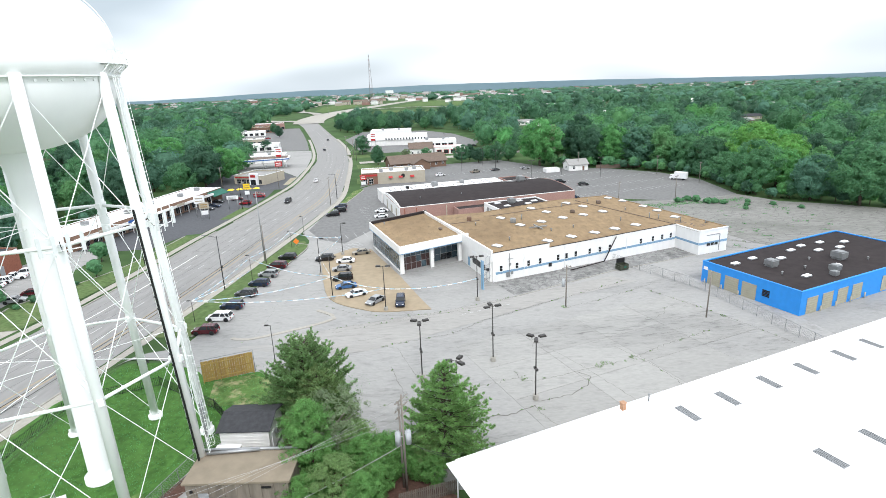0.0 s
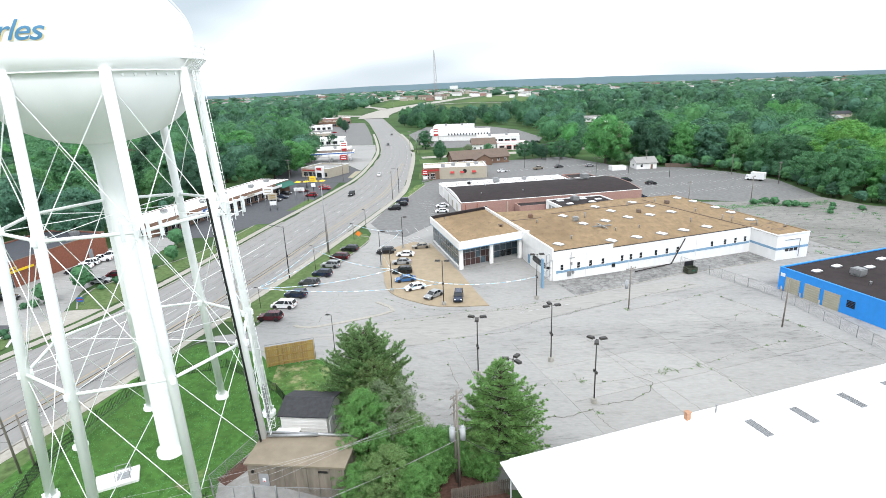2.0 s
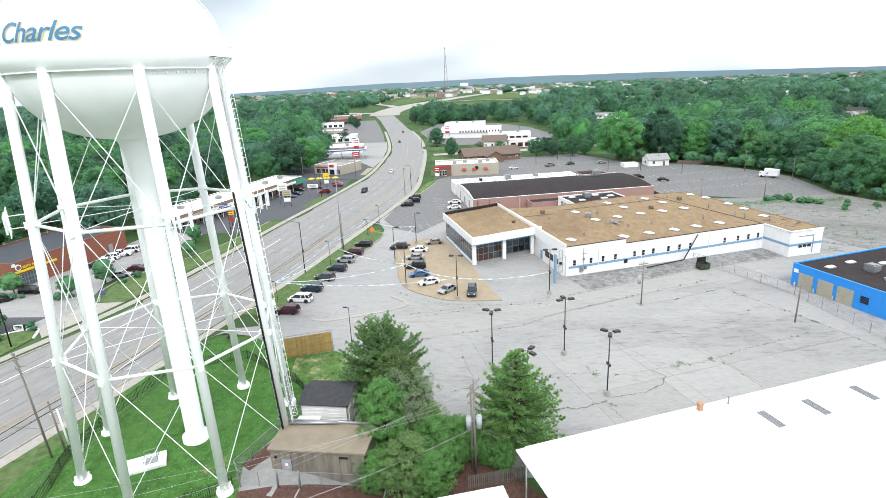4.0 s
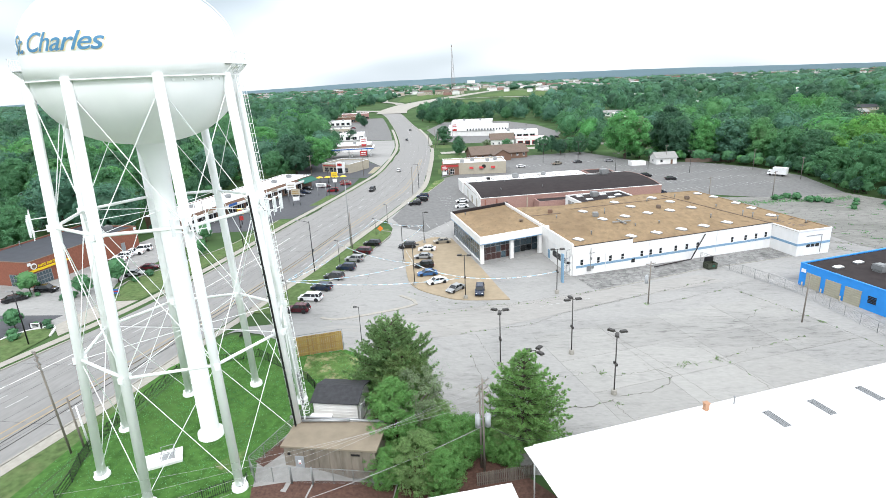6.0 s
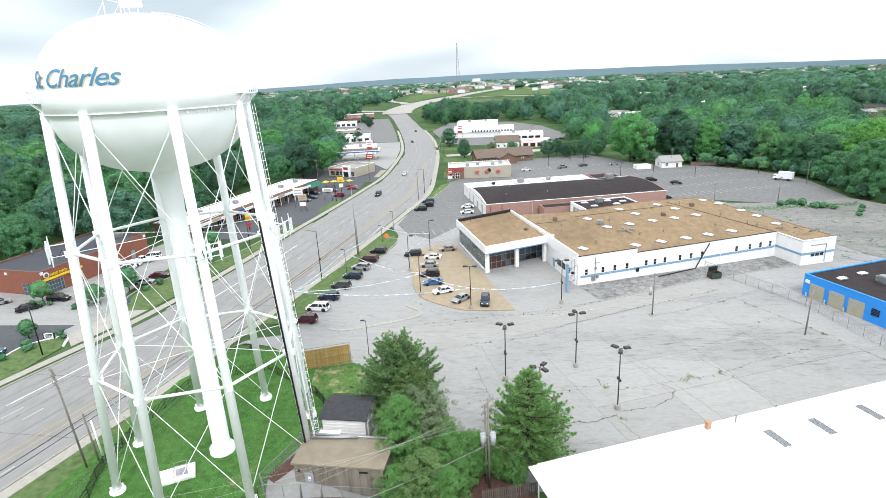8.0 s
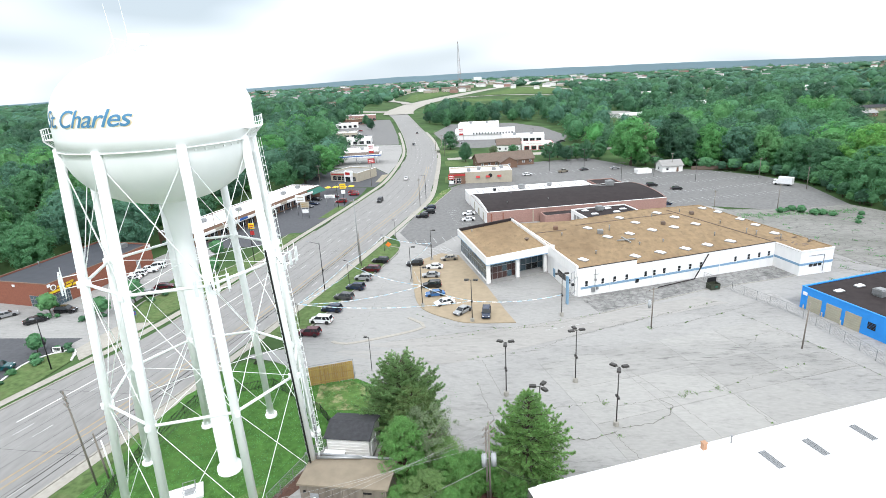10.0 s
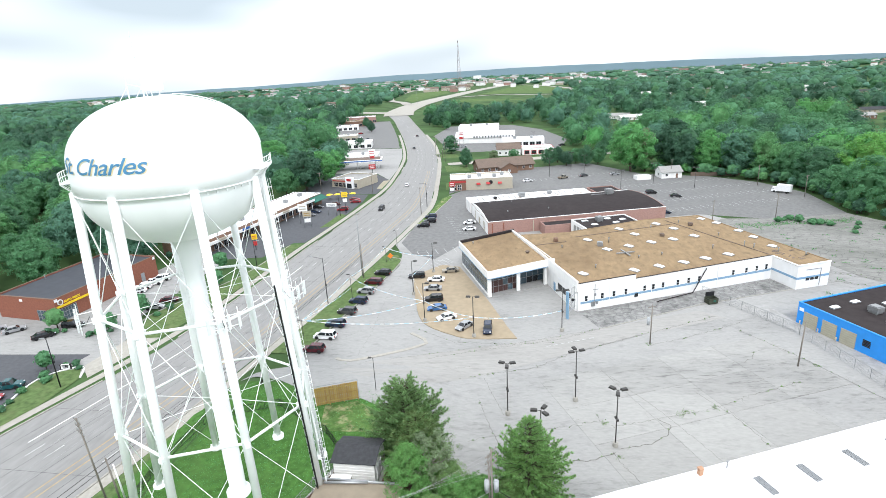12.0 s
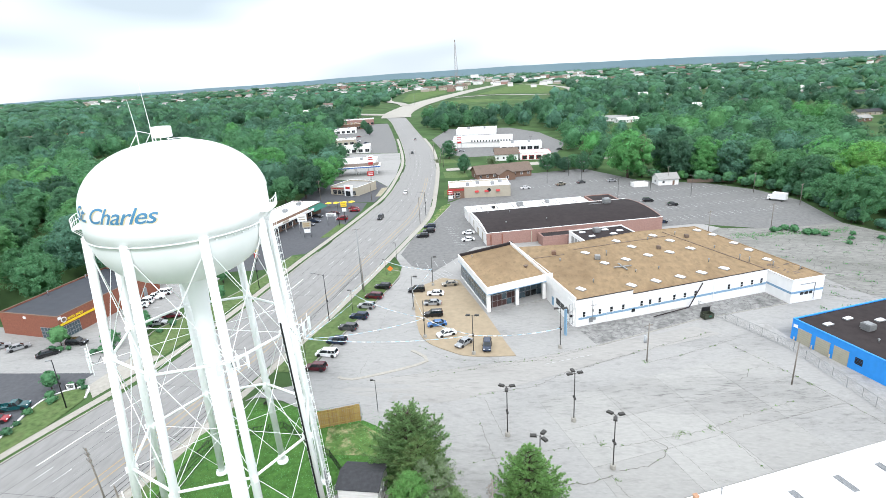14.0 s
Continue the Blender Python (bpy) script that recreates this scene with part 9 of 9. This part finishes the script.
for p, q in (((0, 0.12, 0), (0, 0.12, 3.5)), ((0, 0.12, 3.5), (FL + 0.1, 0.12, 3.5)), ((FL + 0.1, 0.12, 3.5), (FL + 0.1, 0.12, 0))):
    rod(bm, p, q, 0.05, 0.05, 8)
part("pipe_frame", bm, M["galv"], fence)
# old picket fence between the pine and the warehouse
of = thing("old_fence", -6.2, 48.2, ground_z(-6, 48), 18, "grey weathered board fence behind the pine", "fence")
bm = B()
box(bm, 0, 0, 0.9, 0.16, 0.025, 1.8)
board2 = mesh_of("board", bm, M["wood_old"])
for k in range(30):
    ob = new("board", board2)
    ob.parent = of
    ob.matrix_basis = pose(0.22 * k, 0, 0.04 * math.sin(k * 3.3))
for z in (0.4, 1.4):
    bm = B()
    box(bm, 3.2, 0.06, z, 6.6, 0.05, 0.1)
    part("rail", bm, M["wood_old"], of)
wf = thing("far_board_fence", 76, 279, ground_z(76, 279), -3, "reddish brown board fence at the far edge of the lot", "fence")
bm = B()
box(bm, 0, 0, 0.95, 0.48, 0.04, 1.9)
board3 = mesh_of("board", bm, M["shingle"])
for k in range(44):
    ob = new("board", board3)
    ob.parent = wf
    ob.matrix_basis = pose(0.5 * k, 0, 0)

# dumpsters and clutter
def dumpster(x, y, rz, label, mat="dumpster"):
    root = thing("dumpster", x, y, ground_z(x, y) + 0.04, rz, label, "dumpster")
    bm = B()
    for a, b, sx, sy in ((0, -0.85, 2.4, 0.08), (0, 0.85, 2.4, 0.08), (-1.16, 0, 0.08, 1.62), (1.16, 0, 0.08, 1.62)):
        box(bm, a, b, 0.75, sx, sy, 1.3)
    box(bm, 0, 0, 0.15, 2.4, 1.7, 0.1)
    part("tub", bm, M[mat], root)
    bm = B()
    box(bm, 0.2, 0.95, 1.9, 2.3, 0.06, 1.1)
    part("open_lid", bm, M["black_metal"], root)
    bm = B()
    box(bm, 0.2, -0.92, 0.8, 0.6, 0.04, 0.35)
    part("label_plate", bm, M["green"], root)
    for sx in (-1, 1):
        bm = B()
        box(bm, sx * 1.26, 0, 0.9, 0.14, 1.2, 0.2)
        part("fork_pocket", bm, M[mat], root)


dumpster(40.6, 123.2, 20, "dark open dumpster on the crazed apron")
for x, y, z, sx, sy, sz, m, lb in ((2.4, 44.2, 0.6, 1.6, 1.4, 1.3, "black_metal", "black covered crate beside the warehouse"), (4.0, 43.0, 0.7, 1.5, 1.5, 1.5, "galv", "stack of grey pallets beside the warehouse"), (4.6, 41.2, 0.7, 1.4, 1.4, 1.5, "alu", "stack of grey pallets beside the warehouse"), (1.2, 45.6, 0.3, 0.7, 0.7, 0.6, "white", "white carton beside the warehouse")):
    bm = B()
    for k in range(5):
        box(bm, 0, 0, sz * (k + 0.4) / 5, sx, sy * (1 if k % 2 == 0 else 0.9), sz / 5 * 0.8)
    ob = solid("pallet_stack" if m in ("galv", "alu") else "crate", bm, M[m], lb, "pallets" if m in ("galv", "alu") else "crate")
    ob.matrix_basis = pose(x, y, ground_z(x, y) + 0.0, 0, 0, 25)
bm = B()
for k in range(40):
    a0, a1 = k * 0.62, (k + 1) * 0.62
    rr0, rr1 = 0.5 + 0.15 * math.sin(k * 1.7), 0.5 + 0.15 * math.sin((k + 1) * 1.7)
    rod(bm, (rr0 * math.cos(a0), rr0 * math.sin(a0), 0.04 + 0.006 * k), (rr1 * math.cos(a1), rr1 * math.sin(a1), 0.046 + 0.006 * k), 0.03, 0.03, 5, False)
ob = solid("garden_hose", bm, M["green"], "coiled green hose on the ground", "hose")
ob.matrix_basis = pose(0.6, 43.0, ground_z(0.6, 43.0))
bm = B()
for k in range(18):
    a0 = radians(20 * k)
    rod(bm, (0.9 * math.cos(a0), 0.5 * math.sin(a0), 0.2), (0.2 * math.cos(a0 * 2), 0.9 * math.sin(a0), 1.0 + 0.2 * math.sin(k)), 0.05, 0.05, 5, False)
ob = solid("scrap_frame", bm, M["dark_metal"], "tangle of dark scrap iron by the drive", "scrap")
ob.matrix_basis = pose(-48, 76.5, ground_z(-48, 76.5), 0, 0, 10)


# ---- roadside signs ----
def pole_sign(x, y, h, w, hh, mat, label, poles=1, rz=0, second=None, bars="red"):
    root = thing("pole_sign", x, y, ground_z(x, y), rz, label, "sign")
    for k in range(poles):
        px = 0 if poles == 1 else (-w * 0.4 + w * 0.8 * k)
        bm = B()
        rod(bm, (px, 0, 0), (px, 0, h), 0.12, 0.12, 8)
        part("post", bm, M["galv" if poles > 1 else "black_metal"], root)
    bm = B()
    box(bm, 0, 0, h + hh / 2 - 0.2, w, 0.4, hh)
    bd = part("sign_cabinet", bm, M[mat], root)
    for k in range(2):
        bm = B()
        box(bm, 0, -0.23, h + hh * (0.3 + 0.35 * k) - 0.2, w * 0.7, 0.06, hh * 0.14)
        part("letter_bar", bm, M["white" if mat == "red" else bars], bd)
    if second:
        bm = B()
        box(bm, 0, 0, h - 1.6, w * 0.7, 0.3, 1.4)
        part("lower_board", bm, M[second], root)


pole_sign(-76.6, 208.5, 7.0, 2.4, 2.0, "yellow", "yellow cabinet sign on a tall post", 1, 10, "white", "wood_new")
pole_sign(-88.5, 193, 5.0, 3.6, 2.8, "white", "white cabinet sign before the strip mall", 2, 10, None, "beige")
pole_sign(-84.6, 187.5, 4.2, 3.2, 2.2, "beige", "beige cabinet sign before the strip mall", 2, 10, "white", "wood_new")
pole_sign(-92, 160, 3.8, 1.8, 1.8, "yellow", "yellow sign on a post at the drive", 1, 10, "red")
pole_sign(-81.0, 204.5, 4.0, 4.2, 1.3, "white", "white reader board on posts", 2, 0, None, "galv")
pole_sign(-94.5, 314, 8.5, 4.0, 3.2, "white", "white and red filling station price sign", 2, 10, "red")
pole_sign(-86.5, 285, 5.0, 3.6, 2.6, "red", "red sign at the filling station", 1, 10)
pole_sign(-37.5, 246.4, 3.0, 2.8, 2.2, "red", "red and white restaurant sign", 2, 5, "white")
pole_sign(-52, 404, 7.5, 4.2, 3.6, "white", "white and red sign by the far lot", 2, 5, "red")
mon = thing("monument_sign", -94.3, 82.3, ground_z(-94, 82), 15, "low white sign board with dark bars on the island", "sign")
bm = B()
box(bm, 0, 0, 0.7, 1.7, 0.3, 0.9)
part("board", bm, M["white"], mon)
for k in range(3):
    bm = B()
    box(bm, 0, -0.17, 0.98 - 0.26 * k, 1.4 - 0.2 * k, 0.04, 0.15)
    part("letter_bar", bm, M["black_metal"], mon)
for sx in (-0.95, 0.95):
    bm = B()
    box(bm, sx, 0, 0.6, 0.18, 0.34, 1.25)
    part("side_post", bm, M["black_metal"], mon)
banner = thing("small_banner", -89.5, 98.4, ground_z(-89.5, 98.4), 15, "small purple and red banner in the shrubs", "banner")
bm = B()
box(bm, 0, 0, 1.4, 1.3, 0.08, 1.0)
part("cloth", bm, M["navy"], banner)
bm = B()
box(bm, 0, -0.05, 1.4, 1.1, 0.04, 0.25)
part("letter_bar", bm, M["red"], banner)
bm = B()
for x in (-0.6, 0.6):
    rod(bm, (x, 0, 0), (x, 0, 1.9), 0.03, 0.03, 6)
part("stake", bm, M["galv"], banner)
osn = thing("road_work_sign", -43.4, 150.6, ground_z(-43.4, 150.6), 20, "orange diamond mesh sign on a stand", "sign")
bm = B()
v = [bm.verts.new(p) for p in ((0, -0.02, 0.6), (0.9, -0.02, 1.5), (0, -0.02, 2.4), (-0.9, -0.02, 1.5), (0, 0.02, 0.6), (0.9, 0.02, 1.5), (0, 0.02, 2.4), (-0.9, 0.02, 1.5))]
for f in ((0, 1, 2, 3), (7, 6, 5, 4), (0, 4, 5, 1), (1, 5, 6, 2), (2, 6, 7, 3), (3, 7, 4, 0)):
    bm.faces.new([v[i] for i in f])
part("panel", bm, M["orange"], osn)
bm = B()
for x, y in ((-0.6, -0.5), (0.6, -0.5), (-0.6, 0.5), (0.6, 0.5)):
    rod(bm, (0, 0, 0.7), (x, y, 0), 0.03, 0.03, 5)
part("stand", bm, M["galv"], osn)
# cafe parasols
for k in range(4):
    x, y = -92.5 + 3.4 * k, 233.2 + 0.9 * k
    root = thing("parasol", x, y, ground_z(x, y) + 0.02, 0, "yellow cafe parasol over a small table", "parasol", "cafe parasols")
    bm = B()
    lathe(bm, 0, 0, [(1.6, 2.2), (0.9, 2.55), (0.0, 2.8)], 8, False)
    part("canopy", bm, M["yellow"], root)
    bm = B()
    rod(bm, (0, 0, 0), (0, 0, 2.7), 0.04, 0.04, 6)
    part("pole", bm, M["galv"], root)
    bm = B()
    rod(bm, (0, 0, 0.7), (0, 0, 0.75), 0.55, 0.55, 12)
    part("table_top", bm, M["black_metal"], root)
# lattice mast on the far hill
mast = thing("lattice_mast", -234, 1850, ground_z(-234, 1850), 10, "red and white lattice radio mast far off", "radio mast")
MH = 150
bm = B()
cs = [Vector((8.5 * math.cos(radians(120 * k)), 8.5 * math.sin(radians(120 * k)), 0)) for k in range(3)]
for k in range(3):
    rod(bm, cs[k], cs[k] * 0.12 + Vector((0, 0, MH)), 0.6, 0.4, 5)
part("leg", bm, M["galv"], mast)
bm = B()
for j in range(14):
    f0, f1 = j / 14, (j + 1) / 14
    for k in range(3):
        p, q = cs[k] * (1 - 0.88 * f0) + Vector((0, 0, MH * f0)), cs[(k + 1) % 3] * (1 - 0.88 * f1) + Vector((0, 0, MH * f1))
        rod(bm, p, q, 0.3, 0.3, 4)
part("lattice", bm, M["brick_pink"], mast)
bill = thing("billboard", -203, 2160, ground_z(-203, 2160), 0, "white billboard on posts beside the highway", "billboard")
bm = B()
box(bm, 0, 0, 34, 30, 1, 11)
part("board", bm, M["white"], bill)
for x in (-8, 8):
    bm = B()
    rod(bm, (x, 0, 0), (x, 0, 29), 0.7, 0.7, 8)
    part("post", bm, M["galv"], bill)

# weeds in the cracks and on the broken lot
def weeds(name, spots, size, count, label, mat="leaf_elm"):
    rng = np.random.default_rng(9)
    q = []
    for x, y, s in spots:
        z = ground_z(x, y) + 0.02
        for k in range(count):
            o = np.array([x + rng.normal() * s, y + rng.normal() * s, z])
            d = rng.normal(size=3) * 0.6 + np.array([0, 0, 1.0])
            d /= np.linalg.norm(d)
            t = np.cross(d, rng.normal(size=3))
            t /= np.linalg.norm(t)
            L = size * rng.uniform(0.5, 1.3)
            q.append([o - t * L * 0.2, o + t * L * 0.2, o + d * L + t * L * 0.3, o + d * L - t * L * 0.3])
    tagged(new(name, quads_mesh(name, np.array(q), M[mat])), label, "weeds", kind="stuff")


wr = random.Random(21)
spots = []
for line, w in CRACKS:
    for p in line:
        if w > 0.06 and wr.random() < 0.16:
            spots.append((p[0] + wr.gauss(0, 0.06), p[1] + wr.gauss(0, 0.06), 0.10))
for x, y, s in ((23.4, 77.6, 0.45), (24.6, 78.0, 0.35), (11.6, 66.0, 0.3), (28.6, 80.0, 0.3), (22.4, 101.3, 0.3), (10.6, 74.0, 0.25), (51, 95.2, 0.2)):
    spots += [(x + wr.gauss(0, s), y + wr.gauss(0, s), 0.2) for k in range(5)]
weeds("crack_weeds", spots, 0.16, 9, "green weeds growing in the cracks", "leaf_mixed")
spots = [(wr.uniform(68, 116), wr.uniform(118, 196), 0.5) for k in range(60)] + [(68 + 0.45 * k, 189 + 0.09 * k + wr.gauss(0, 1.2), 0.9) for k in range(90)]
weeds("lot_weeds", spots, 0.3, 16, "rank green weeds on the broken lot", "leaf_maple")
spots = [(wr.uniform(-57.5, -13), wr.uniform(38, 76), 0.5) for k in range(2600)]
spots = [s for s in spots if not (-31 < s[0] < -14 and s[1] < 60)]
weeds("lawn_grass", spots, 0.13, 6, "short blades of lawn grass", "leaf_maple")

# ---- slabs of the parking lot, with sealed joints between them ----
lot = bpy.data.objects["parking_lot"]
SU, SV = 12.4, 9.6
bm = B()
quad = [(UL[0] * a + VL[0] * b, UL[1] * a + VL[1] * b) for a, b in ((0.02, 0.02), (SU - 0.02, 0.02), (SU - 0.02, SV - 0.02), (0.02, SV - 0.02))]
prism(bm, quad, lambda x, y: -0.0100 * x - 0.0035 * y - 0.02, lambda x, y: -0.0100 * x - 0.0035 * y + 0.03)
slab_mesh = mesh_of("slab", bm, M["slab"])
joint = B()
for i in range(-2, 8):
    for j in range(-3, 7):
        x, y = -14 + UL[0] * SU * i + VL[0] * SV * j, 58 + UL[1] * SU * i + VL[1] * SV * j
        far = [(x + p[0], y + p[1]) for p in quad]
        if any(p[0] < -5.5 or p[0] > 57 or p[1] < 56 or p[1] > 86 + (p[0] + 12) * 0.517 or p[1] > 121 - 0.55 * p[0] + 12 for p in far):
            continue
        ob = new("slab", slab_mesh)
        ob.parent = lot
        ob.matrix_basis = pose(x, y, 0.30 - 0.0100 * x - 0.0035 * y)
        for a, b in ((0, 1), (1, 2)):
            p, q = far[a], far[b]
            d = Vector((q[0] - p[0], q[1] - p[1])).normalized() * 0.02
            n = Vector((d.y, -d.x))
            ribbon(joint, [(p[0] + n.x * 0, p[1]), (q[0], q[1])], [(p[0] + n.x * 2, p[1] + n.y * 2), (q[0] + n.x * 2, q[1] + n.y * 2)], 0.012)
tagged(part("joint", joint, M["crack"], lot), kind="stuff")
